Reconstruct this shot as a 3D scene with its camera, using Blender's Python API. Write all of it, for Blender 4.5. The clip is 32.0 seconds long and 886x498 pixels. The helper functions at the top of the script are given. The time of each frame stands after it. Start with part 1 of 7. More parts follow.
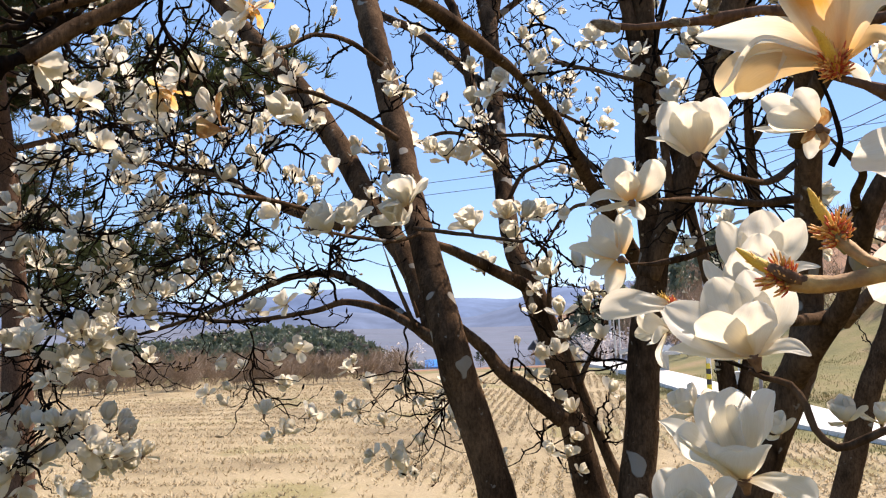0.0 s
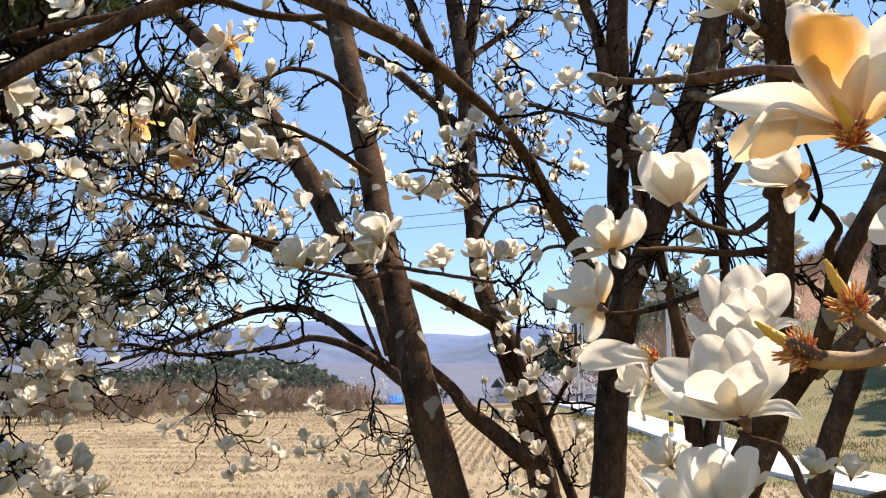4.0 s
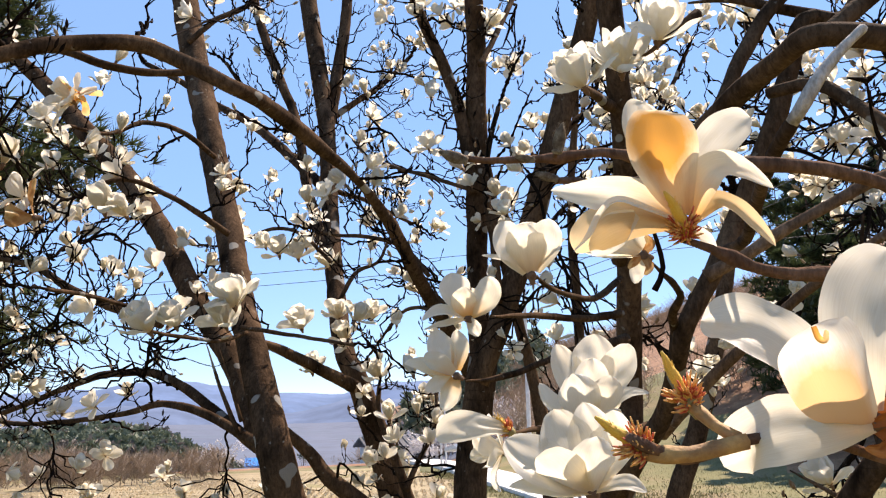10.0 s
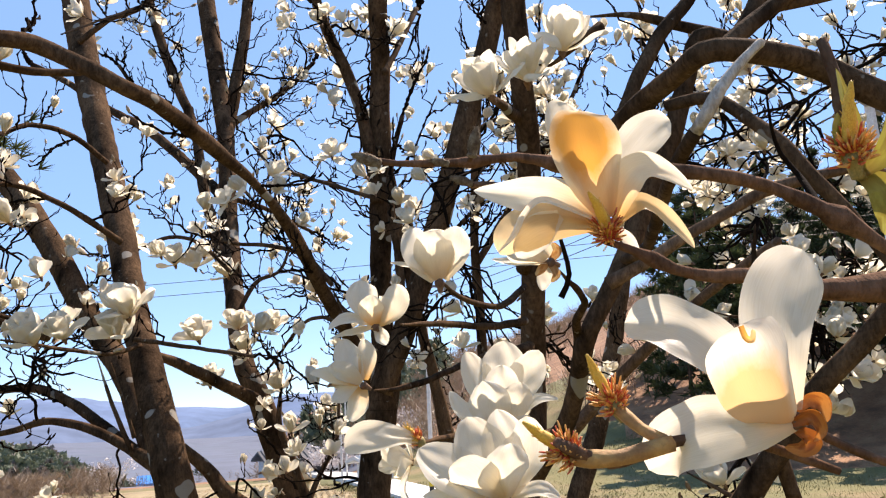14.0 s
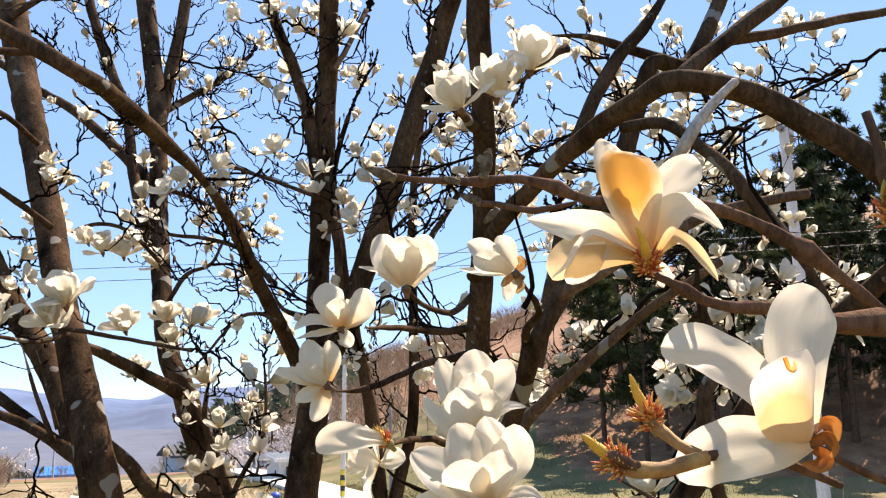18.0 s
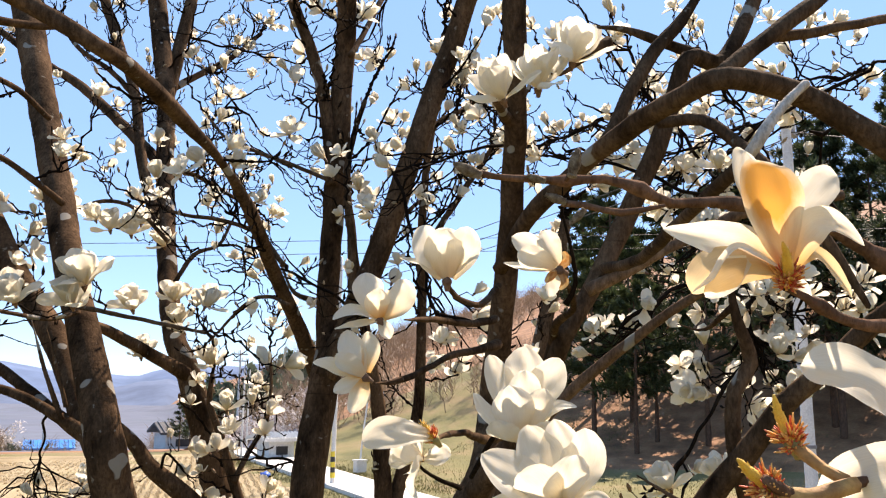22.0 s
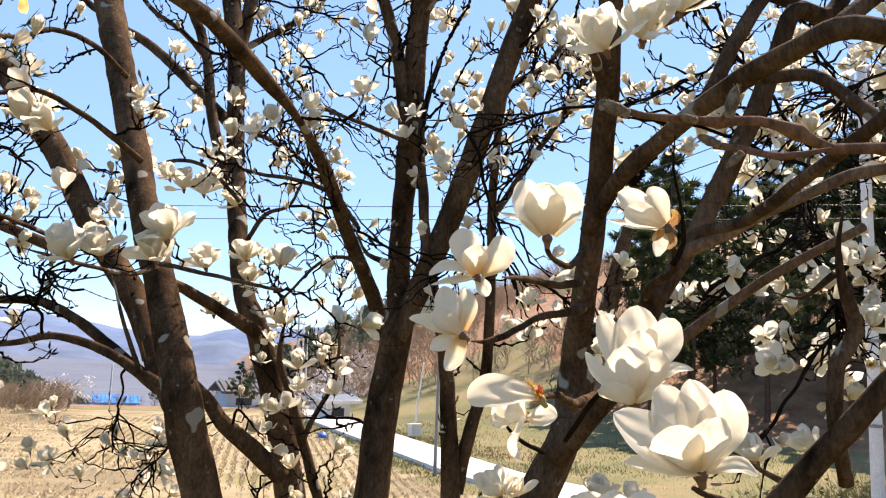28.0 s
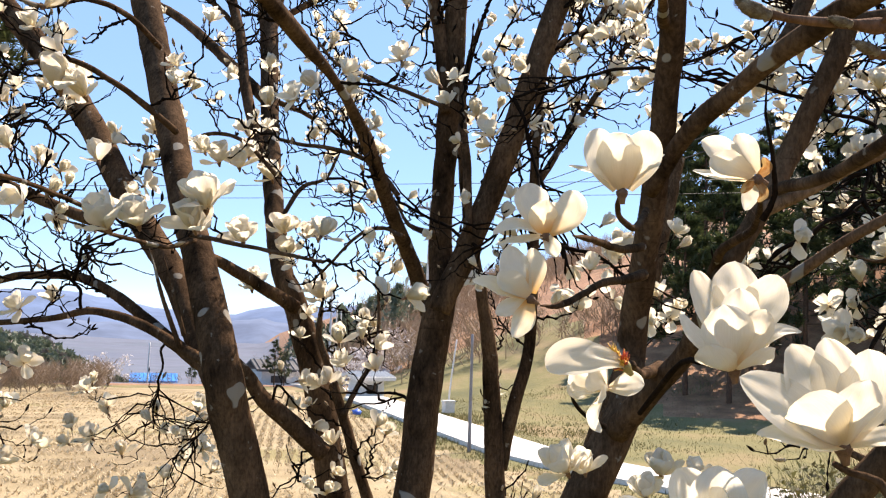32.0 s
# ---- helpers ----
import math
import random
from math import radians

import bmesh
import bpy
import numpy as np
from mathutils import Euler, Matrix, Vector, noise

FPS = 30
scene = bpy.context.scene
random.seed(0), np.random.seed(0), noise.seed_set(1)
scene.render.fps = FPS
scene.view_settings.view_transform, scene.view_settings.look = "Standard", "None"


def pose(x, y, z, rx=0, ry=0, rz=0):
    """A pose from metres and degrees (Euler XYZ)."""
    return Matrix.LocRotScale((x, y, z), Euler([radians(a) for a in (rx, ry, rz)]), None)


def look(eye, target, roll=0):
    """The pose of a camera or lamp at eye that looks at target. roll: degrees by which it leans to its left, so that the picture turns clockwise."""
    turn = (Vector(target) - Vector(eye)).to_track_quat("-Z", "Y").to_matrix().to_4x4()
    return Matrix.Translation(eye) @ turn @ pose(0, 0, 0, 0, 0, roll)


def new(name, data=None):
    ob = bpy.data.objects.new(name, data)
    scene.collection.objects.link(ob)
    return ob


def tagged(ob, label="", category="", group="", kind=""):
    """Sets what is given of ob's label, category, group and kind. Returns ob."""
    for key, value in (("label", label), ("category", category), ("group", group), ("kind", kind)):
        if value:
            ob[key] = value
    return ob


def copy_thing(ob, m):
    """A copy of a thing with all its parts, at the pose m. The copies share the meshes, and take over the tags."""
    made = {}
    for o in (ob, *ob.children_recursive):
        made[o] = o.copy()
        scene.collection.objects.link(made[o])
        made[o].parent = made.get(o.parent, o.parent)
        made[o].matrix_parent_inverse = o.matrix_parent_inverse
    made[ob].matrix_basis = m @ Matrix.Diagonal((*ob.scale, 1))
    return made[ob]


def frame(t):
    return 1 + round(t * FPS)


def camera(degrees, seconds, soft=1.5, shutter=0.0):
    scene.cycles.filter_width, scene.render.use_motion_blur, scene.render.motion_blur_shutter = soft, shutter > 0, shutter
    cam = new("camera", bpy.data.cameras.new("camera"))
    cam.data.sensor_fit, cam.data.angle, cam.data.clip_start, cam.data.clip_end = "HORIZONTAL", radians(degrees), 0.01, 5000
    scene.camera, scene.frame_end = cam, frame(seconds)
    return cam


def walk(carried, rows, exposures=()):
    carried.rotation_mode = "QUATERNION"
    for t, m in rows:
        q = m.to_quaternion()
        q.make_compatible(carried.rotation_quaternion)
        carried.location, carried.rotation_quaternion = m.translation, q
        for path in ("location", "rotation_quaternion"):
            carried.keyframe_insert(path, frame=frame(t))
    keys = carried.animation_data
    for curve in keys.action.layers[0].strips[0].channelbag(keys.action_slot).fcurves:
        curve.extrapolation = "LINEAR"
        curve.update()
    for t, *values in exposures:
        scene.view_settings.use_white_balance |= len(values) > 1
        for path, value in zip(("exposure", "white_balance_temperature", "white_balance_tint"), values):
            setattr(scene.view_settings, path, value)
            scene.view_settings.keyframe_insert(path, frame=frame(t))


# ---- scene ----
cam = camera(55.16, 32.0, soft=1.2)
PATH = [
    (0, pose(-0.0089, -0.0096, 1.5973, 94.696, 1.985, -0.083)),
    (0.5, pose(-0.0098, -0.0059, 1.5989, 94.964, 1.891, -0.222)),
    (1, pose(-0.0134, -0.0072, 1.6005, 95.249, 1.888, -0.390)),
    (1.5, pose(-0.0158, -0.0064, 1.6028, 95.492, 1.833, -0.634)),
    (2, pose(-0.0141, 0.0001, 1.6046, 95.757, 1.371, -0.899)),
    (2.5, pose(-0.0183, -0.0000, 1.6065, 96.061, 1.354, -1.193)),
    (4.5, pose(-0.0256, 0.0066, 1.6124, 97.356, 0.357, -3.085)),
    (5, pose(-0.0257, 0.0042, 1.6151, 97.684, 0.215, -3.726)),
    (5.5, pose(-0.0239, 0.0032, 1.6172, 98.015, 0.047, -4.397)),
    (6, pose(-0.0232, 0.0013, 1.6182, 98.396, 0.047, -5.152)),
    (6.5, pose(-0.0214, -0.0006, 1.6193, 98.794, 0.127, -5.944)),
    (7, pose(-0.0191, -0.0048, 1.6200, 99.195, 0.181, -6.790)),
    (7.5, pose(-0.0163, -0.0055, 1.6215, 99.572, 0.285, -7.654)),
    (8, pose(-0.0145, -0.0065, 1.6233, 99.862, 0.516, -8.497)),
    (8.5, pose(-0.0138, -0.0012, 1.6243, 100.132, 0.746, -9.341)),
    (9, pose(-0.0132, 0.0054, 1.6254, 100.315, 1.057, -10.063)),
    (9.5, pose(-0.0146, 0.0109, 1.6264, 100.501, 1.433, -10.875)),
    (10, pose(-0.0149, 0.0145, 1.6266, 100.676, 1.684, -11.660)),
    (10.5, pose(-0.0142, 0.0195, 1.6269, 100.789, 2.012, -12.414)),
    (11, pose(-0.0140, 0.0234, 1.6266, 100.908, 2.301, -13.180)),
    (11.5, pose(-0.0147, 0.0269, 1.6279, 100.953, 2.566, -13.968)),
    (12, pose(-0.0161, 0.0294, 1.6298, 100.943, 2.836, -14.737)),
    (12.5, pose(-0.0170, 0.0337, 1.6296, 100.997, 2.871, -15.528)),
    (13, pose(-0.0187, 0.0360, 1.6292, 101.050, 2.890, -16.433)),
    (13.5, pose(-0.0198, 0.0350, 1.6279, 101.077, 2.945, -17.313)),
    (14, pose(-0.0201, 0.0305, 1.6258, 101.097, 2.897, -18.218)),
    (14.5, pose(-0.0229, 0.0277, 1.6251, 101.072, 2.952, -19.135)),
    (16.5, pose(-0.0492, 0.0159, 1.6300, 101.031, 2.026, -22.172)),
    (17, pose(-0.0629, 0.0159, 1.6308, 101.010, 1.712, -22.860)),
    (17.5, pose(-0.0777, 0.0199, 1.6316, 101.000, 1.314, -23.476)),
    (18, pose(-0.0912, 0.0234, 1.6320, 100.938, 1.055, -23.977)),
    (18.5, pose(-0.1046, 0.0253, 1.6330, 100.859, 0.818, -24.369)),
    (19, pose(-0.1145, 0.0326, 1.6339, 100.835, 0.458, -24.674)),
    (19.5, pose(-0.1231, 0.0369, 1.6354, 100.725, 0.242, -24.854)),
    (20, pose(-0.1310, 0.0422, 1.6375, 100.614, 0.081, -24.946)),
    (20.5, pose(-0.1342, 0.0475, 1.6383, 100.474, -0.076, -24.941)),
    (21, pose(-0.1393, 0.0528, 1.6401, 100.314, -0.222, -24.910)),
    (21.5, pose(-0.1432, 0.0573, 1.6422, 100.125, -0.382, -24.829)),
    (22, pose(-0.1454, 0.0630, 1.6452, 99.940, -0.576, -24.639)),
    (22.5, pose(-0.1499, 0.0670, 1.6456, 99.809, -0.823, -24.479)),
    (23, pose(-0.1537, 0.0718, 1.6453, 99.673, -1.047, -24.260)),
    (23.5, pose(-0.1565, 0.0788, 1.6443, 99.508, -1.295, -24.001)),
    (24, pose(-0.1602, 0.0863, 1.6446, 99.318, -1.494, -23.716)),
    (24.5, pose(-0.1662, 0.0888, 1.6436, 99.087, -1.631, -23.393)),
    (25, pose(-0.1704, 0.0925, 1.6419, 98.916, -1.851, -23.081)),
    (25.5, pose(-0.1759, 0.0968, 1.6413, 98.701, -1.900, -22.768)),
    (27.5, pose(-0.1828, 0.1141, 1.6354, 97.867, -2.213, -21.377)),
    (28, pose(-0.1821, 0.1218, 1.6333, 97.678, -2.222, -21.029)),
    (28.5, pose(-0.1824, 0.1342, 1.6324, 97.475, -2.217, -20.708)),
    (29, pose(-0.1815, 0.1458, 1.6306, 97.295, -2.199, -20.375)),
    (29.5, pose(-0.1818, 0.1617, 1.6295, 97.110, -2.103, -20.062)),
    (30, pose(-0.1831, 0.1734, 1.6284, 96.871, -2.071, -19.798)),
    (30.5, pose(-0.1857, 0.1828, 1.6256, 96.698, -2.070, -19.561)),
    (31, pose(-0.1862, 0.1958, 1.6245, 96.467, -1.974, -19.290)),
    (31.5, pose(-0.1863, 0.2092, 1.6217, 96.260, -1.880, -19.059)),
    (32, pose(-0.1879, 0.2213, 1.6187, 96.091, -1.907, -18.880)),
]
walk(cam, PATH, [(0, 1.10, 7100, 21), (10, 1.21, 7100, 21), (17, 1.28, 7400, 21), (24, 1.40, 7550, 20), (32, 1.40, 7450, 20)])

# ---------------------------------------------------------------- world and sun
SUN_AZ, SUN_EL = radians(58), radians(52)      # the sun stands ahead on the right
world = bpy.data.worlds.new("sky")
scene.world = world
world.use_nodes = True
wn = world.node_tree
sky = wn.nodes.new("ShaderNodeTexSky")
sky.sky_type, sky.sun_disc = "NISHITA", False
sky.sun_elevation, sky.sun_rotation = SUN_EL, SUN_AZ
sky.air_density, sky.dust_density, sky.ozone_density = 0.9, 0.0, 4.0
sky.altitude = 1800
deep = wn.nodes.new("ShaderNodeHueSaturation")
deep.inputs["Hue"].default_value, deep.inputs["Saturation"].default_value = 0.505, 1.12
wn.links.new(sky.outputs[0], deep.inputs["Color"])
veil = wn.nodes.new("ShaderNodeMix")      # spring haze evens out the sky between zenith and horizon
veil.data_type = "RGBA"
veil.inputs[0].default_value, veil.inputs[7].default_value = 0.62, (1.12, 2.14, 3.55, 1)
wn.links.new(deep.outputs[0], veil.inputs[6])
wn.links.new(veil.outputs[2], wn.nodes["Background"].inputs[0])
wn.nodes["Background"].inputs[1].default_value = 0.131
sun = new("sun", bpy.data.lights.new("sun", "SUN"))
sun.data.energy, sun.data.angle, sun.data.color = 4.2, radians(0.5), (1.0, 0.94, 0.84)
SUN_DIR = Vector((math.sin(SUN_AZ) * math.cos(SUN_EL), math.cos(SUN_AZ) * math.cos(SUN_EL), math.sin(SUN_EL)))
sun.matrix_world = look(SUN_DIR * 50, (0, 0, 0))


# ---------------------------------------------------------------- materials
def material(name):
    m = bpy.data.materials.new(name)
    m.use_nodes = True
    return m, m.node_tree.nodes, m.node_tree.links, m.node_tree.nodes["Principled BSDF"]


def ramp(nodes, links, value, stops):
    r = nodes.new("ShaderNodeValToRGB")
    while len(r.color_ramp.elements) < len(stops):
        r.color_ramp.elements.new(0.5)
    for e, (p, c) in zip(r.color_ramp.elements, stops):
        e.position, e.color = p, (*c, 1)
    links.new(value, r.inputs[0])
    return r.outputs[0]


def noise_tex(nodes, links, scale, detail=4.0, rough=0.6, stretch=None, space="Object"):
    c = nodes.new("ShaderNodeTexCoord")
    n = nodes.new("ShaderNodeTexNoise")
    n.inputs["Scale"].default_value, n.inputs["Detail"].default_value, n.inputs["Roughness"].default_value = scale, detail, rough
    if stretch:
        mp = nodes.new("ShaderNodeMapping")
        mp.inputs["Scale"].default_value = stretch
        links.new(c.outputs[space], mp.inputs[0])
        links.new(mp.outputs[0], n.inputs["Vector"])
    else:
        links.new(c.outputs[space], n.inputs["Vector"])
    return n.outputs["Fac"]


def mixed(nodes, links, fac, a, b, how="MIX"):
    x = nodes.new("ShaderNodeMix")
    x.data_type, x.blend_type = "RGBA", how
    for sock, v in ((x.inputs[0], fac), (x.inputs[6], a), (x.inputs[7], b)):
        if isinstance(v, (int, float)):
            sock.default_value = v
        elif isinstance(v, tuple):
            sock.default_value = (*v, 1)
        else:
            links.new(v, sock)
    return x.outputs[2]


def bumped(nodes, links, bsdf, height, strength=0.5, dist=0.01):
    b = nodes.new("ShaderNodeBump")
    b.inputs["Strength"].default_value, b.inputs["Distance"].default_value = strength, dist
    links.new(height, b.inputs["Height"])
    links.new(b.outputs[0], bsdf.inputs["Normal"])


def rough_surface(name, stops, scale, fine=None, rough=0.9, bump=0.4, dist=0.01, stretch=None):
    """Two scales of mottled colour and a fine relief."""
    m, n, l, b = material(name)
    big = noise_tex(n, l, scale, 5, 0.6, stretch)
    col = ramp(n, l, big, stops)
    small = noise_tex(n, l, fine or scale * 9, 4, 0.65, stretch)
    tone = ramp(n, l, small, [(0.25, (0.72, 0.72, 0.72)), (0.75, (1.18, 1.18, 1.18))])
    col = mixed(n, l, 1.0, col, tone, "MULTIPLY")
    l.new(col, b.inputs["Base Color"])
    b.inputs["Roughness"].default_value = rough
    bumped(n, l, b, small, bump, dist)
    return m


def bark_material(name, dark, light, lichen=True):
    m, n, l, b = material(name)
    big = noise_tex(n, l, 9, 6, 0.62, (1, 1, 0.45))
    col = ramp(n, l, big, [(0.30, dark), (0.70, light)])
    # fine pits and cracks, ring-like scars round the stem
    crack = noise_tex(n, l, 120, 4, 0.7, (1, 1, 0.4))
    ring = noise_tex(n, l, 30, 4, 0.65, (0.3, 0.3, 3.2))
    col = mixed(n, l, 1.0, col, ramp(n, l, crack, [(0.34, (0.55, 0.53, 0.50)), (0.66, (1.30, 1.28, 1.25))]), "MULTIPLY")
    col = mixed(n, l, ramp(n, l, ring, [(0.62, (0, 0, 0)), (0.74, (0.55, 0.55, 0.55))]), col, dark)
    if lichen:
        spot = noise_tex(n, l, 8.5, 2, 0.35)
        edge = ramp(n, l, spot, [(0.688, (0, 0, 0)), (0.698, (0.85, 0.85, 0.85))])
        col = mixed(n, l, edge, col, (0.27, 0.255, 0.22))
        fleck = ramp(n, l, noise_tex(n, l, 34, 3, 0.5), [(0.68, (0, 0, 0)), (0.72, (0.6, 0.6, 0.6))])
        col = mixed(n, l, fleck, col, (0.24, 0.22, 0.18))
    l.new(col, b.inputs["Base Color"])
    b.inputs["Roughness"].default_value = 0.9
    b.inputs["Specular IOR Level"].default_value = 0.02
    h = mixed(n, l, 0.4, crack, ring)
    bumped(n, l, b, h, 0.8, 0.006)
    return m


def petal_material(name, tip, base, edge=None, thin=0.62, blot=None, stain=None):
    """Waxy petal: diffuse and translucent, warmer toward its foot; UV v runs from the foot to the tip."""
    m, n, l, b = material(name)
    uv = n.new("ShaderNodeUVMap")
    sep = n.new("ShaderNodeSeparateXYZ")
    l.new(uv.outputs[0], sep.inputs[0])
    stops = [(0.0, base), (0.38, tip), (1.0, edge or tip)]
    col = ramp(n, l, sep.outputs[1], stops)
    vein = noise_tex(n, l, 6.0, 3, 0.6, (9, 0.8, 1), "UV")
    col = mixed(n, l, 1.0, col, ramp(n, l, vein, [(0.3, (0.93, 0.91, 0.86)), (0.7, (1.02, 1.02, 1.0))]), "MULTIPLY")
    if blot:
        mott = noise_tex(n, l, 1.7, 4, 0.55, None, "UV")
        col = mixed(n, l, ramp(n, l, mott, [(0.44, (0, 0, 0)), (0.56, (1, 1, 1))]), col, blot)
    if stain:
        # one soft-edged withered blotch: its centre across and along the petal, its size, its colour
        across, along, reach, tone = stain
        mp = n.new("ShaderNodeMapping")
        mp.vector_type = "TEXTURE"
        mp.inputs["Location"].default_value, mp.inputs["Scale"].default_value = (across, along, 0), (reach * 1.35, reach, 1)
        l.new(uv.outputs[0], mp.inputs[0])
        ball = n.new("ShaderNodeTexGradient")
        ball.gradient_type = "SPHERICAL"
        l.new(mp.outputs[0], ball.inputs[0])
        rag = mixed(n, l, 0.25, ball.outputs[1], noise_tex(n, l, 5.0, 4, 0.6, None, "UV"))
        col = mixed(n, l, ramp(n, l, rag, [(0.16, (0, 0, 0)), (0.46, (1, 1, 1))]), col, tone)
    oi = n.new("ShaderNodeObjectInfo")
    col = mixed(n, l, 1.0, col, ramp(n, l, oi.outputs["Random"], [(0.0, (0.97, 0.94, 0.88)), (0.6, (1, 1, 0.99)), (1.0, (1, 0.98, 0.95))]), "MULTIPLY")
    l.new(col, b.inputs["Base Color"])
    b.inputs["Roughness"].default_value = 0.42
    b.inputs["Specular IOR Level"].default_value = 0.35
    bumped(n, l, b, vein, 0.18, 0.002)
    t = n.new("ShaderNodeBsdfTranslucent")
    l.new(mixed(n, l, 1.0, col, (1.0, 0.975, 0.92), "MULTIPLY"), t.inputs[0])
    mix = n.new("ShaderNodeMixShader")
    mix.inputs[0].default_value = thin
    l.new(b.outputs[0], mix.inputs[1])
    l.new(t.outputs[0], mix.inputs[2])
    l.new(mix.outputs[0], n["Material Output"].inputs[0])
    return m


def leaf_material(name, a, c, thin=0.25):
    m, n, l, b = material(name)
    g = n.new("ShaderNodeNewGeometry")
    col = ramp(n, l, g.outputs["Random Per Island"], [(0.0, a), (1.0, c)])
    l.new(col, b.inputs["Base Color"])
    b.inputs["Roughness"].default_value = 0.6
    t = n.new("ShaderNodeBsdfTranslucent")
    l.new(col, t.inputs[0])
    mix = n.new("ShaderNodeMixShader")
    mix.inputs[0].default_value = thin
    l.new(b.outputs[0], mix.inputs[1])
    l.new(t.outputs[0], mix.inputs[2])
    l.new(mix.outputs[0], n["Material Output"].inputs[0])
    return m


BARK = bark_material("magnolia bark", (0.011, 0.0064, 0.0038), (0.14, 0.088, 0.053))
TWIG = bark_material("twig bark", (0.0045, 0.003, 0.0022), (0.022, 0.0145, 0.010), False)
# pale bark of two limbs, with the sunlight on them painted into its tone
PALE_SUNLIT_BARK = bark_material("pale sunlit bark", (0.07, 0.042, 0.028), (0.22, 0.145, 0.095))
NEAR_BARK = bark_material("spur bark", (0.05, 0.029, 0.020), (0.22, 0.125, 0.078), False)
PALE_BARK = bark_material("pale bark", (0.36, 0.32, 0.27), (0.60, 0.55, 0.48), False)
PINE_BARK = bark_material("pine bark", (0.06, 0.04, 0.03), (0.16, 0.10, 0.07), False)
PETAL = petal_material("magnolia petal", (0.80, 0.775, 0.70), (0.79, 0.67, 0.48), (0.81, 0.795, 0.74))
PETAL_SPENT = petal_material("withering petal", (0.76, 0.42, 0.11), (0.70, 0.30, 0.06), (0.84, 0.64, 0.36), 0.6)
PETAL_STAINED = petal_material("orange-stained petal", (0.86, 0.78, 0.60), (0.80, 0.55, 0.24), (0.87, 0.82, 0.70), 0.6, None, (0.52, 0.62, 0.48, (0.74, 0.37, 0.075)))
PETAL_FOOT_STAINED = petal_material("petal with stained foot", (0.87, 0.83, 0.75), (0.84, 0.72, 0.55), (0.88, 0.86, 0.80), 0.6, None, (0.66, 0.24, 0.46, (0.76, 0.48, 0.24)))
PETAL_TINGED = petal_material("orange-footed petal", (0.86, 0.80, 0.66), (0.80, 0.46, 0.14), (0.87, 0.85, 0.78), 0.6)
PETAL_TAN = petal_material("tan petal", (0.80, 0.58, 0.32), (0.72, 0.42, 0.15), (0.84, 0.66, 0.42), 0.6)
PETAL_BROWN = petal_material("browned petal", (0.52, 0.30, 0.12), (0.40, 0.2, 0.07), (0.62, 0.44, 0.2), 0.45, (0.35, 0.16, 0.05))
BRACT = petal_material("green bract", (0.34, 0.33, 0.06), (0.22, 0.14, 0.04), (0.42, 0.40, 0.12), 0.4, (0.24, 0.20, 0.04))
SEPAL_RUST = petal_material("rusty bract", (0.50, 0.17, 0.03), (0.36, 0.11, 0.02), (0.58, 0.26, 0.07), 0.35, (0.30, 0.09, 0.02))
BUD_FUR = rough_surface("bud fur", [(0.32, (0.16, 0.09, 0.045)), (0.5, (0.36, 0.26, 0.15)), (0.68, (0.66, 0.54, 0.36))], 3.5, 30, 0.95, 0.8, 0.05)
SCALE_BROWN = rough_surface("bud scale", [(0.3, (0.10, 0.05, 0.03)), (0.7, (0.22, 0.12, 0.06))], 5, 30, 0.8, 0.4, 0.05)
STAMEN_RED = rough_surface("stamen red", [(0.3, (0.55, 0.06, 0.03)), (0.7, (0.75, 0.18, 0.06))], 90, 300, 0.6, 0.3, 0.001)
STAMEN_ORANGE = rough_surface("stamen orange", [(0.3, (0.78, 0.32, 0.07)), (0.7, (0.90, 0.54, 0.16))], 90, 300, 0.6, 0.3, 0.001)
STAMEN_YELLOW = rough_surface("stamen yellow", [(0.3, (0.66, 0.30, 0.03)), (0.7, (0.85, 0.58, 0.08))], 90, 300, 0.6, 0.3, 0.001)
STALK_GREEN = rough_surface("young stalk", [(0.3, (0.22, 0.19, 0.06)), (0.7, (0.36, 0.28, 0.1))], 60, 300, 0.8, 0.4, 0.002)
STALK_TAN = rough_surface("fresh stalk", [(0.3, (0.24, 0.11, 0.035)), (0.7, (0.50, 0.29, 0.09))], 70, 300, 0.75, 0.4, 0.002)
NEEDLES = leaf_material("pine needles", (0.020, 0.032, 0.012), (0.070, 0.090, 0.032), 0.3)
# greyer copies of needles and brush: distance haze put into the colour
NEEDLES_HAZED = leaf_material("haze-paled pine needles", (0.07, 0.095, 0.058), (0.15, 0.175, 0.11))
BRUSH_HAZED = leaf_material("haze-greyed bare twigs", (0.13, 0.115, 0.095), (0.22, 0.185, 0.145), 0.2)
HEDGE = leaf_material("scrub leaves", (0.06, 0.05, 0.02), (0.16, 0.15, 0.05))
BLOSSOM = leaf_material("cherry blossom", (0.46, 0.42, 0.41), (0.68, 0.64, 0.63), 0.2)
BRUSH = leaf_material("bare brush", (0.15, 0.105, 0.07), (0.30, 0.22, 0.15), 0.2)
STRAW = leaf_material("cut straw", (0.32, 0.237, 0.128), (0.54, 0.43, 0.265), 0.15)
SOIL = rough_surface("stubble soil", [(0.36, (0.20, 0.148, 0.076)), (0.46, (0.29, 0.225, 0.12)), (0.55, (0.35, 0.275, 0.158)), (0.63, (0.235, 0.195, 0.082))], 0.22, 16, 0.95, 0.6, 0.05)
GRASS_GROUND = rough_surface("dry grass ground", [(0.3, (0.085, 0.085, 0.025)), (0.5, (0.15, 0.135, 0.045)), (0.7, (0.25, 0.17, 0.088))], 0.25, 9, 0.95, 0.6, 0.05)
LITTER = rough_surface("leaf litter", [(0.3, (0.14, 0.066, 0.030)), (0.5, (0.26, 0.128, 0.060)), (0.7, (0.36, 0.20, 0.10))], 0.7, 9, 0.95, 0.6, 0.05)
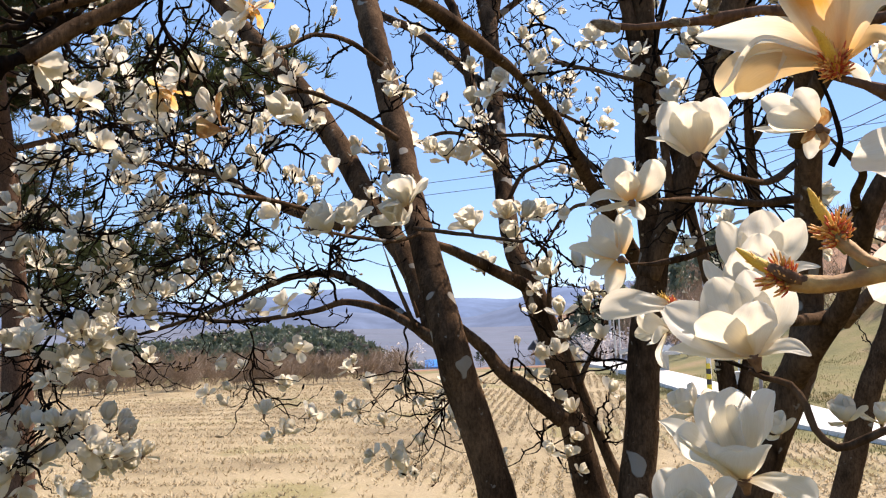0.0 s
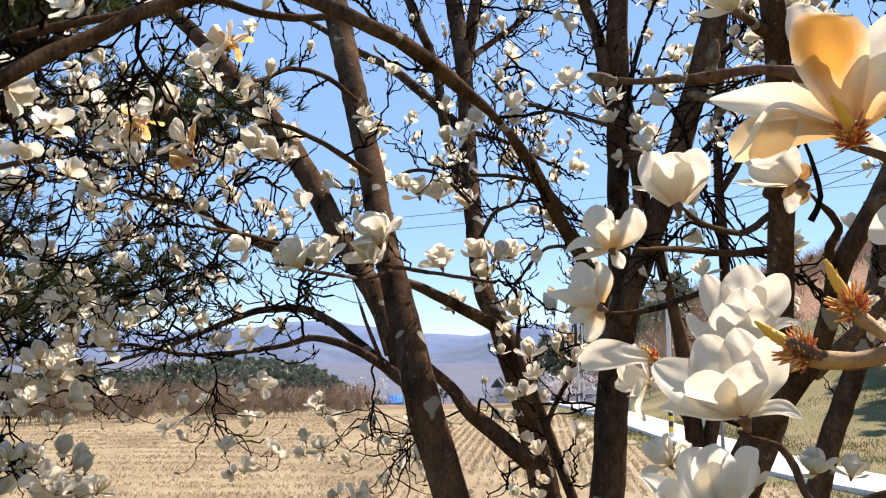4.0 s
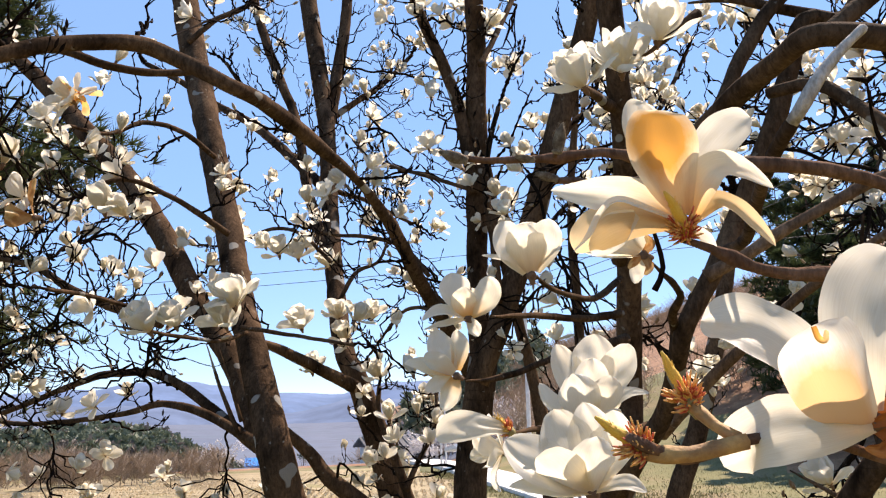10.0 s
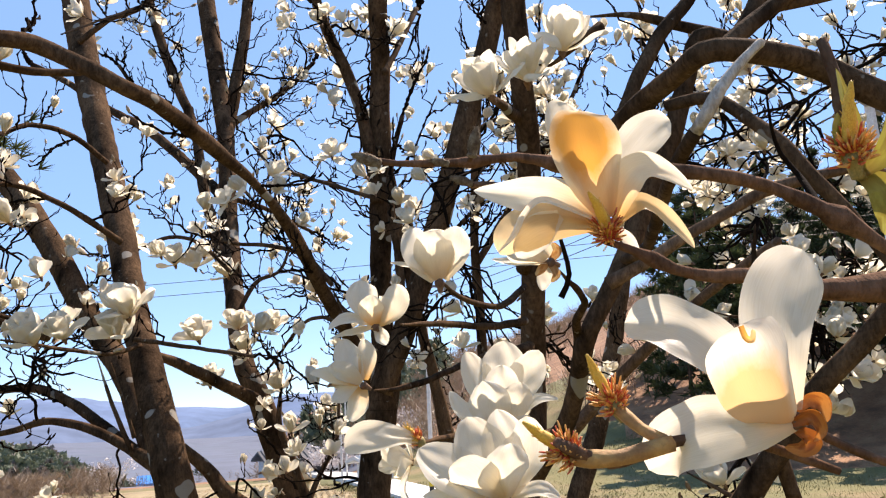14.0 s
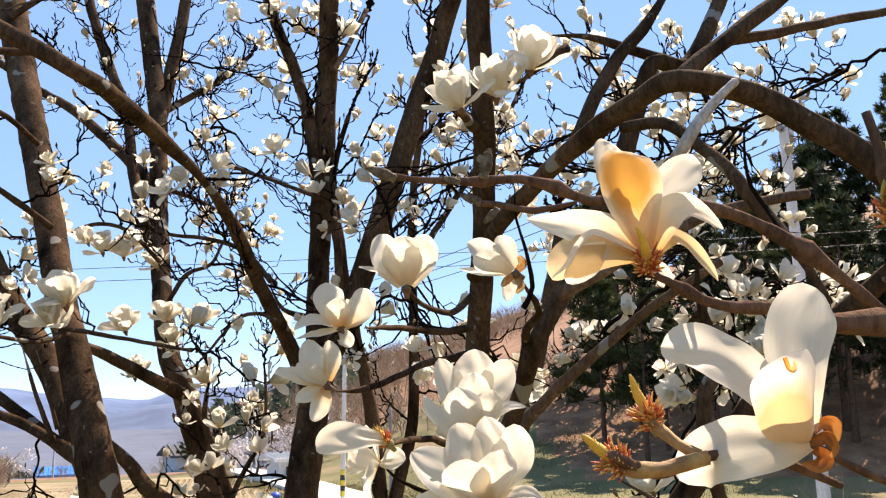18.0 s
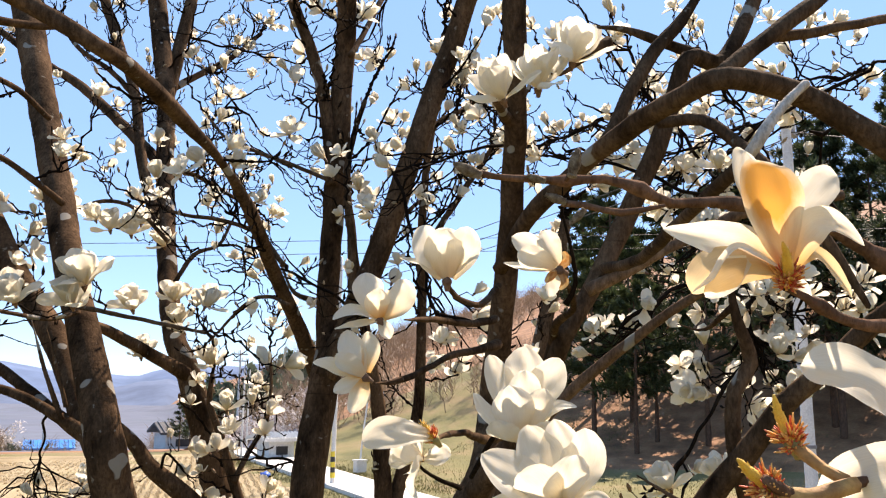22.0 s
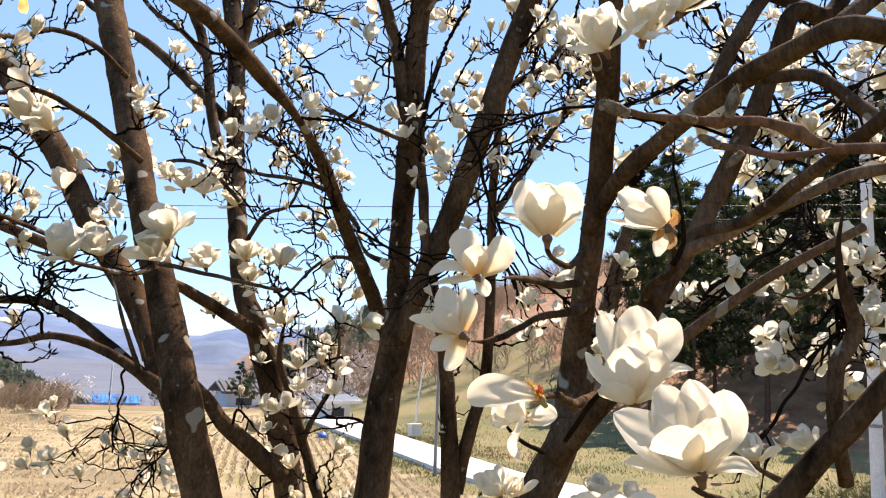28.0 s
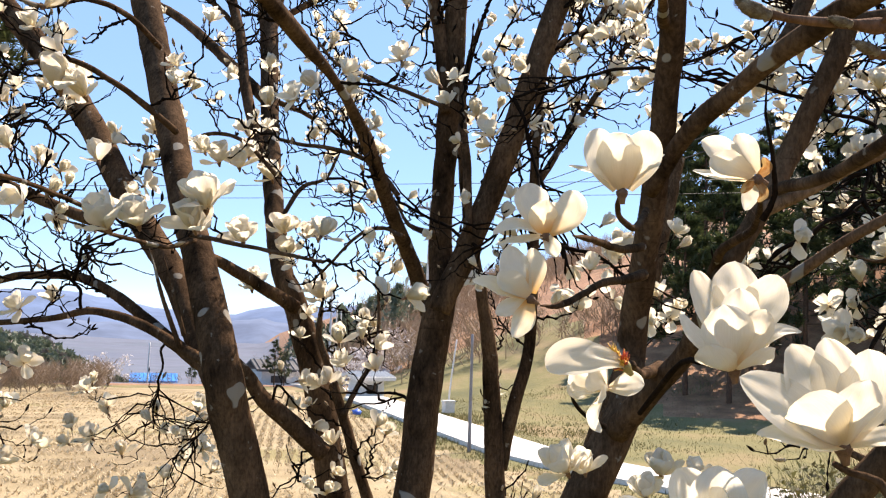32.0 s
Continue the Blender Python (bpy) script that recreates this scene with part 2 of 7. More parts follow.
CONCRETE = rough_surface("pale concrete", [(0.3, (0.62, 0.60, 0.56)), (0.7, (0.74, 0.72, 0.68))], 0.9, 22, 0.85, 0.2, 0.01)
POLE_GREY = rough_surface("concrete pole", [(0.3, (0.60, 0.59, 0.57)), (0.7, (0.74, 0.73, 0.70))], 4, 40, 0.8, 0.2, 0.004)
POLE_DARK = rough_surface("steel pole", [(0.3, (0.16, 0.16, 0.17)), (0.7, (0.26, 0.26, 0.27))], 4, 40, 0.5, 0.1, 0.003)
WALL_WHITE = rough_surface("white wall", [(0.3, (0.62, 0.61, 0.58)), (0.7, (0.74, 0.73, 0.70))], 0.8, 12, 0.85, 0.1, 0.01)
ROOF_BLUE = rough_surface("blue sheet roof", [(0.3, (0.03, 0.20, 0.55)), (0.7, (0.05, 0.28, 0.68))], 0.6, 8, 0.4, 0.1, 0.01)
ROOF_DARK = rough_surface("dark tile roof", [(0.3, (0.04, 0.04, 0.045)), (0.7, (0.10, 0.095, 0.09))], 0.9, 8, 0.7, 0.2, 0.02)
DARK = rough_surface("dark opening", [(0.3, (0.015, 0.015, 0.018)), (0.7, (0.03, 0.03, 0.035))], 2, 20, 0.4, 0.05, 0.005)
YELLOW = rough_surface("yellow band", [(0.3, (0.72, 0.52, 0.03)), (0.7, (0.82, 0.62, 0.06))], 5, 60, 0.5, 0.05, 0.002)
BLUE_TARP = rough_surface("blue tarp", [(0.3, (0.02, 0.08, 0.42)), (0.7, (0.04, 0.16, 0.6))], 3, 20, 0.5, 0.3, 0.02)
WIRE = rough_surface("black cable", [(0.3, (0.02, 0.02, 0.02)), (0.7, (0.05, 0.05, 0.05))], 8, 60, 0.6, 0.05, 0.001)
# the blue of distance haze is mixed into these three base colours
HILL_HAZE_FAR = rough_surface("haze-tinted mountain", [(0.3, (0.085, 0.135, 0.235)), (0.7, (0.105, 0.16, 0.27))], 0.002, 0.008, 1.0, 0.0, 0.1)
HILL_HAZE_MID = rough_surface("haze-tinted foothill", [(0.3, (0.075, 0.110, 0.185)), (0.7, (0.10, 0.138, 0.215))], 0.004, 0.016, 1.0, 0.0, 0.1)
HILL_HAZE_NEAR = rough_surface("haze-tinted valley land", [(0.3, (0.085, 0.105, 0.15)), (0.5, (0.105, 0.12, 0.16)), (0.7, (0.09, 0.115, 0.15))], 0.012, 0.06, 1.0, 0.0, 0.1)


# ---------------------------------------------------------------- mesh helpers
def mesh_from(name, verts, faces, mats, uvs=None, smooth=True, idx=None):
    me = bpy.data.meshes.new(name)
    me.from_pydata([tuple(v) for v in verts], [], faces)
    for m in mats if isinstance(mats, (list, tuple)) else (mats,):
        me.materials.append(m)
    if smooth:
        me.polygons.foreach_set("use_smooth", [True] * len(me.polygons))
    if idx is not None:
        me.polygons.foreach_set("material_index", idx)
    if uvs is not None:
        lay = me.uv_layers.new(name="UVMap")
        vi = np.empty(len(me.loops), dtype=np.int32)
        me.loops.foreach_get("vertex_index", vi)
        lay.data.foreach_set("uv", np.asarray(uvs, dtype=np.float32)[vi].ravel())
    me.update()
    return me


def part(name, me, parent, m=None, label="", kind=""):
    ob = new(name, me)
    ob.parent = parent
    if m is not None:
        ob.matrix_local = m
    return tagged(ob, label, "", "", kind)


def thing(name, label, category, group="", at=(0, 0, 0)):
    ob = new(name)
    ob.empty_display_size = 0.1
    ob.location = at
    return tagged(ob, label, category, group)


class Soup:
    """Collects faces for one mesh."""

    def __init__(self):
        self.v, self.f = [], []

    def add(self, verts, faces):
        o = len(self.v)
        self.v.extend(verts)
        self.f.extend([tuple(i + o for i in q) for q in faces])

    def box(self, c, s, rz=0.0):
        ca, sa = math.cos(rz), math.sin(rz)
        vs = []
        for dx, dy, dz in ((-1, -1, -1), (1, -1, -1), (1, 1, -1), (-1, 1, -1), (-1, -1, 1), (1, -1, 1), (1, 1, 1), (-1, 1, 1)):
            x, y = dx * s[0] / 2, dy * s[1] / 2
            vs.append((c[0] + x * ca - y * sa, c[1] + x * sa + y * ca, c[2] + dz * s[2] / 2))
        self.add(vs, [(0, 3, 2, 1), (4, 5, 6, 7), (0, 1, 5, 4), (1, 2, 6, 5), (2, 3, 7, 6), (3, 0, 4, 7)])

    def mesh(self, name, mat, smooth=False):
        return mesh_from(name, self.v, self.f, mat, smooth=smooth)


def spline(pts, step):
    """Catmull-Rom through points of x, y, z, r; returns rows about step apart."""
    p = np.array(pts, float)
    if len(p) == 2:
        p = np.array([p[0], (p[0] + p[1]) / 2, p[1]])
    ext = np.vstack([2 * p[0] - p[1], p, 2 * p[-1] - p[-2]])
    out = []
    for i in range(1, len(ext) - 2):
        a, b, c, d = ext[i - 1:i + 3]
        n = max(2, int(np.linalg.norm((c - b)[:3]) / step))
        t = np.linspace(0, 1, n, endpoint=False)[:, None]
        out.append(0.5 * (2 * b + (c - a) * t + (2 * a - 5 * b + 4 * c - d) * t ** 2 + (3 * b - a - 3 * c + d) * t ** 3))
    out.append(ext[-2][None])
    q = np.vstack(out)
    q[:, 3] = np.maximum(q[:, 3], 0.0008)
    return q


def tube(rows, sides=8, rough=0.0, seed=0.0, cap=True):
    """Verts and faces of a tapered tube; rough roughens it like bark."""
    c, r = rows[:, :3], rows[:, 3]
    tan = np.gradient(c, axis=0)
    tan /= np.linalg.norm(tan, axis=1)[:, None] + 1e-12
    u = np.cross(tan[0], (0.31, 0.87, 0.38))
    u /= np.linalg.norm(u)
    verts, faces = [], []
    ang = np.linspace(0, 2 * np.pi, sides, endpoint=False)
    for k in range(len(c)):
        u = u - tan[k] * (u @ tan[k])
        u /= np.linalg.norm(u) + 1e-12
        w = np.cross(tan[k], u)
        for a in ang:
            d = math.cos(a) * u + math.sin(a) * w
            rr = r[k]
            if rough:
                q = c[k] + d * rr
                rr *= 1 + rough * (noise.noise((q[0] * 14 + seed, q[1] * 14, q[2] * 9)) + 0.6 * noise.noise((q[0] * 45, q[1] * 45 + seed, q[2] * 30)))
            verts.append(c[k] + d * rr)
        if k:
            o = (k - 1) * sides
            faces.extend([(o + i, o + (i + 1) % sides, o + sides + (i + 1) % sides, o + sides + i) for i in range(sides)])
    if cap:
        n = len(c)
        faces.append(tuple(range(sides - 1, -1, -1)))
        verts.append(c[-1] + tan[-1] * r[-1] * 0.6)
        o = (n - 1) * sides
        faces.extend([(o + i, o + (i + 1) % sides, n * sides) for i in range(sides)])
    return verts, faces


def wander(rows, amount, seed):
    """A little gnarl in a branch."""
    for k in range(len(rows)):
        s = k * 0.22 + seed * 7.3
        amp = amount * min(1.0, k / 4, (len(rows) - 1 - k) / 4)
        rows[k, 0] += amp * noise.noise((s, seed, 0.2))
        rows[k, 1] += amp * noise.noise((s, seed, 5.2))
        rows[k, 2] += amp * noise.noise((s, seed, 9.2))
    return rows


# ---------------------------------------------------------------- the land
def smooth(a, b, x):
    t = np.clip((x - a) / (b - a), 0, 1)
    return t * t * (3 - 2 * t)


def land(x, y):
    """Height of the ground: a bank under the magnolias, the field below it, a valley behind, wooded slopes on both sides."""
    x, y = np.asarray(x, float), np.asarray(y, float)
    r = np.hypot(x, y)
    z = -1.8 * smooth(5.5, 12.5, r)
    s = x - 0.12 * y - 6.5
    z = z - 9.5 * smooth(46, 190, y) * (r > 40) * (1 - smooth(-2, 14, s))
    z = z + np.where(s > 0, 0.36 * s, 0) * smooth(36, 72, r) * (1 - 0.55 * smooth(60, 400, s))
    z = z + np.where(x < -14, 0.035 * (-14 - x), 0) * smooth(40, 90, y)
    return z


def land1(x, y):
    return float(land(x, y))


def road_x(y):
    """The left edge of the road, which bends to the right as it comes near."""
    return 9.65 + 0.012 * max(0.0, y - 25) + 0.055 * max(0.0, 25 - y) ** 1.75


def build_ground():
    rad = np.concatenate([np.linspace(0, 16, 12), np.linspace(17, 70, 54), np.geomspace(74, 4200, 46)])
    ang = np.radians(np.concatenate([np.arange(-65, 66, 1.0), np.arange(72, 294, 7.0)]))
    v, f, idx = [], [], []
    n = len(ang)
    for r in rad:
        for a in ang:
            x, y = r * math.sin(a), r * math.cos(a)
            bump = 0.10 * noise.noise((x * 0.11, y * 0.11, 0.0)) + 0.03 * noise.noise((x * 0.9, y * 0.9, 4.0)) if r > 4 else 0
            v.append((x, y, land1(x, y) + bump - (0.0 if r < 400 else (r - 400) * 0.004)))
    for j in range(len(rad) - 1):
        for i in range(n):
            i2 = (i + 1) % n
            q = (j * n + i, j * n + i2, (j + 1) * n + i2, (j + 1) * n + i)
            f.append(q)
            c = np.mean([v[k] for k in q], axis=0)
            rr = math.hypot(c[0], c[1])
            # land past 66 m takes the colour with haze painted in
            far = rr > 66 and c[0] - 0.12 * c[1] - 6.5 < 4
            in_field = c[1] > 6 and c[0] < road_x(c[1]) - 1.2 and rr < 56 and c[0] > -48
            wood = (c[0] - 0.30 * c[1] - 9 > 3.5 and rr > 41) or c[1] > 62
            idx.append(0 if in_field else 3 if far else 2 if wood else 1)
    me = mesh_from("ground", v, f, [SOIL, GRASS_GROUND, LITTER, HILL_HAZE_NEAR], None, True, idx)
    return tagged(new("ground", me), "stubble field, dry grass and wooded slopes running to the horizon", "ground", "", "structure")


build_ground()


def build_road():
    s = Soup()
    ys = np.concatenate([np.linspace(9, 30, 40), np.linspace(31, 75, 40)])
    pts = []
    for y in ys:
        x = road_x(y)
        w = 2.3
        slope = (road_x(y + 0.1) - x) / 0.1
        nx, ny = 1 / math.hypot(1, slope), -slope / math.hypot(1, slope)
        pts.append(((x, y), (x + nx * w, y + ny * w)))
    v, f = [], []
    for a, b in pts:
        za = land1(*a) + 0.16
        zb = land1(*b) + 0.16
        v += [(a[0], a[1], za - 0.3), (a[0], a[1], za), (b[0], b[1], zb), (b[0], b[1], zb - 0.3)]
    for i in range(len(pts) - 1):
        o = i * 4
        for k in range(3):
            f.append((o + k, o + k + 1, o + 4 + k + 1, o + 4 + k))
    s.add(v, f)
    tagged(new("road", s.mesh("road", CONCRETE)), "narrow pale concrete farm road beside the field", "road", "", "structure")


build_road()


def stubble():
    """Rows of cut straw: along the field on one side, across it on the other."""
    rng = np.random.default_rng(3)
    vs, fs = [], []

    def rows(ax, ay, heading, width, length, gap, step, keep, swath=0.0):
        ca, sa = math.cos(radians(heading)), math.sin(radians(heading))
        n, m = int(width / gap), int(length / step)
        u = (np.arange(n) * gap)[:, None] + rng.normal(0, 0.018, (n, m))
        w = (np.arange(m) * step)[None] + rng.normal(0, 0.05, (n, m))
        x, y = ax + u * ca + w * sa, ay - u * sa + w * ca
        bare = np.sin(0.42 * x + 1.4 * np.sin(0.31 * y)) * np.sin(0.33 * y + 1.1 * np.sin(0.27 * x))
        ok = keep(x, y) & (rng.random(x.shape) < 0.9 - 0.75 * np.clip(bare * 2.2 - 0.7, 0, 1))
        if swath:
            ok &= rng.random(x.shape) < 0.22 + 0.78 * (np.sin(2 * np.pi * (u + 0.25 * np.sin(w * 0.35)) / swath) > -0.1)
        return x[ok], y[ok]

    split = lambda x, y: x - 0.16 * y + 6.5 + 1.2 * np.sin(y * 0.2)  # noqa: E731
    right_edge = np.vectorize(road_x)
    px, py = rows(-14, 15, 9, 34, 42, 0.32, 0.065, lambda x, y: (split(x, y) > 0) & (x < right_edge(y) - 1.4) & (y < 51) & (y > 15))
    qx, qy = rows(-46, 58, 96, 50, 64, 0.34, 0.07, lambda x, y: (split(x, y) <= 0) & (x > -34) & (y < np.maximum(44.8, 49.4 + 0.30 * x)) & (y > 15), 1.5)
    x, y = np.concatenate([px, qx]), np.concatenate([py, qy])
    n = len(x)
    z = land(x, y)
    for k in range(3):
        a = rng.uniform(0, np.pi, n)
        h = rng.uniform(0.02, 0.06, n)
        wd = rng.uniform(0.012, 0.026, n)
        ox, oy = rng.normal(0, 0.05, n), rng.normal(0, 0.05, n)
        lx, ly = rng.normal(0, 0.05, n), rng.normal(0, 0.05, n)
        p0 = np.stack([x + ox - np.cos(a) * wd, y + oy - np.sin(a) * wd, z + 0.02], 1)
        p1 = np.stack([x + ox + np.cos(a) * wd, y + oy + np.sin(a) * wd, z + 0.02], 1)
        p2 = np.stack([x + ox + lx, y + oy + ly, z + 0.045 + h], 1)
        vs.append(np.stack([p0, p1, p2], 1).reshape(-1, 3))
    v = np.concatenate(vs)
    me = bpy.data.meshes.new("stubble")
    t = len(v) // 3
    me.vertices.add(len(v))
    me.vertices.foreach_set("co", v.ravel().astype(np.float32))
    me.loops.add(t * 3)
    me.loops.foreach_set("vertex_index", np.arange(t * 3, dtype=np.int32))
    me.polygons.add(t)
    me.polygons.foreach_set("loop_start", np.arange(0, t * 3, 3, dtype=np.int32))
    me.polygons.foreach_set("loop_total", np.full(t, 3, dtype=np.int32))
    me.materials.append(STRAW)
    me.update(calc_edges=True)
    tagged(new("stubble", me), "rows of cut straw-coloured stubble on the field", "stubble", "", "stuff")


stubble()


def blades(name, label, category, mat, spots, seed, per, height, width, spread, up=0.8, kind="stuff"):
    """Many thin blades in tufts: brush, grass, far crowns."""
    rng = np.random.default_rng(seed)
    v = []
    for (x, y, s) in spots:
        n = int(per)
        base = np.stack([x + rng.normal(0, spread * 0.4 * s, n), y + rng.normal(0, spread * 0.4 * s, n)], 1)
        z = land(base[:, 0], base[:, 1])
        d = np.stack([rng.normal(0, 1 - up, n), rng.normal(0, 1 - up, n), np.ones(n)], 1)
        h = height * s * rng.uniform(0.35, 1.0, n)
        a = rng.uniform(0, np.pi, n)
        w = width * s
        side = np.stack([np.cos(a) * w, np.sin(a) * w, np.zeros(n)], 1)
        p = np.column_stack([base, z - 0.05])
        v.append(np.stack([p - side, p + side, p + d * h[:, None]], 1).reshape(-1, 3))
    tri_mesh(name, np.concatenate(v), mat, label, category, kind)


def tri_mesh(name, v, mat, label="", category="", kind="", parent=None):
    t = len(v) // 3
    me = mesh_from(name, v, np.arange(t * 3).reshape(-1, 3).tolist(), mat, smooth=False)
    if parent is not None:
        return part(name, me, parent, None, label, kind)
    return tagged(new(name, me), label, category, "", kind)


rg = random.Random(21)
# brush along the field's far edge, and bare woods on the slope
def bare_wood(name, label, spots, seed, mat, twigs=90):
    """Far leafless trees: trunk, rising limbs and a haze of fine twigs."""
    rng = np.random.default_rng(seed)
    v = []
    for x, y, h in spots:
        z = land1(x, y)
        top = np.array([x + rng.normal(0, 0.3), y, z + h * 0.55])
        w = 0.012 * h
        v += [(x - w, y, z - 0.3), (x + w, y, z - 0.3), tuple(top)]
        for k in range(twigs):
            a = rng.uniform(0, 2 * np.pi)
            st = np.array([x, y, z + h * rng.uniform(0.1, 0.7)]) + rng.normal(0, 0.09 * h, 3) * (1, 1, 0.4)
            d = np.array([math.cos(a) * 0.75, math.sin(a) * 0.75, rng.uniform(0.0, 1.1)])
            e = st + d * h * rng.uniform(0.16, 0.36)
            ww = (0.006 + 0.012 * rng.random()) * h ** 0.7
            sd = np.array([math.sin(a + 1.2), 0.3, 0]) * ww
            v += [tuple(st - sd), tuple(st + sd), tuple(e)]
    tri_mesh(name, np.array(v), mat, label, "woods", "stuff")


spots = []
for i in range(560):
    x = -44 + 41.5 * rg.random()
    spots.append((x, max(45.2, 49.8 + 0.31 * x) + rg.random() ** 1.6 * 13, rg.uniform(1.1, 2.1) * (1.25 if x < -10 else 1.0)))
bare_wood("field_edge_brush", "leafless brown brush along the far edge of the field", spots, 4, BRUSH, 150)
spots = []
SLOPE = ((5.6, -1.6), (8.0, -0.6), (10.5, 1.3), (13.5, 3.2), (15.5, 4.3), (22.0, 5.8), (28.0, 7.4), (34.0, 9.1), (39.0, 10.8), (47.0, 13.4))


def skyline(profile, bearing):
    """Height of a skyline, in degrees over the level, at a bearing in degrees."""
    return float(np.interp(bearing, [p[0] for p in profile], [p[1] for p in profile]))


def place(bearing, r):
    return r * math.sin(radians(bearing)), r * math.cos(radians(bearing))


while len(spots) < 1100:
    bearing, r = 6 + 33 * rg.random(), 56 + 100 * rg.random() ** 0.8
    x, y = place(bearing, r)
    top = 1.6 + r * math.tan(radians(skyline(SLOPE, bearing) - 3.2 * (1 - (r - 56) / 100) ** 1.5 - rg.uniform(0, 0.9)))
    h = min(11.0, top - land1(x, y))
    if h > 3.0 and (x > road_x(y) + 5 or y > 78):
        spots.append((x, y, h))
bare_wood("bare_wood", "leafless brown wood on the slope", spots, 8, BRUSH)
spots = []
for i in range(110):
    y = rg.uniform(66, 110)
    spots.append((y * rg.uniform(-0.16, 0.22), y, min(4.5, max(1.2, 0.75 * (1.6 - 0.040 * y - land1(0, y))))))
bare_wood("valley_wood", "hazy brown brush and trees in the valley behind the field", spots, 18, BRUSH, 50)


def needle_tree(name, label, at, height, seed, mat, tufts, blade=(0.30, 0.035), per=7, start=0.3, width=0.24, sag=0.1, twiggy=0):
    """A pine: trunk, bare boughs, and tufts of needles along them."""
    rng = random.Random(seed)
    ob = thing(name, label, "tree", "pines", at)
    r0 = 0.012 * height + 0.02
    bend = rng.uniform(-0.04, 0.04) * height
    rows = spline([(0, 0, -0.3, r0 * 1.2), (bend * 0.3, 0, height * 0.3, r0 * 0.85), (bend, bend * 0.5, height * 0.65, r0 * 0.55), (bend * 0.8, 0, height, r0 * 0.12)], height / 26)
    v, f = tube(rows, 9, 0.15, seed)
    part("trunk", mesh_from("trunk", v, f, PINE_BARK), ob)
    boughs, ends = Soup(), []
    n = 26
    for i in range(n):
        u = start + (1 - start) * (i + rng.random()) / n
        k = min(len(rows) - 1, int(u * len(rows)))
        p = Vector(rows[k, :3])
        a = i * 2.4 + rng.uniform(-0.4, 0.4)
        ln = height * width * (1.15 - (u - start) / (1 - start)) * rng.uniform(0.6, 1.15)
        d = Vector((math.cos(a), math.sin(a), rng.uniform(-0.1, 0.35)))
        q = p + d * ln * 0.55 + Vector((0, 0, -sag * ln))
        e = p + d * ln + Vector((0, 0, -sag * ln * 0.6))
        br = spline([(*p, r0 * 0.25), (*q, r0 * 0.15), (*e, r0 * 0.05)], ln / 7 + 0.01)
        v, f = tube(br, 5)
        boughs.add(v, f)
        for j, row in enumerate(br):
            if j > len(br) * 0.3:
                ends.append((Vector(row[:3]), d, ln))
        if twiggy:
            for j in range(twiggy):
                row = br[rng.randrange(len(br) // 4, len(br))]
                tw = [(*row[:3], 0.006)]
                c = Vector(row[:3])
                w = (d + Vector((rng.gauss(0, 0.8), rng.gauss(0, 0.8), rng.gauss(-0.15, 0.5)))).normalized()
                for m in range(5):
                    w = (w + Vector((rng.gauss(0, 0.35), rng.gauss(0, 0.35), rng.gauss(0, 0.35)))).normalized()
                    c = c + w * ln * 0.07
                    tw.append((*c, 0.005 - 0.0007 * m))
                v, f = tube(np.array(tw), 4)
                boughs.add(v, f)
    part("bough_mass", boughs.mesh("bough_mass", PINE_BARK, True), ob, None, "", "stuff")
    out = []
    for i in range(tufts):
        p, d, ln = rng.choice(ends)
        c = p + Vector((rng.gauss(0, 0.13), rng.gauss(0, 0.13), rng.gauss(0.03, 0.09))) * (ln * 0.9)
        for j in range(per):
            w = (d * 0.6 + Vector((rng.gauss(0, 0.6), rng.gauss(0, 0.6), rng.gauss(0.25, 0.55)))).normalized()
            s = w.cross(Vector((rng.random(), rng.random(), 1))).normalized() * blade[1]
            e = c + w * blade[0] * rng.uniform(0.7, 1.2)
            out += [tuple(c - s), tuple(c + s), tuple(e)]
    tri_mesh("crown", np.array(out), mat, "dark green needles", "", "stuff", ob)
    return ob


# the pine wood at the right, beyond the road
PINES = [needle_tree("pine_tree", "dark green pine with bare lower trunk at the wood's edge", (26 + 4 * k, 38 + 2 * k, land1(26 + 4 * k, 38 + 2 * k)), 9.5 + k, 40 + k, NEEDLES, 520, (0.55, 0.07), 8, 0.28 + 0.05 * k, 0.27) for k in range(3)]
made = 0
while made < 72:
    u, w = rg.random() * 1.3, rg.random() ** 1.9
    x, y = 23.5 + 26 * u + 14 * w, 37.5 - 17 * u + 26 * w
    if x / y > 0.66:
        src = PINES[made % 3]
        sc = rg.uniform(0.8, 1.15)
        copy_thing(src, Matrix.Translation((x, y, land1(x, y))) @ Matrix.Rotation(rg.uniform(0, 6.28), 4, "Z") @ Matrix.Scale(sc, 4))
        made += 1
# small conifers beyond the field
for x, y, s in ((8.3, 62, 0.34), (9.3, 64, 0.26), (3.2, 74, 0.2)):
    copy_thing(PINES[0], Matrix.Translation((x, y, land1(x, y))) @ Matrix.Rotation(x, 4, "Z") @ Matrix.Scale(s, 4))


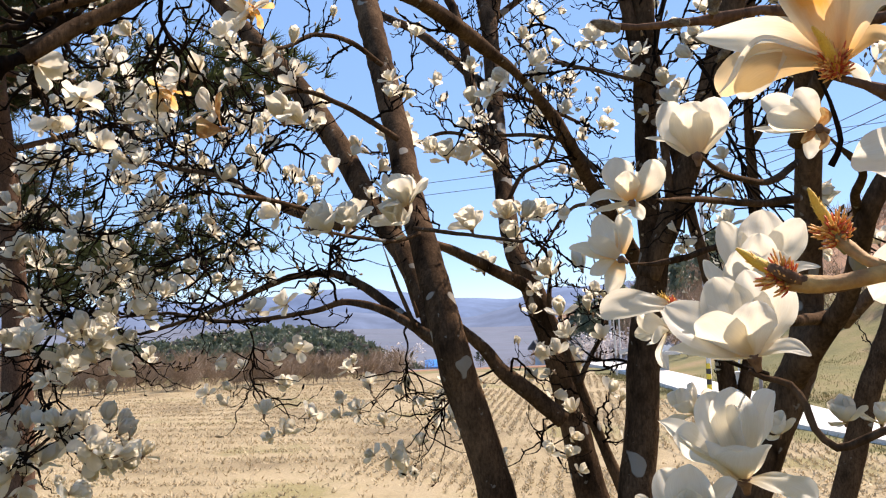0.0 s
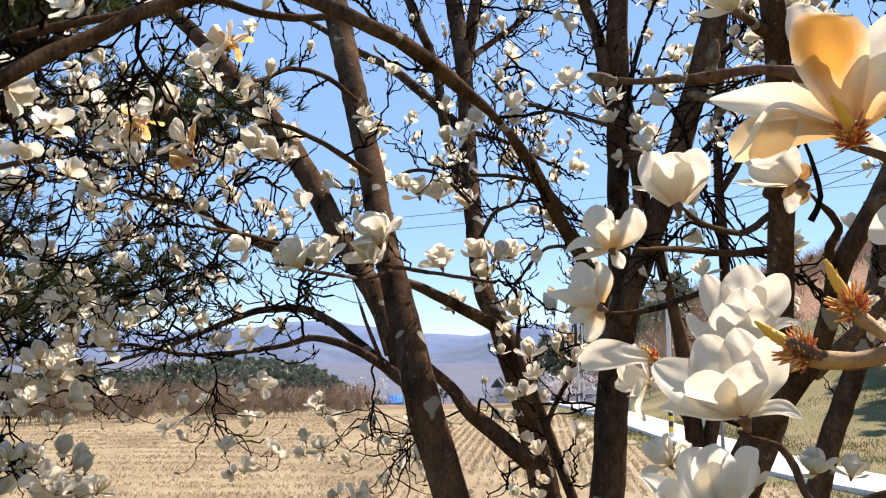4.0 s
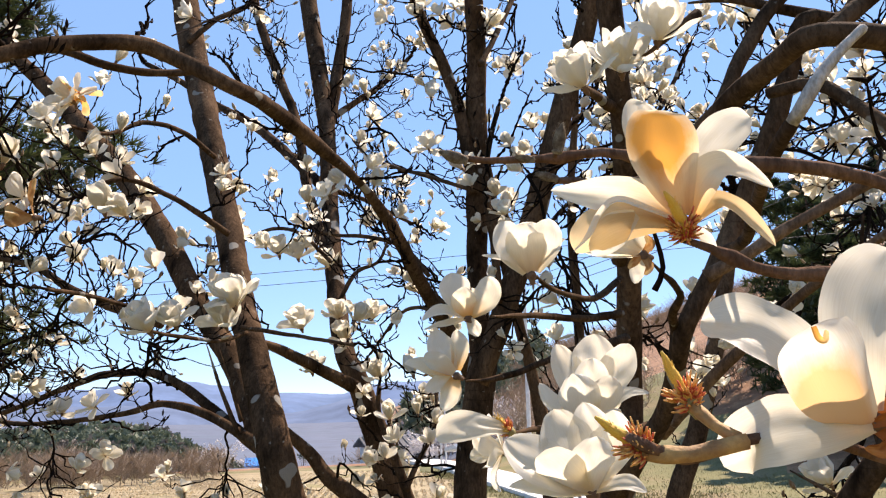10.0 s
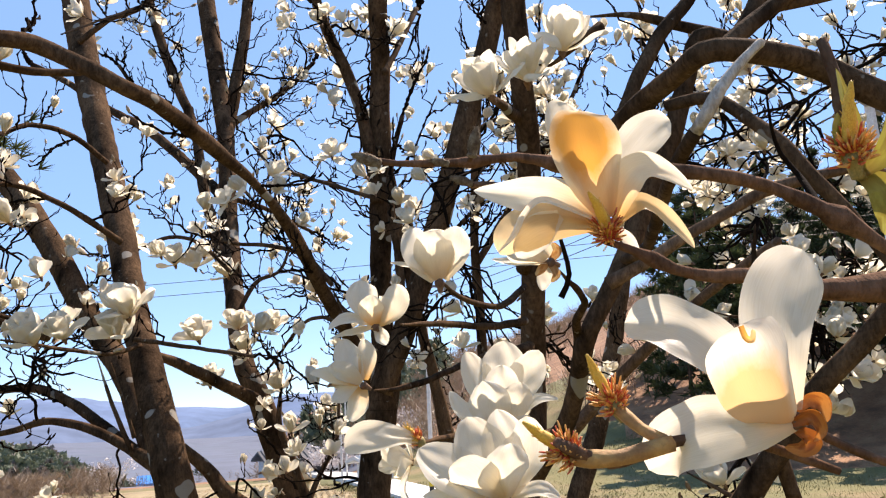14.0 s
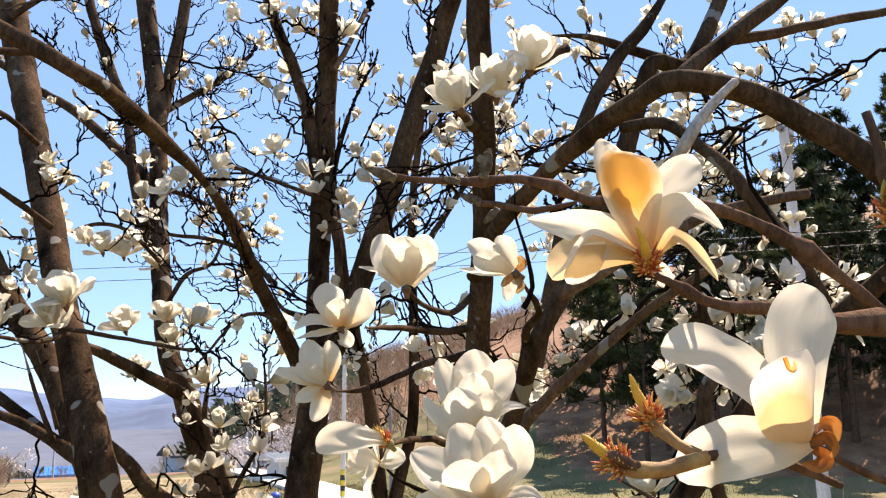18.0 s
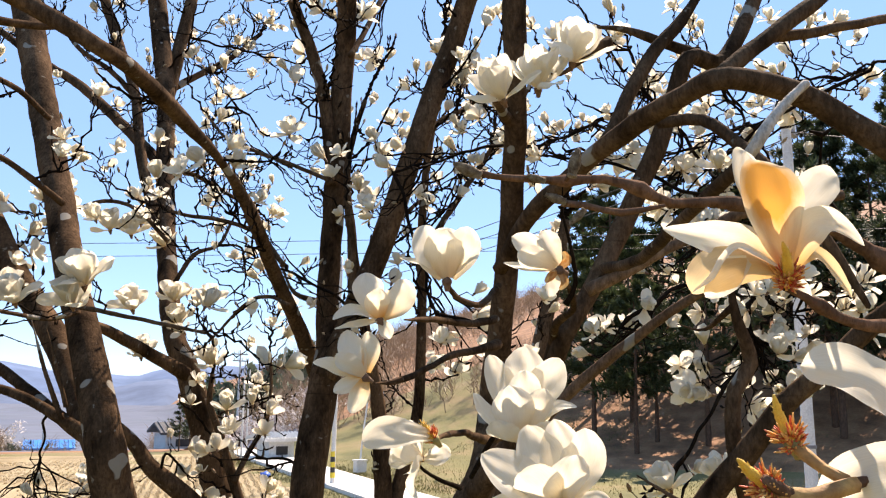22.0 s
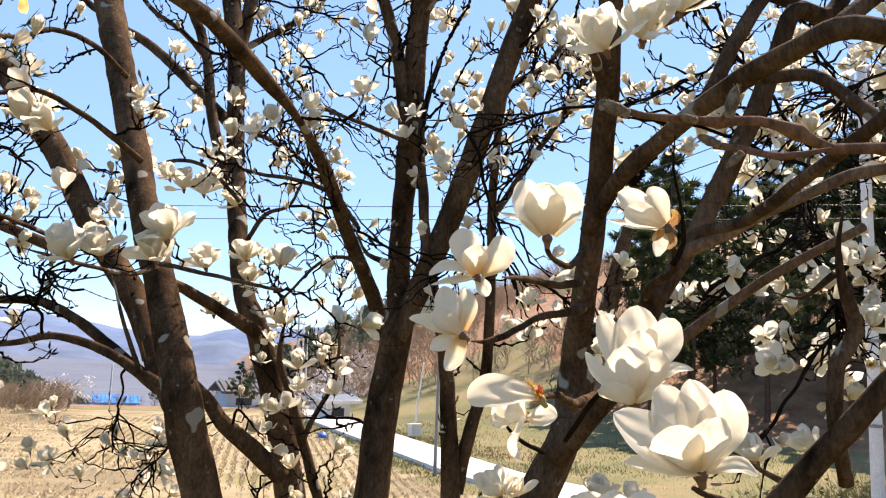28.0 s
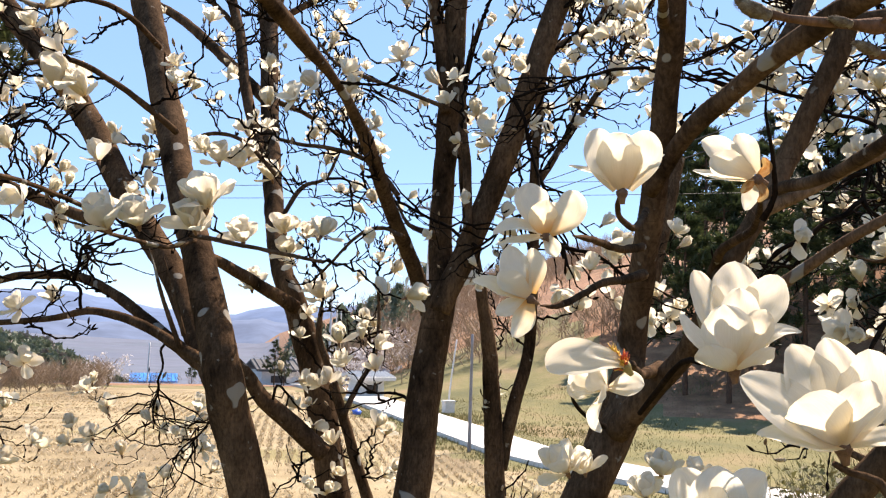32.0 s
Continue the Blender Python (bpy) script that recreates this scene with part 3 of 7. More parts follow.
def far_trees(name, label, spots, seed, mat, n=200, leaf=0.10, slim=0.34):
    """Far crowns: a trunk and many small leafy flakes through a rounded, uneven crown."""
    rng = np.random.default_rng(seed)
    v = []
    for x, y, h in spots:
        z = land1(x, y)
        v.append(np.array([(x - 0.12, y, z - 0.3), (x + 0.12, y, z - 0.3), (x, y, z + h * 0.8)]))
        u = rng.random(n) ** 0.7
        wide = h * slim * np.sqrt(np.clip(1.02 - (u - 0.25) ** 2 * 1.7, 0.05, 1)) * (1.05 - u) ** 0.45
        a = rng.uniform(0, 6.28, n)
        rr = wide * np.sqrt(rng.random(n)) * (1 + 0.25 * np.sin(a * 3 + x))
        c = np.stack([x + rr * np.cos(a), y + rr * np.sin(a), z + h * u], 1)
        d = rng.normal(0, 1, (2, n, 3)) * h ** 0.5 * leaf
        v.append(np.stack([c - d[0], c + d[0], c + d[1] + (0, 0, 0.1)], 1).reshape(-1, 3))
    tri_mesh(name, np.concatenate(v), mat, label, "woods", "stuff")


WOOD = ((-40.0, -0.4), (-25.0, -0.8), (-19.0, -0.8), (-16.0, -0.5), (-13.0, -0.05), (-9.8, -0.10), (-8.0, -0.25), (-6.2, -0.62), (-4.6, -1.5), (-3.2, -2.35), (-1.2, -3.3))
spots = []
while len(spots) < 900:
    bearing, q = -38 + 37 * rg.random(), rg.random()
    r = 62 + 58 * q
    x, y = place(bearing, r)
    peak = skyline(WOOD, bearing)
    top = 1.6 + r * math.tan(radians(peak + (-2.3 - peak) * 0.75 * (1 - q) ** 1.3 - 0.35 * rg.random()))
    h = top - land1(x, y)
    if h > 1.4:
        spots.append((x, y, min(9.0, h)))
far_trees("pine_wood", "mixed green pine wood on the low hill behind the field", spots[::2] + spots[1::4], 9, NEEDLES_HAZED, 260, 0.105, 0.58)
far_trees("budding_wood", "leafless brown trees among the pines on the low hill", spots[3::4], 19, BRUSH_HAZED, 260, 0.085, 0.55)
spots = [(*place(rg.uniform(9, 19), r), rg.uniform(5, 8)) for r in [rg.uniform(85, 150) for _ in range(46)]]
far_trees("pine_wood", "scattered green pines on the far slope", spots, 10, NEEDLES_HAZED, 220)
def cherry(x, y, s, seed):
    rng = random.Random(seed)
    z = land1(x, y)
    ob = thing("cherry_tree", "cherry tree in pale pink-white bloom", "tree", "cherry trees", (x, y, z))
    v, f = tube(spline([(0, 0, -0.2, 0.16 * s), (0.1, 0, 0.8 * s, 0.12 * s), (0.3 * s, 0, 2.2 * s, 0.05 * s)], 0.2), 7)
    part("trunk", mesh_from("trunk", v, f, PINE_BARK), ob)
    out = []
    for i in range(60):
        c = Vector((rng.gauss(0, 1.0), rng.gauss(0, 1.0), 1.9 + rng.gauss(0, 0.6))) * s
        for j in range(16):
            p = c + Vector((rng.gauss(0, 0.25), rng.gauss(0, 0.25), rng.gauss(0, 0.2))) * s
            a, b = [Vector((rng.gauss(0, 1), rng.gauss(0, 1), rng.gauss(0, 1))) * 0.11 * s for _ in range(2)]
            out += [tuple(p - a), tuple(p + a), tuple(p + b)]
    tri_mesh("crown", np.array(out), BLOSSOM, "white blossom", "", "stuff", ob)


for i, (x, y, s) in enumerate(((-2.7, 60, 0.55), (-3.6, 62, 0.45), (-7.5, 120, 0.9), (11.4, 64, 0.6), (13.2, 66, 0.7), (14.8, 62, 0.6), (16.4, 66, 0.75), (12.4, 74, 0.8), (18.2, 62, 0.65), (20, 70, 0.8))):
    cherry(x, y, s, 60 + i)

# grass and weeds beyond the road and at the wood's edge
spots = []
for i in range(900):
    y = rg.uniform(16, 44)
    x = road_x(y) + 2.6 + rg.random() ** 1.3 * 22
    spots.append((x, y, rg.uniform(0.5, 1.2)))
GRASS = leaf_material("dry grass", (0.095, 0.09, 0.028), (0.22, 0.19, 0.075), 0.2)
blades("dry_grass", "dry yellow-green grass beyond the road", "grass", GRASS, spots, 14, 40, 0.16, 0.02, 1.4, 0.6)
spots = [(road_x(y) - 0.7 + rg.gauss(0, 0.35), y, rg.uniform(0.5, 1.2)) for y in [rg.uniform(17, 48) for _ in range(260)]]
blades("verge_grass", "dry grass along the road's edge", "grass", GRASS, spots, 15, 40, 0.2, 0.02, 0.7, 0.6)
spots = [(rg.uniform(11.5, 17.0), rg.uniform(9.5, 14.5), rg.uniform(0.7, 1.2)) for _ in range(46)]
blades("scrub", "tangled scrub with yellow-green shoots below the pole", "bushes", HEDGE, spots, 16, 70, 1.9, 0.012, 1.1, 0.55)


def leafy(name, label, spots, seed, mat, n, size, height):
    """Low evergreen scrub: many small leaves at all angles round each root."""
    rng = np.random.default_rng(seed)
    v = []
    for x, y, h in spots:
        c = np.stack([x + rng.normal(0, 0.45 * h, n), y + rng.normal(0, 0.45 * h, n), np.zeros(n)], 1)
        c[:, 2] = land(c[:, 0], c[:, 1]) + height * h * rng.random(n) ** 1.4
        d = rng.normal(0, 1, (2, n, 3)) * size
        v.append(np.stack([c - d[0], c + d[0] * 0.4, c + d[1]], 1).reshape(-1, 3))
    tri_mesh(name, np.concatenate(v), mat, label, "bushes", "stuff")


leafy("scrub_leaves", "yellow-green leaves of the scrub below the pole", spots, 17, HEDGE, 260, 0.055, 1.25)


# ---------------------------------------------------------------- distant mountains
def ridge(name, label, r, base, profile, rough, seed, mat):
    """A chain of hills round the place: its skyline by bearing, with spurs that fold its flank."""
    s = Soup()
    v, f = [], []
    n, m = 420, 7
    for i in range(n):
        a = 2 * math.pi * i / n
        bearing = math.degrees(a) if i < n / 2 else math.degrees(a) - 360
        ca, sa = math.cos(a), math.sin(a)
        el = skyline(profile, bearing) + rough * (0.6 * noise.noise((sa * 14 + seed, ca * 14, seed)) + 0.3 * noise.noise((sa * 40, ca * 40, seed)) + 0.15 * noise.noise((sa * 120, ca * 120, seed)))
        top = 1.6 + r * math.tan(radians(el))
        for j in range(m):
            u = j / (m - 1)
            fold = 0.05 * noise.noise((sa * 22 + seed, ca * 22, u * 2.0)) * math.sin(math.pi * u)
            q = r * (0.80 + 0.20 * u + fold)
            v.append((q * sa, q * ca, base + (top - base) * (u ** 0.8 + fold)))
        v.append((r * 1.06 * sa, r * 1.06 * ca, base))
    for i in range(n):
        o, q = i * (m + 1), ((i + 1) % n) * (m + 1)
        f += [(o + j, q + j, q + j + 1, o + j + 1) for j in range(m)]
    s.add(v, f)
    tagged(new(name, s.mesh(name, mat, True)), label, "mountains", "", "structure")


RANGE = ((-180.0, 1.9), (-40.0, 1.9), (-20.0, 1.6), (-10.5, 1.75), (-8.0, 2.25), (-5.0, 2.3), (-3.0, 1.9), (-1.5, 1.7), (0.3, 1.35), (3.0, 1.3), (5.0, 1.15), (7.0, 1.65), (9.3, 1.9), (11.0, 1.9), (15.0, 2.2), (40.0, 2.3), (180.0, 1.9))
FOOT = ((-180.0, 0.8), (-20.0, 1.0), (-8.0, 0.8), (-3.0, 0.35), (0.0, 0.05), (3.0, 0.3), (6.5, 0.95), (9.0, 0.7), (12.0, 0.2), (30.0, 0.6), (180.0, 0.8))
LOW = ((-180.0, -0.3), (-12.0, -0.2), (-4.0, -0.9), (0.0, -0.75), (4.0, -1.0), (9.0, -0.4), (20.0, 0.0), (180.0, -0.3))
# ridge colours hold the haze: bluer with distance
ridge("mountain_range", "mountains on the horizon, painted hazy blue", 3400, -60, RANGE, 0.45, 2.0, HILL_HAZE_FAR)
ridge("low_hills", "foothills below the mountains, painted hazy blue", 1700, -45, FOOT, 0.5, 5.0, HILL_HAZE_MID)
ridge("near_hills", "wooded hills across the valley, painted hazy grey-blue", 800, -32, LOW, 0.35, 8.0, HILL_HAZE_NEAR)


# ---------------------------------------------------------------- houses, poles and cables
def house(name, label, x, y, w, d, h, rise, roof_mat, rz=0.0, openings=3):
    z = land1(x, y)
    ob = thing(name, label, "house", "", (x, y, z))
    ob.rotation_euler[2] = rz
    s = Soup()
    s.box((0, 0, h / 2 - 0.4), (w, d, h + 0.8))
    part("wall", s.mesh("wall", WALL_WHITE), ob)
    s = Soup()
    o = 0.5
    v = [(-w / 2 - o, -d / 2 - o, h), (w / 2 + o, -d / 2 - o, h), (w / 2 + o, d / 2 + o, h), (-w / 2 - o, d / 2 + o, h), (-w / 2 - o, 0, h + rise), (w / 2 + o, 0, h + rise)]
    v += [(p[0], p[1], p[2] + 0.18) for p in v]
    s.add(v, [(0, 1, 5, 4), (2, 3, 4, 5), (6, 10, 11, 7), (8, 11, 10, 9), (0, 6, 7, 1), (2, 8, 9, 3), (0, 4, 10, 6), (4, 3, 9, 10), (1, 7, 11, 5), (5, 11, 8, 2)])
    roof = part("roof", s.mesh("roof", roof_mat), ob)
    for i in range(12):
        r = Soup()
        u = -w / 2 - o + (w + 2 * o) * (i + 0.5) / 12
        a, b = Vector((u, -d / 2 - o, h + 0.20)), Vector((u, 0, h + rise + 0.20))
        r.add([tuple(a + Vector((-0.05, 0, 0))), tuple(a + Vector((0.05, 0, 0))), tuple(b + Vector((0.05, 0, 0))), tuple(b + Vector((-0.05, 0, 0))),
               tuple(a + Vector((0, 0, 0.07))), tuple(b + Vector((0, 0, 0.07)))], [(0, 1, 4), (1, 2, 5, 4), (2, 3, 5), (3, 0, 4, 5)])
        part("roof_rib", r.mesh("roof rib", roof_mat), roof)
    for i in range(openings):
        r = Soup()
        r.box((-w / 2 + w * (i + 0.5) / openings, -d / 2 - 0.02, h * 0.5), (w / openings * 0.45, 0.08, h * 0.45))
        part("window", r.mesh("window", DARK), ob)


house("farm_house", "long white house with a blue sheet-metal roof", 0.45, 120, 5.0, 4.0, 1.6, 0.9, ROOF_BLUE)
house("shed", "low building with a dark tiled roof", 10.6, 70, 5.4, 4.0, 1.2, 0.7, ROOF_DARK, 0.1, 2)
house("outbuilding", "small white outbuilding beside the road", 11.6, 48, 1.5, 1.6, 1.0, 0.25, WALL_WHITE, 0.2, 1)


def pole(name, label, x, y, h, r, mat, lean=(0.0, 0.0), arms=0, band=False, z=None):
    z = land1(x, y) if z is None else z
    ob = thing(name, label, "pole", "utility poles", (x, y, z))
    v, f = tube(spline([(0, 0, -0.4, r * 1.15), (lean[0] * 0.5, lean[1] * 0.5, h * 0.5, r), (lean[0], lean[1], h, r * 0.8)], h / 10), 16)
    part("shaft", mesh_from("shaft", v, f, mat), ob)
    for i in range(arms):
        s = Soup()
        s.box((lean[0], lean[1], h - 0.35 - 0.55 * i), (1.5, 0.09, 0.09), 0.5)
        arm = part("crossarm", s.mesh("crossarm", POLE_DARK), ob)
        for k in (-0.65, -0.25, 0.25, 0.65):
            v, f = tube(np.array([(k * math.cos(0.5) + lean[0], k * math.sin(0.5) + lean[1], h - 0.3 - 0.55 * i, 0.03), (k * math.cos(0.5) + lean[0], k * math.sin(0.5) + lean[1], h - 0.12 - 0.55 * i, 0.05)]), 8)
            part("insulator", mesh_from("insulator", v, f, WALL_WHITE), arm)
    if band:
        for i in range(5):
            s = Soup()
            v, f = tube(np.array([(0, 0, 0.35 + 0.2 * i, r * 1.22), (0, 0, 0.45 + 0.2 * i, r * 1.22), (0, 0, 0.55 + 0.2 * i, r * 1.22)]), 16, cap=False)
            part("warning_band", mesh_from("warning band", v, f, YELLOW if i % 2 == 0 else DARK), ob)
    return ob


pole("utility_pole", "pale concrete utility pole with mounting straps", 12.6, 11.7, 9.6, 0.105, POLE_GREY, (-0.15, 0.0), 2)
pole("utility_pole", "pale concrete pole with yellow and black warning band beside the road", 10.1, 32.6, 9.0, 0.08, POLE_GREY, (0.1, 0.0), 1, True, -1.8)
pole("steel_pole", "thin dark grey steel pole at the field's corner", 9.25, 25.0, 3.6, 0.05, POLE_DARK)
pole("leaning_pole", "thin leaning wooden pole beyond the road", 13.2, 38.5, 3.4, 0.04, POLE_GREY, (0.4, 0.0))
pole("utility_pole", "slim pale pole by the farm road", 9.3, 46, 5.2, 0.05, POLE_GREY)
pole("utility_pole", "slim pale pole by the farm road", 10.4, 50, 5.0, 0.045, POLE_GREY)
pole("utility_pole", "distant utility pole with cross arms", 14.2, 72, 8.0, 0.10, POLE_GREY, (0, 0), 2)
pole("utility_pole", "distant utility pole near the blue-roofed house", -0.3, 112, 6.0, 0.11, POLE_GREY)
for dz in (2.6, 4.1, 5.6):
    s = Soup()
    v, f = tube(np.array([(12.6 - 0.05, 11.7, -1.8 + dz, 0.135), (12.6 - 0.05, 11.7, -1.8 + dz + 0.06, 0.135)]), 16, cap=False)
    tagged(new("pole_strap", mesh_from("pole strap", v, f, POLE_DARK)), "dark steel strap round the concrete pole", "strap", "pole straps")


def cable(a, b, sag, r=0.012):
    a, b = Vector(a), Vector(b)
    rows = []
    for i in range(25):
        t = i / 24
        p = a.lerp(b, t)
        rows.append((p.x, p.y, p.z - sag * 4 * t * (1 - t), r))
    v, f = tube(np.array(rows), 5)
    tagged(new("cable", mesh_from("cable", v, f, WIRE)), "thin black overhead cable", "cable", "overhead cables")


for k in range(3):
    cable((12.4 + 0.3 * k, 11.7, 7.4 - 0.25 * k), (10.0 + 0.35 * k, 32.6, 6.6 - 0.2 * k), 0.35)
for k in range(2):
    cable((-62, 66, 8.2 - 0.5 * k), (42, 14, 8.6 - 0.5 * k), 1.2)
cable((12.4, 11.7, 6.8), (40, 4, 8), 0.6)

# blue tarp heap and a post by the road
v, f = tube(spline([(8.6, 37.5, -1.85, 0.20), (8.66, 37.5, -1.70, 0.22), (8.67, 37.52, -1.60, 0.1)], 0.05), 10, 0.5, 2.0)
tagged(new("tarp_heap", mesh_from("tarp heap", v, f, BLUE_TARP)), "small heap under a crumpled blue tarp", "tarp")
s = Soup()
s.box((13.1, 38.0, -1.5), (0.5, 0.35, 0.5), 0.2)
s.box((13.1, 38.0, -1.22), (0.58, 0.42, 0.06), 0.2)
tagged(new("meter_box", s.mesh("meter box", CONCRETE)), "small pale box at the foot of the leaning pole", "box")

# the near pine behind the magnolias at the start of the walk
needle_tree("pine_tree", "dark pine with thick trunk and drooping boughs behind the magnolias", (-3.6, 7.3, land1(-3.6, 7.3)), 9.0, 91, NEEDLES, 11000, (0.15, 0.009), 14, 0.41, 0.30, 0.03, 24)
needle_tree("pine_tree", "tall dark pine behind the magnolias", (-6.4, 10.2, land1(-6.4, 10.2)), 11.5, 97, NEEDLES, 9000, (0.20, 0.014), 14, 0.29, 0.27, 0.06, 18)


# ---------------------------------------------------------------- magnolia trees: pieces
def petal_data(length, width, a0, a1, cup=0.35, wave=0.0, nu=6, nv=8, seed=0.0):
    """A spoon-shaped petal that leaves the origin at the angle a0 from +z and ends at a1 (degrees), over +x."""
    v_, f_, uv = [], [], []
    x = z = last = 0.0
    for j in range(nv + 1):
        v = 1 - (1 - j / nv) ** 1.35
        th = radians(a0 + (a1 - a0) * v ** 1.1)
        if j:
            x += math.sin(th) * length * (v - last)
            z += math.cos(th) * length * (v - last)
        last = v
        half = width * (0.16 + 0.84 * math.sin(min(1.0, v * 1.28) * math.pi / 2) ** 1.3) * max(0.03, 1 - max(0.0, (v - 0.62) / 0.38) ** 2.4) ** 0.5 * (1.0 if v < 1 else 0.5)
        for i in range(nu + 1):
            u = 2 * i / nu - 1
            lift = cup * half * u * u + wave * half * noise.noise((u * 1.7 + seed, v * 2.6, seed * 3.1))
            v_.append((x - math.cos(th) * lift, u * half, z + math.sin(th) * lift))
            uv.append((i / nu, v))
    w = nu + 1
    for j in range(nv):
        for i in range(nu):
            f_.append((j * w + i, j * w + i + 1, (j + 1) * w + i + 1, (j + 1) * w + i))
    return v_, f_, uv


WHORLS = {  # per whorl: count, petals' length, width, angle at the foot, angle at the tip, cup
    "goblet": [(3, 1.0, 0.34, 42, -22, 0.55), (3, 0.97, 0.33, 46, -18, 0.55), (2, 0.95, 0.28, 70, 60, 0.3)],
    "half": [(3, 1.0, 0.30, 34, -4, 0.5), (3, 1.0, 0.31, 48, 14, 0.45), (3, 0.98, 0.28, 66, 60, 0.3)],
    "open": [(3, 0.92, 0.30, 36, 8, 0.45), (3, 1.0, 0.32, 62, 48, 0.35), (3, 1.0, 0.30, 80, 112, 0.25)],
    "wide": [(3, 0.95, 0.34, 48, 22, 0.4), (3, 1.0, 0.36, 72, 58, 0.3), (2, 1.0, 0.34, 88, 100, 0.22)],
    "star": [(3, 1.0, 0.33, 48, 66, 0.28), (3, 0.92, 0.32, 62, 92, 0.2)],
    "bloom": [(3, 1.0, 0.34, 24, 2, 0.5), (3, 1.0, 0.36, 38, 18, 0.45), (3, 0.95, 0.34, 54, 66, 0.35)],
    "cup": [(4, 1.0, 0.34, 40, 58, 0.3)],
    "loose": [(3, 0.95, 0.30, 52, 60, 0.3), (3, 1.0, 0.28, 74, 105, 0.2)],
    "tulip": [(3, 1.0, 0.27, 24, 2, 0.6), (3, 0.95, 0.27, 32, 8, 0.55)],
}


def small_flower(name, kind, seed):
    """A whole flower of unit length in one mesh, for the many that stay small."""
    rng = random.Random(seed)
    v_, f_, uv = [], [], []
    for k, (n, ln, wd, a0, a1, cup) in enumerate(WHORLS[kind]):
        for i in range(n):
            pv, pf, pu = petal_data(ln * rng.uniform(0.85, 1.05), wd * rng.uniform(0.9, 1.1), a0 + rng.uniform(-8, 8), a1 + rng.uniform(-18, 18), cup, 0.35, 4, 5, rng.uniform(0, 9))
            rot = Matrix.Rotation(2 * math.pi * (i / n + 0.17 * k) + rng.uniform(-0.25, 0.25), 3, "Z")
            o = len(v_)
            v_.extend([tuple(rot @ Vector(p)) for p in pv])
            f_.extend([tuple(a + o for a in q) for q in pf])
            uv.extend(pu)
    idx = [0] * len(f_)
    rows = np.array([(0, 0, -0.16, 0.035), (0, 0, -0.06, 0.06), (0, 0, 0.03, 0.075), (0, 0, 0.10, 0.03)])
    tv, tf = tube(rows, 6)
    o = len(v_)
    v_.extend([tuple(p) for p in tv])
    uv.extend([(0.5, 0.0)] * len(tv))
    f_.extend([tuple(a + o for a in q) for q in tf])
    idx += [1] * len(tf)
    return mesh_from(name, v_, f_, [PETAL, SCALE_BROWN], uv, True, idx)


SMALL = [small_flower("small flower", k, 11 + i) for i, k in enumerate(("goblet", "tulip", "goblet", "half", "half", "tulip", "goblet", "open"))]


def bud_mesh():
    rows = np.array([(0, 0, -0.10, 0.13), (0, 0, -0.02, 0.20), (0, 0, 0.05, 0.16), (0.01, 0, 0.30, 0.22), (0.03, 0, 0.55, 0.21), (0.08, 0, 0.82, 0.12), (0.11, 0, 1.0, 0.03)])
    v, f = tube(spline(rows, 0.07), 9, 0.14, 3.0)
    return mesh_from("bud", v, f, BUD_FUR)


def dark_bud_mesh():
    rows = np.array([(0, 0, -0.08, 0.09), (0, 0, 0.1, 0.15), (0.02, 0, 0.5, 0.16), (0.05, 0, 1.0, 0.02)])
    v, f = tube(spline(rows, 0.2), 6, 0.12, 3.0)
    return mesh_from("leaf bud", v, f, TWIG)


def furry_bud_mesh():
    """The same bud, large enough for its silky hairs to show."""
    rng = random.Random(12)
    s = Soup()
    s.add([tuple(v.co) for v in BUD.vertices], [tuple(p.vertices) for p in BUD.polygons])
    for i in range(420):
        z, a = rng.uniform(0.02, 0.95), rng.uniform(0, 6.283)
        r = 0.22 * math.sin(math.pi * min(1.0, 0.18 + z * 0.8)) ** 0.7
        d = Vector((math.cos(a), math.sin(a), 0))
        p = d * r * 0.94 + Vector((0.09 * z * z, 0, z))
        t = Vector((-math.sin(a), math.cos(a), 0)) * 0.008
        e = p + d * rng.uniform(0.03, 0.08) + Vector((0, 0, rng.uniform(0.06, 0.14)))
        s.add([tuple(p - t), tuple(p + t), tuple(e)], [(0, 1, 2)])
    return mesh_from("furry bud", s.v, s.f, BUD_FUR)


BUD, LEAF_BUD = bud_mesh(), dark_bud_mesh()
FURRY_BUD = furry_bud_mesh()
PETALS = {}


def petal_mesh(kind, k, variant, mat):
    key = (kind, k, variant, mat.name)
    if key not in PETALS:
        rng = random.Random(sum(map(ord, kind)) * 31 + k * 7 + variant)
        n, ln, wd, a0, a1, cup = WHORLS[kind][k]
        v, f, uv = petal_data(ln * rng.uniform(0.9, 1.05), wd * rng.uniform(0.92, 1.08), a0 + rng.uniform(-9, 9), a1 + rng.uniform(-22, 22), cup, 0.42, 10, 14, rng.uniform(0, 9))
        PETALS[key] = mesh_from("petal", v, f, mat, uv)
    return PETALS[key]


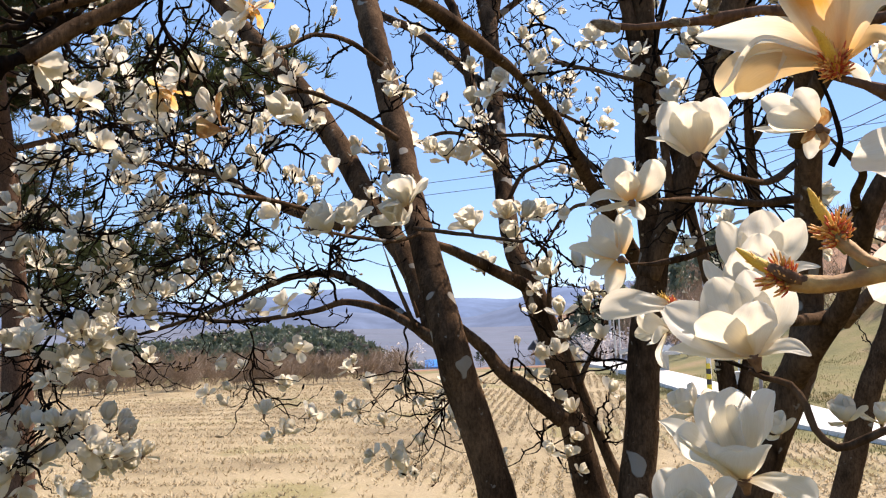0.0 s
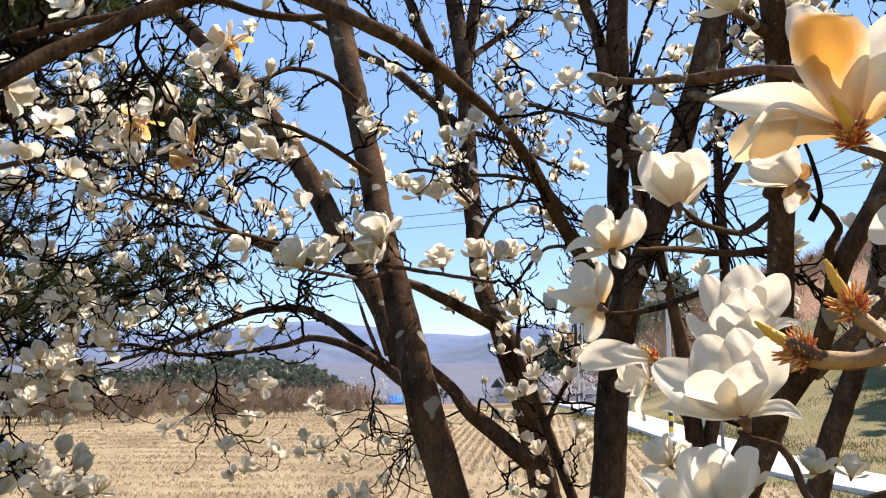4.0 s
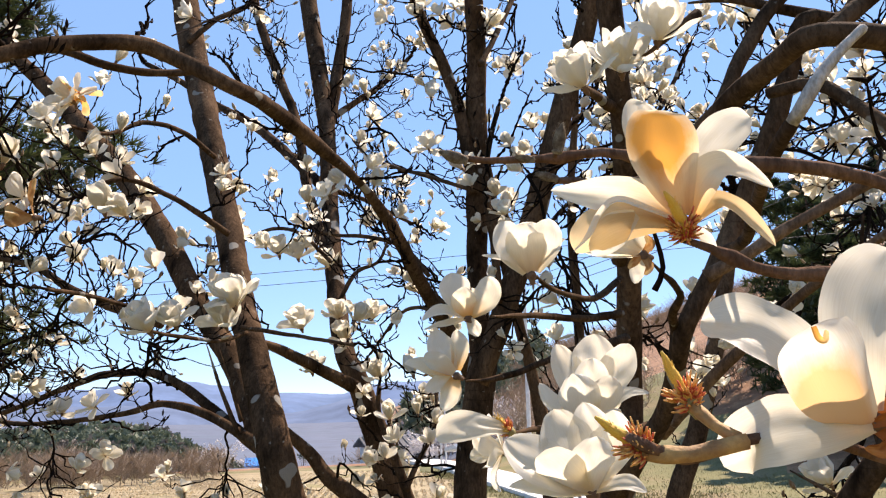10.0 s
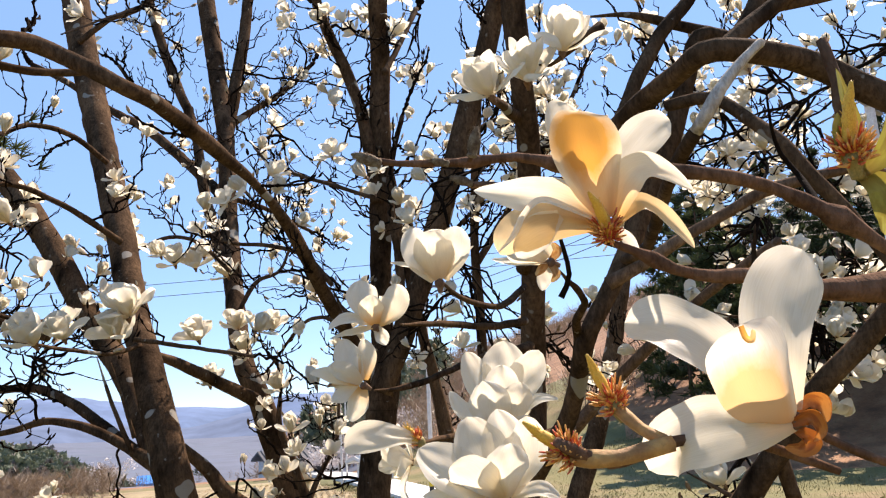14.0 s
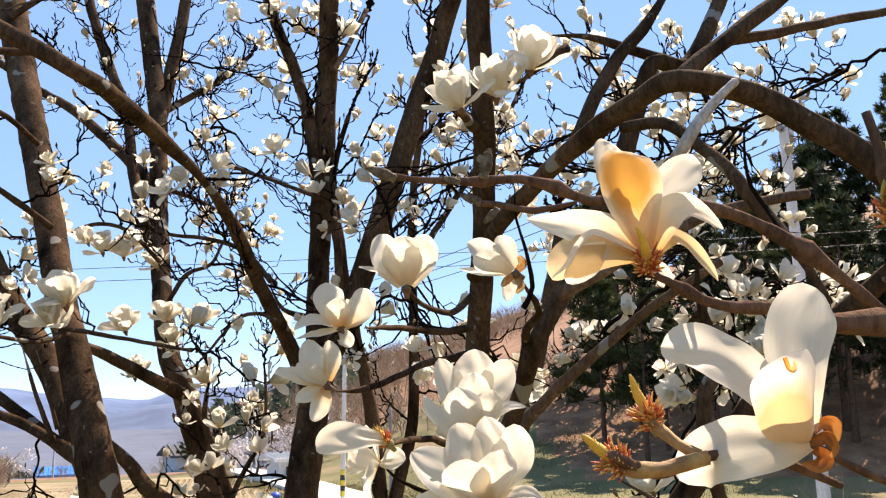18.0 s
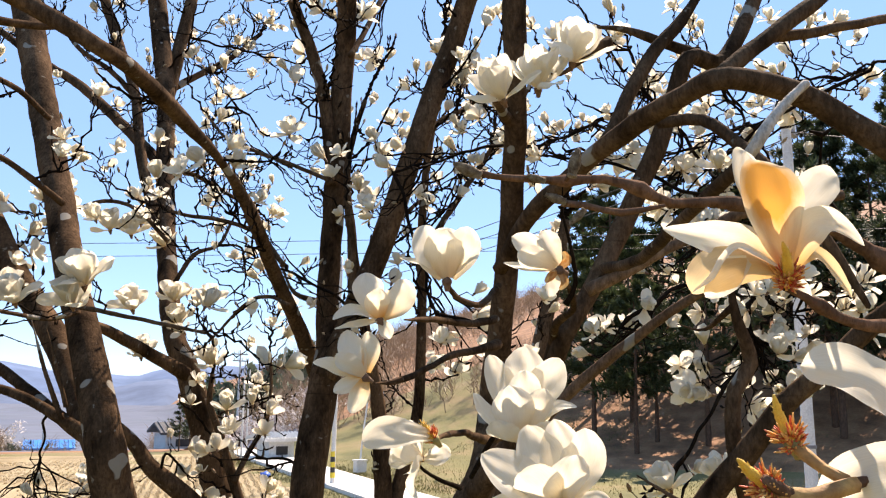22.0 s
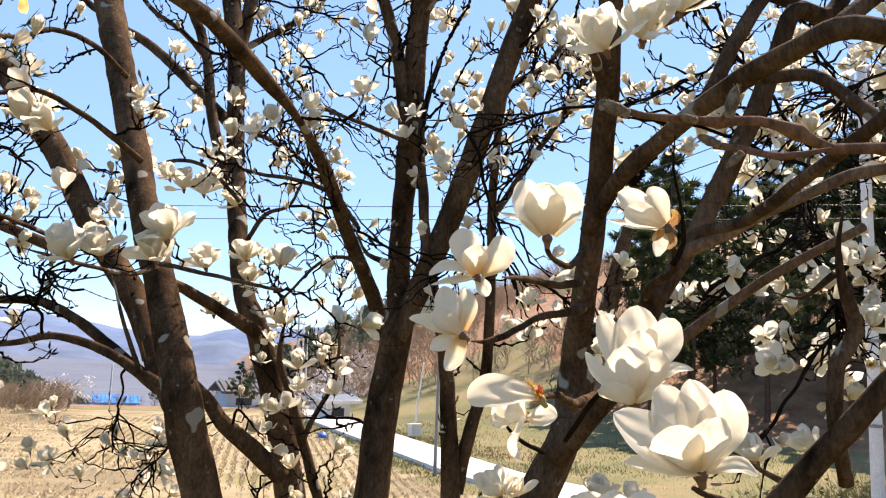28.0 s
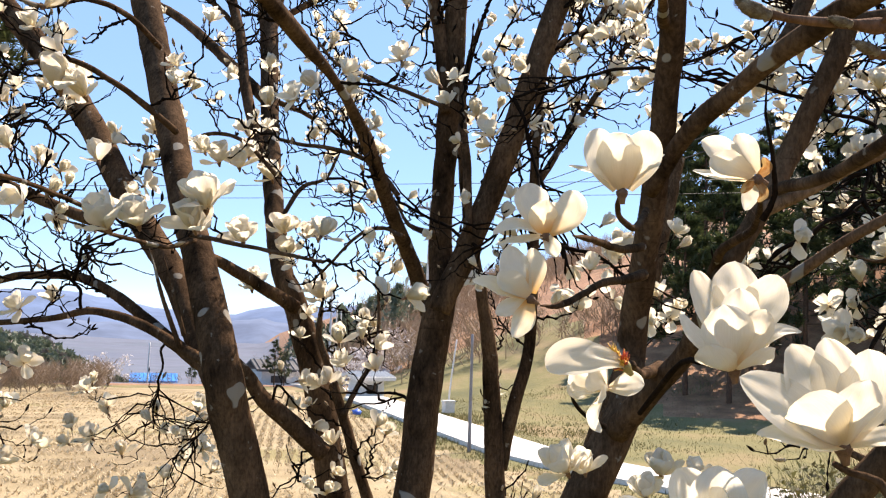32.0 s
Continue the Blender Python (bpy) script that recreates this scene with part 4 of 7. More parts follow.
def cone_mesh(red=True):
    """Stamens round the foot of a tall pistil."""
    rng = random.Random(5)
    s, idx = Soup(), []
    v, f = tube(spline([(0, 0, -0.02, 0.05), (0, 0, 0.12, 0.06), (0.01, 0, 0.26, 0.045), (0.02, 0, 0.36, 0.012)], 0.04), 8, 0.35, 2.0)
    s.add(v, f)
    idx += [1] * len(f)
    for i in range(46):
        a, h = i * 2.39996, rng.uniform(0.0, 0.14)
        d = Vector((math.cos(a), math.sin(a), 0))
        p0 = d * 0.045 + Vector((0, 0, h))
        p1 = d * rng.uniform(0.11, 0.17) + Vector((0, 0, h + rng.uniform(0.03, 0.13)))
        mid = (p0 + p1) / 2 + Vector((0, 0, -0.012))
        v, f = tube(np.array([(*p0, 0.010), (*mid, 0.012), (*p1, 0.006)]), 4)
        s.add(v, f)
        idx += [0 if rng.random() < 0.72 else 1] * len(f)
    for i in range(26):
        a, h = i * 2.39996, 0.16 + 0.18 * i / 26
        d = Vector((math.cos(a), math.sin(a), 0))
        p0, p1 = d * 0.035 + Vector((0, 0, h)), d * 0.085 + Vector((0, 0, h + 0.09))
        v, f = tube(np.array([(*p0, 0.008), (*p1, 0.003)]), 4)
        s.add(v, f)
        idx += [1] * len(f)
    return mesh_from("stamens", s.v, s.f, [STAMEN_RED, STAMEN_YELLOW], None, True, idx)


def spent_cone_mesh():
    """An aged flower's core: a slim yellow pistil over a loose tuft of stamens, red at the foot and orange at the tips."""
    rng = random.Random(8)
    s, idx = Soup(), []
    v, f = tube(spline([(0, 0, -0.05, 0.055), (0, 0, 0.08, 0.060), (0.01, 0, 0.22, 0.050), (0.035, 0, 0.40, 0.042), (0.075, 0, 0.55, 0.012)], 0.03), 9, 0.3, 2.0)
    s.add(v, f)
    idx += [2] * len(f)
    for i in range(130):
        a, h = i * 2.39996 + rng.uniform(-0.3, 0.3), rng.uniform(-0.03, 0.12)
        d = Vector((math.cos(a), math.sin(a), 0))
        lift = rng.uniform(-0.03, 0.10) + 0.4 * max(0.0, h)
        p0 = d * 0.045 + Vector((0, 0, h))
        p2 = d * rng.uniform(0.10, 0.20) + Vector((rng.gauss(0, 0.015), rng.gauss(0, 0.015), h + lift))
        p1 = p0.lerp(p2, 0.5) + Vector((0, 0, -0.015))
        v, f = tube(np.array([(*p0, 0.009), (*p1, 0.011)]), 4, cap=False)
        s.add(v, f)
        idx += [0] * len(f)
        v, f = tube(np.array([(*p1, 0.011), (*p1.lerp(p2, 0.7), 0.010), (*p2, 0.006)]), 4)
        s.add(v, f)
        idx += [0 if rng.random() < 0.3 else 1] * len(f)
    for i in range(26):
        a, u = i * 2.39996, 0.12 + 0.26 * i / 26
        d = Vector((math.cos(a), math.sin(a), 0))
        c = Vector((0.07 * (u / 0.5) ** 2, 0, u))
        v, f = tube(np.array([(*(c + d * 0.02), 0.009), (*(c + d * 0.055 + Vector((0, 0, 0.07))), 0.003)]), 4)
        s.add(v, f)
        idx += [2] * len(f)
    return mesh_from("stamens", s.v, s.f, [STAMEN_RED, STAMEN_ORANGE, STAMEN_YELLOW], None, True, idx)


CONE, SPENT_CONE = cone_mesh(), spent_cone_mesh()


def receptacle_mesh(mat):
    v, f = tube(spline([(0, 0, -0.16, 0.040), (0, 0, -0.08, 0.055), (0, 0, -0.03, 0.078), (0, 0, 0.02, 0.085), (0, 0, 0.06, 0.05)], 0.05), 9, 0.12, 1.0)
    return mesh_from("receptacle", v, f, mat)


RECEPTACLE, RECEPTACLE_GREEN = receptacle_mesh(SCALE_BROWN), receptacle_mesh(STALK_GREEN)


def axis_pose(at, axis, size, spin=0.0):
    q = Vector(axis).normalized().to_track_quat("Z", "Y").to_matrix().to_4x4()
    return Matrix.Translation(at) @ q @ Matrix.Rotation(spin, 4, "Z") @ Matrix.Scale(size, 4)


COUNT = [0]


def flower(tree, kind, at, axis, size, spin=0.0, mat=None, stamens=False, skip=(), label=""):
    """A large flower: receptacle with each petal, and the stamens where they show."""
    COUNT[0] += 1
    rng = random.Random(COUNT[0])
    mat = mat or PETAL
    foot = part("flower", RECEPTACLE_GREEN if mat is PETAL_SPENT else RECEPTACLE, tree, axis_pose(at, axis, size, spin), label)
    k0 = 0
    for k, (n, *_r) in enumerate(WHORLS[kind]):
        for i in range(n):
            if k0 not in skip:
                turn = 2 * math.pi * (i / n + 0.17 * k) + rng.uniform(-0.2, 0.2)
                part("petal", petal_mesh(kind, k, (i + COUNT[0]) % 4, mat), foot, Matrix.Rotation(turn, 4, "Z") @ Matrix.Rotation(rng.uniform(-0.10, 0.10), 4, "Y"))
            k0 += 1
    if stamens:
        part("stamen_cone", CONE, foot, None, "red and yellow stamens")
    return foot


def spent_core(tree, at, axis, size, spin=0.0):
    """Stamens and pistil left on the stalk after the petals have dropped."""
    foot = part("flower", RECEPTACLE_GREEN, tree, axis_pose(at, axis, size, spin), "bare red and yellow stamens on a pale stalk")
    part("stamen_cone", SPENT_CONE, foot, None, "dry red stamens and a yellow pistil")


def set_flower(tree, at, axis, up, size, petals, stamens, label, foot_mesh=None, wave=0.35):
    """A flower whose petals are set one by one: turn from up, length, width, angle at foot and tip, cup, material, twist."""
    z = Vector(axis).normalized()
    x = Vector(up)
    x = (x - z * x.dot(z)).normalized()
    y = z.cross(x)
    m = Matrix.Translation(at) @ Matrix((x, y, z)).transposed().to_4x4() @ Matrix.Scale(size, 4)
    foot = part("flower", foot_mesh or RECEPTACLE_GREEN, tree, m, label)
    for k, (turn, ln, wd, a0, a1, cup, mat, *twist) in enumerate(petals):
        v, f, uv = petal_data(ln, wd, a0, a1, cup, wave, 14, 20, k * 1.7 + size)
        part("petal", mesh_from("petal", v, f, mat, uv), foot, Matrix.Rotation(radians(turn), 4, "Z") @ Matrix.Rotation(radians(sum(twist)), 4, Vector((math.sin(radians((a0 + a1) / 2)), 0, math.cos(radians((a0 + a1) / 2))))))
    if stamens:
        part("stamen_cone", SPENT_CONE if stamens == 2 else CONE, foot, None, "red and yellow stamens")
    return foot


HERO_TALL = [(10, 1.06, 0.28, 12, 6, 0.45, PETAL), (62, 1.0, 0.27, 24, 34, 0.4, PETAL), (-58, 1.0, 0.27, 24, 38, 0.4, PETAL), (25, 0.84, 0.24, 6, -4, 0.5, PETAL), (150, 0.80, 0.27, 20, -2, 0.55, PETAL), (-140, 0.78, 0.27, 24, -2, 0.55, PETAL),
             (100, 0.94, 0.20, 62, 22, 0.35, PETAL), (-98, 0.80, 0.18, 62, 98, 0.35, PETAL), (128, 0.72, 0.32, 56, 40, 0.4, PETAL), (-170, 0.66, 0.32, 54, 44, 0.4, PETAL), (-112, 0.68, 0.28, 50, 32, 0.4, PETAL)]
HERO_WIDE = [(88, 1.10, 0.34, 62, 60, 0.3, PETAL, 25), (16, 1.06, 0.27, 10, 4, 0.45, PETAL), (-48, 1.06, 0.30, 26, 26, 0.4, PETAL), (-96, 0.80, 0.24, 72, 112, 0.3, PETAL),
             (124, 0.90, 0.36, 52, 40, 0.4, PETAL), (186, 0.74, 0.30, 42, 20, 0.45, PETAL), (60, 1.0, 0.30, 34, 26, 0.4, PETAL), (-140, 0.78, 0.30, 48, 26, 0.45, PETAL), (-20, 0.9, 0.26, 8, -4, 0.5, PETAL)]


def spine_petal(name, points, face, cup, mat, wave, seed, parent, nu=14):
    """A petal along a curved midrib: points are x, y, z and half width in centimetres in the flower's frame; face is the way its inner side looks."""
    rows = np.array(points, float) / 100
    c = np.vstack([2 * rows[0] - rows[1], rows, 2 * rows[-1] - rows[-2]])
    fine = []
    for i in range(1, len(c) - 2):
        p, q, r, t = c[i - 1:i + 3]
        for u in np.linspace(0, 1, 8, endpoint=False):
            fine.append(0.5 * (2 * q + (r - p) * u + (2 * p - 5 * q + 4 * r - t) * u ** 2 + (3 * q - p - 3 * r + t) * u ** 3))
    fine = np.array(fine + [rows[-1]])
    n = len(fine)
    v_, f_, uv = [], [], []
    tan = np.gradient(fine[:, :3], axis=0)
    run = np.linspace(0, 1, n)
    for j in range(n):
        t = tan[j] / (np.linalg.norm(tan[j]) + 1e-9)
        w = np.cross(np.array(face, float), t)
        w /= np.linalg.norm(w) + 1e-9
        up = np.cross(t, w)
        half = max(0.0002, fine[j, 3]) * (math.sqrt(max(0.0, 1 - ((run[j] - 0.9) / 0.1) ** 2)) if run[j] > 0.9 else 1.0)
        for i in range(nu + 1):
            u = 2 * i / nu - 1
            frill = wave * half * (noise.noise((u * 1.6 + seed, run[j] * 2.4, seed)) + 0.4 * u * u * noise.noise((u * 3 + seed, run[j] * 6.5, seed + 4)))
            v_.append(tuple(fine[j, :3] + w * u * half + up * (cup * half * u * u + frill)))
            uv.append((i / nu, run[j]))
    k = nu + 1
    for j in range(n - 1):
        for i in range(nu):
            f_.append((j * k + i, j * k + i + 1, (j + 1) * k + i + 1, (j + 1) * k + i))
    return part(name, mesh_from(name, v_, f_, mat, uv), parent)


def spine_flower(tree, at, right, up, petals, label, core=None, foot_mesh=None, foot_size=0.045, foot_axis=(0, 0, 1)):
    """A flower whose petals each have their own midrib; its frame is given by two directions."""
    x, y = Vector(right).normalized(), Vector(up)
    y = (y - x * y.dot(x)).normalized()
    m = Matrix.Translation(at) @ Matrix((x, y, x.cross(y))).transposed().to_4x4()
    foot = part("flower", foot_mesh or RECEPTACLE_GREEN, tree, m @ axis_pose((0, 0, 0), foot_axis, foot_size), label)
    back = axis_pose((0, 0, 0), foot_axis, foot_size).inverted()
    for k, (points, face, cup, mat, *more) in enumerate(petals):
        ob = spine_petal("petal", points, face, cup, mat, more[0] if more else 0.22, k * 2.3 + points[1][0], foot)
        ob.matrix_local = back
    if core:
        part("stamen_cone", SPENT_CONE, foot, back @ axis_pose(core[0], core[1], core[2]), "red stamens round a yellow pistil")
    return foot


def bud(tree, at, axis, size):
    return part("flower_bud", FURRY_BUD, tree, axis_pose(at, axis, size))


# ---------------------------------------------------------------- magnolia trees: growth
class Tree:
    def __init__(self, name, label, seed):
        self.ob = thing(name, label, "tree", "magnolia trees")
        self.rng, self.nodes, self.soup, self.tips, self.count, self.grow = random.Random(seed), [], Soup(), [], 0, 1.0


def limb(tree, name, pts, sprays=0, fp=0.5, ln=0.35, bark=None):
    """A trunk, limb or branch through its points of x, y, z, radius, with leafless sprays of twigs on it."""
    tree.count += 1
    if name == "trunk":
        x, y, z, r = pts[0]
        pts = [(x + 0.03, y + 0.02, -0.25, r * 1.35), (x + 0.01, y, z * 0.45, r * 1.12)] + pts
    big = max(p[3] for p in pts)
    rows = wander(spline(pts, 0.022 if big > 0.012 else 0.016), min(0.004, big * 0.25), tree.count + tree.rng.random())
    if name == "branch" and not sprays and bark is not PALE_BARK:
        rows[-8:, 3] *= np.linspace(1.0, 0.35, len(rows[-8:]))
    if bark is NEAR_BARK:
        # swollen nodes and leaf scars on the spur
        for k in range(len(rows)):
            rows[k, 3] *= 0.85 + 1.0 * max(0.0, noise.noise((k * 0.55, tree.count * 3.7, 1.0)))
    v, f = tube(rows, 14 if big > 0.03 else 9 if big > 0.008 else 6, 0.26 if bark and big < 0.012 else 0.045 if big > 0.03 else 0.09 if big > 0.006 else 0.2, tree.count)
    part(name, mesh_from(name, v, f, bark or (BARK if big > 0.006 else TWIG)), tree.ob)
    tree.nodes.extend([tuple(r) for r in rows[::3]])
    n = len(rows)
    sprays = int(sprays * 0.85 + 0.5)
    for i in range(sprays):
        k = int(n * (0.22 + 0.76 * (i + tree.rng.random() * 0.8) / max(1, sprays)))
        k = min(n - 2, k)
        along = Vector(rows[k + 1, :3] - rows[k, :3]).normalized()
        side = Vector((tree.rng.uniform(-1, 1), tree.rng.uniform(-1, 1), tree.rng.uniform(-0.5, 1.0)))
        d = (along * 0.5 + side).normalized()
        bloom = 1.7 if tree.rng.random() < 0.42 else 0.12
        twig(tree, Vector(rows[k, :3]), d, ln * tree.rng.uniform(0.6, 1.25), max(0.003, min(0.006, rows[k, 3] * 0.5)), fp * bloom, 0)
    if sprays:
        end = Vector(rows[-1, :3])
        twig(tree, end, (end - Vector(rows[-4, :3])).normalized(), ln, max(0.003, rows[-1, 3] * 0.9), fp, 0)


def twig(tree, p, d, length, r, fp, level):
    """A spur twig: short straight joints that kink from side to side at swollen nodes, turned up at the end, forked."""
    rng = tree.rng
    n = max(2, int(length / 0.032))
    rows = [(*p, r)]
    forks = []
    side = d.cross(Vector((rng.gauss(0, 1), rng.gauss(0, 1), rng.gauss(0, 1)))).normalized()
    turn = 1 if rng.random() < 0.5 else -1
    for i in range(n):
        d = (d + Vector((rng.gauss(0, 0.13), rng.gauss(0, 0.13), rng.gauss(0.03, 0.13) + (0.32 if i >= n - 2 else 0)))).normalized()
        turn = -turn
        kink = (d + side * turn * rng.uniform(0.15, 0.75)).normalized()
        q = p + kink * 0.032 * rng.uniform(0.6, 1.35)
        rr = r * (1 - 0.5 * (i + 1) / n)
        rows += [(*p.lerp(q, 0.35), rr * 0.85), (*p.lerp(q, 0.8), rr * 0.85), (*q, rr * rng.uniform(1.15, 1.6))]
        p = q
        if level < 2 and rng.random() < 0.36 and i < n - 1:
            forks.append((Vector(p), (d * 0.6 - side * turn * rng.uniform(0.6, 1.1) + Vector((rng.gauss(0, 0.35), rng.gauss(0, 0.35), rng.uniform(-0.2, 0.5)))).normalized(), length * rng.uniform(0.28, 0.55), rr * 0.9))
    v, f = tube(np.array(rows), 5 if r > 0.0045 else 4, 0.0)
    tree.soup.add(v, f)
    tree.tips.append((Vector(p), (d + Vector((0, 0, 0.5))).normalized(), fp, tree.grow))
    for q, e, l2, r2 in forks:
        twig(tree, q, e, l2, max(0.0024, r2), fp, level + 1)


def clump(tree, centre, radii, n, fp, ln=0.22, r=0.0065, grow=1.0):
    """A spray of many twigs filling a rounded space, tied to the nearest limb."""
    rng, tree.grow = tree.rng, grow
    c = Vector(centre)
    near = min(tree.nodes, key=lambda q: (Vector(q[:3]) - c).length)
    a = Vector(near[:3])
    stem = [(*a, r)]
    if (a - c).length > 0.06:
        mid = (a + c) / 2 + Vector((rng.uniform(-0.05, 0.05), rng.uniform(-0.05, 0.05), rng.uniform(-0.02, 0.06)))
        rows = wander(spline([(*a, r), (*mid, r * 0.85), (*c, r * 0.7)], 0.02), 0.02, rng.random() * 9)
        v, f = tube(rows, 6, 0.2, 4.0)
        tree.soup.add(v, f)
        stem = rows
        tree.nodes.extend([tuple(q) for q in rows[len(rows) // 3::3]])
    for i in range(n):
        q = Vector((rng.uniform(-1, 1), rng.uniform(-1, 1), rng.uniform(-1, 1)))
        if q.length > 1:
            q.normalize()
        q = q * 1.1
        q = c + Vector((q.x * radii[0], q.y * radii[1], q.z * radii[2]))
        s = Vector(stem[min(len(stem) - 1, int(len(stem) * rng.uniform(0.5, 1.0)))][:3])
        rows, p = [(*s, r * 0.6)], s.copy()
        for k in range(40):
            if (q - p).length < 0.04:
                break
            d = ((q - p).normalized() + Vector((rng.gauss(0, 0.26), rng.gauss(0, 0.26), rng.gauss(0, 0.26)))).normalized()
            p = p + d * 0.042 * rng.uniform(0.7, 1.2)
            rows.append((*p, r * (0.58 - 0.2 * min(1, k / 8)) * rng.choice((0.8, 0.9, 1.0, 1.35))))
        if len(rows) > 2:
            v, f = tube(np.array(rows), 5)
            tree.soup.add(v, f)
        q = p
        twig(tree, q, (q - s).normalized(), ln * rng.uniform(0.6, 1.2), r * 0.42, fp, 1)
    tree.grow = 1.0


def finish(tree, size=(0.048, 0.082)):
    """Twigs as one mesh; flowers and buds at their tips."""
    rng = tree.rng
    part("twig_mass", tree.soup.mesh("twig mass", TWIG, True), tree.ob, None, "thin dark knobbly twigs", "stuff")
    rng.shuffle(tree.tips)
    made = 0
    rest = []
    for p, d, fp, grow in tree.tips:
        if rng.random() < fp * 0.40:
            m = axis_pose(p + d * 0.008, d + Vector((rng.gauss(0, 0.25), rng.gauss(0, 0.25), rng.gauss(0, 0.2))), rng.uniform(*size) * grow, rng.uniform(0, 6.28))
            made += 1
            if made <= 300:
                part("flower", rng.choice(SMALL), tree.ob, m)
            else:
                rest.append((rng.choice(SMALL), m))
        else:
            part_mesh = BUD if rng.random() < 0.3 else LEAF_BUD
            rest.append((part_mesh, axis_pose(p, d, rng.uniform(0.014, 0.026))))
    if rest:
        v_, f_, uv, idx = [], [], [], []
        mats = [PETAL, SCALE_BROWN, BUD_FUR, TWIG]
        for me, m in rest:
            o = len(v_)
            v_.extend([tuple(m @ v.co) for v in me.vertices])
            lay = me.uv_layers.active
            u = [(0.5, 0.5)] * len(me.vertices)
            if lay:
                for lp in me.loops:
                    u[lp.vertex_index] = tuple(lay.data[lp.index].uv)
            uv.extend(u)
            for pl in me.polygons:
                f_.append(tuple(i + o for i in pl.vertices))
                idx.append(mats.index(me.materials[pl.material_index]))
        part("bud_mass", mesh_from("bud mass", v_, f_, mats, uv, True, idx), tree.ob, None, "small buds at the twig ends", "stuff")


# ---------------------------------------------------------------- the magnolias
A = Tree("magnolia_tree", "magnolia with forked grey-brown trunk, white flowers, standing at the field's edge", 1)
B = Tree("magnolia_tree", "slender magnolia with bowed trunk and clusters of small white flowers", 2)
C = Tree("magnolia_tree", "magnolia with three-way forked trunk and a long arching limb", 3)
D = Tree("magnolia_tree", "leaning magnolia with knotted trunk, arched limbs and large white flowers", 4)
E = Tree("magnolia_tree", "thin double-stemmed magnolia with many small white flowers", 5)
N = Tree("magnolia_branch", "near magnolia branch with furry buds and a withering orange flower", 6)

limb(A, "trunk", [(0.214, 2.948, 0.494, 0.0775), (0.166, 2.914, 0.920, 0.0693), (0.126, 2.898, 1.122, 0.0601), (0.054, 2.878, 1.363, 0.0614), (0.013, 2.865, 1.531, 0.0579), (-0.060, 3.040, 1.850, 0.0514), (-0.104, 3.234, 2.027, 0.0522), (-0.170, 3.563, 2.389, 0.0561), (-0.245, 3.843, 2.753, 0.0589), (-0.331, 4.119, 3.167, 0.0638), (-0.430, 4.413, 3.674, 0.0693), (-0.505, 4.655, 4.151, 0.0681), (-0.634, 5.083, 5.136, 0.0695)], 0, 0.5, 0.35)
limb(A, "limb", [(0.026, 2.923, 1.435, 0.0419), (-0.037, 3.113, 1.583, 0.0448), (-0.130, 3.369, 1.822, 0.0489), (-0.286, 3.623, 2.077, 0.0493), (-0.469, 3.910, 2.428, 0.0537), (-0.669, 4.149, 2.745, 0.0545), (-0.936, 4.397, 3.083, 0.0505), (-1.149, 4.576, 3.347, 0.0435), (-1.391, 4.754, 3.610, 0.0356)], 10, 0.6, 0.35)
limb(A, "limb", [(0.050, 2.920, 1.472, 0.0233), (-0.067, 3.087, 1.540, 0.0233), (-0.210, 3.287, 1.656, 0.0205), (-0.332, 3.435, 1.747, 0.0184), (-0.460, 3.563, 1.800, 0.0167), (-0.676, 3.757, 1.804, 0.0150), (-0.911, 3.969, 1.740, 0.0131), (-1.231, 4.235, 1.648, 0.0110), (-1.613, 4.517, 1.570, 0.0088)], 9, 0.3, 0.35)
limb(A, "limb", [(0.041, 2.918, 1.491, 0.0176), (-0.092, 3.046, 1.564, 0.0172), (-0.245, 3.179, 1.644, 0.0162), (-0.380, 3.281, 1.673, 0.0129), (-0.520, 3.387, 1.646, 0.0108), (-0.693, 3.509, 1.625, 0.0098), (-0.956, 3.679, 1.618, 0.0088), (-1.240, 3.847, 1.662, 0.0078), (-1.571, 4.035, 1.651, 0.0058), (-1.891, 4.215, 1.587, 0.0046)], 10, 0.3, 0.35)
limb(A, "branch", [(-0.101, 3.012, 1.565, 0.0088), (-0.156, 3.001, 1.701, 0.0069), (-0.211, 2.988, 1.868, 0.0039)], 0, 0.5, 0.35)
limb(A, "branch", [(-0.092, 3.009, 1.604, 0.0079), (-0.133, 2.998, 1.741, 0.0059), (-0.168, 2.990, 1.848, 0.0040)], 0, 0.5, 0.35)
limb(A, "branch", [(-0.280, 2.876, 2.012, 0.0106), (-0.359, 2.734, 1.949, 0.0075), (-0.429, 2.597, 1.953, 0.0063), (-0.488, 2.459, 1.959, 0.0059), (-0.551, 2.279, 1.950, 0.0054)], 3, 0.5, 0.35)
limb(A, "branch", [(-0.078, 2.985, 1.902, 0.0084), (-0.159, 2.849, 1.865, 0.0062), (-0.257, 2.663, 1.861, 0.0057), (-0.338, 2.475, 1.862, 0.0045), (-0.402, 2.286, 1.860, 0.0034)], 0, 0.5, 0.35)
limb(A, "branch", [(-0.096, 2.984, 1.921, 0.0084), (0.027, 2.820, 1.884, 0.0071), (0.139, 2.655, 1.849, 0.0059), (0.238, 2.491, 1.816, 0.0048)], 2, 0.7, 0.35)
limb(A, "branch", [(-0.355, 2.983, 1.935, 0.0197), (-0.503, 3.055, 1.992, 0.0171), (-0.681, 3.138, 2.073, 0.0145), (-0.822, 3.205, 2.167, 0.0116), (-0.988, 3.275, 2.209, 0.0086), (-1.185, 3.356, 2.277, 0.0066)], 12, 0.5, 0.4)
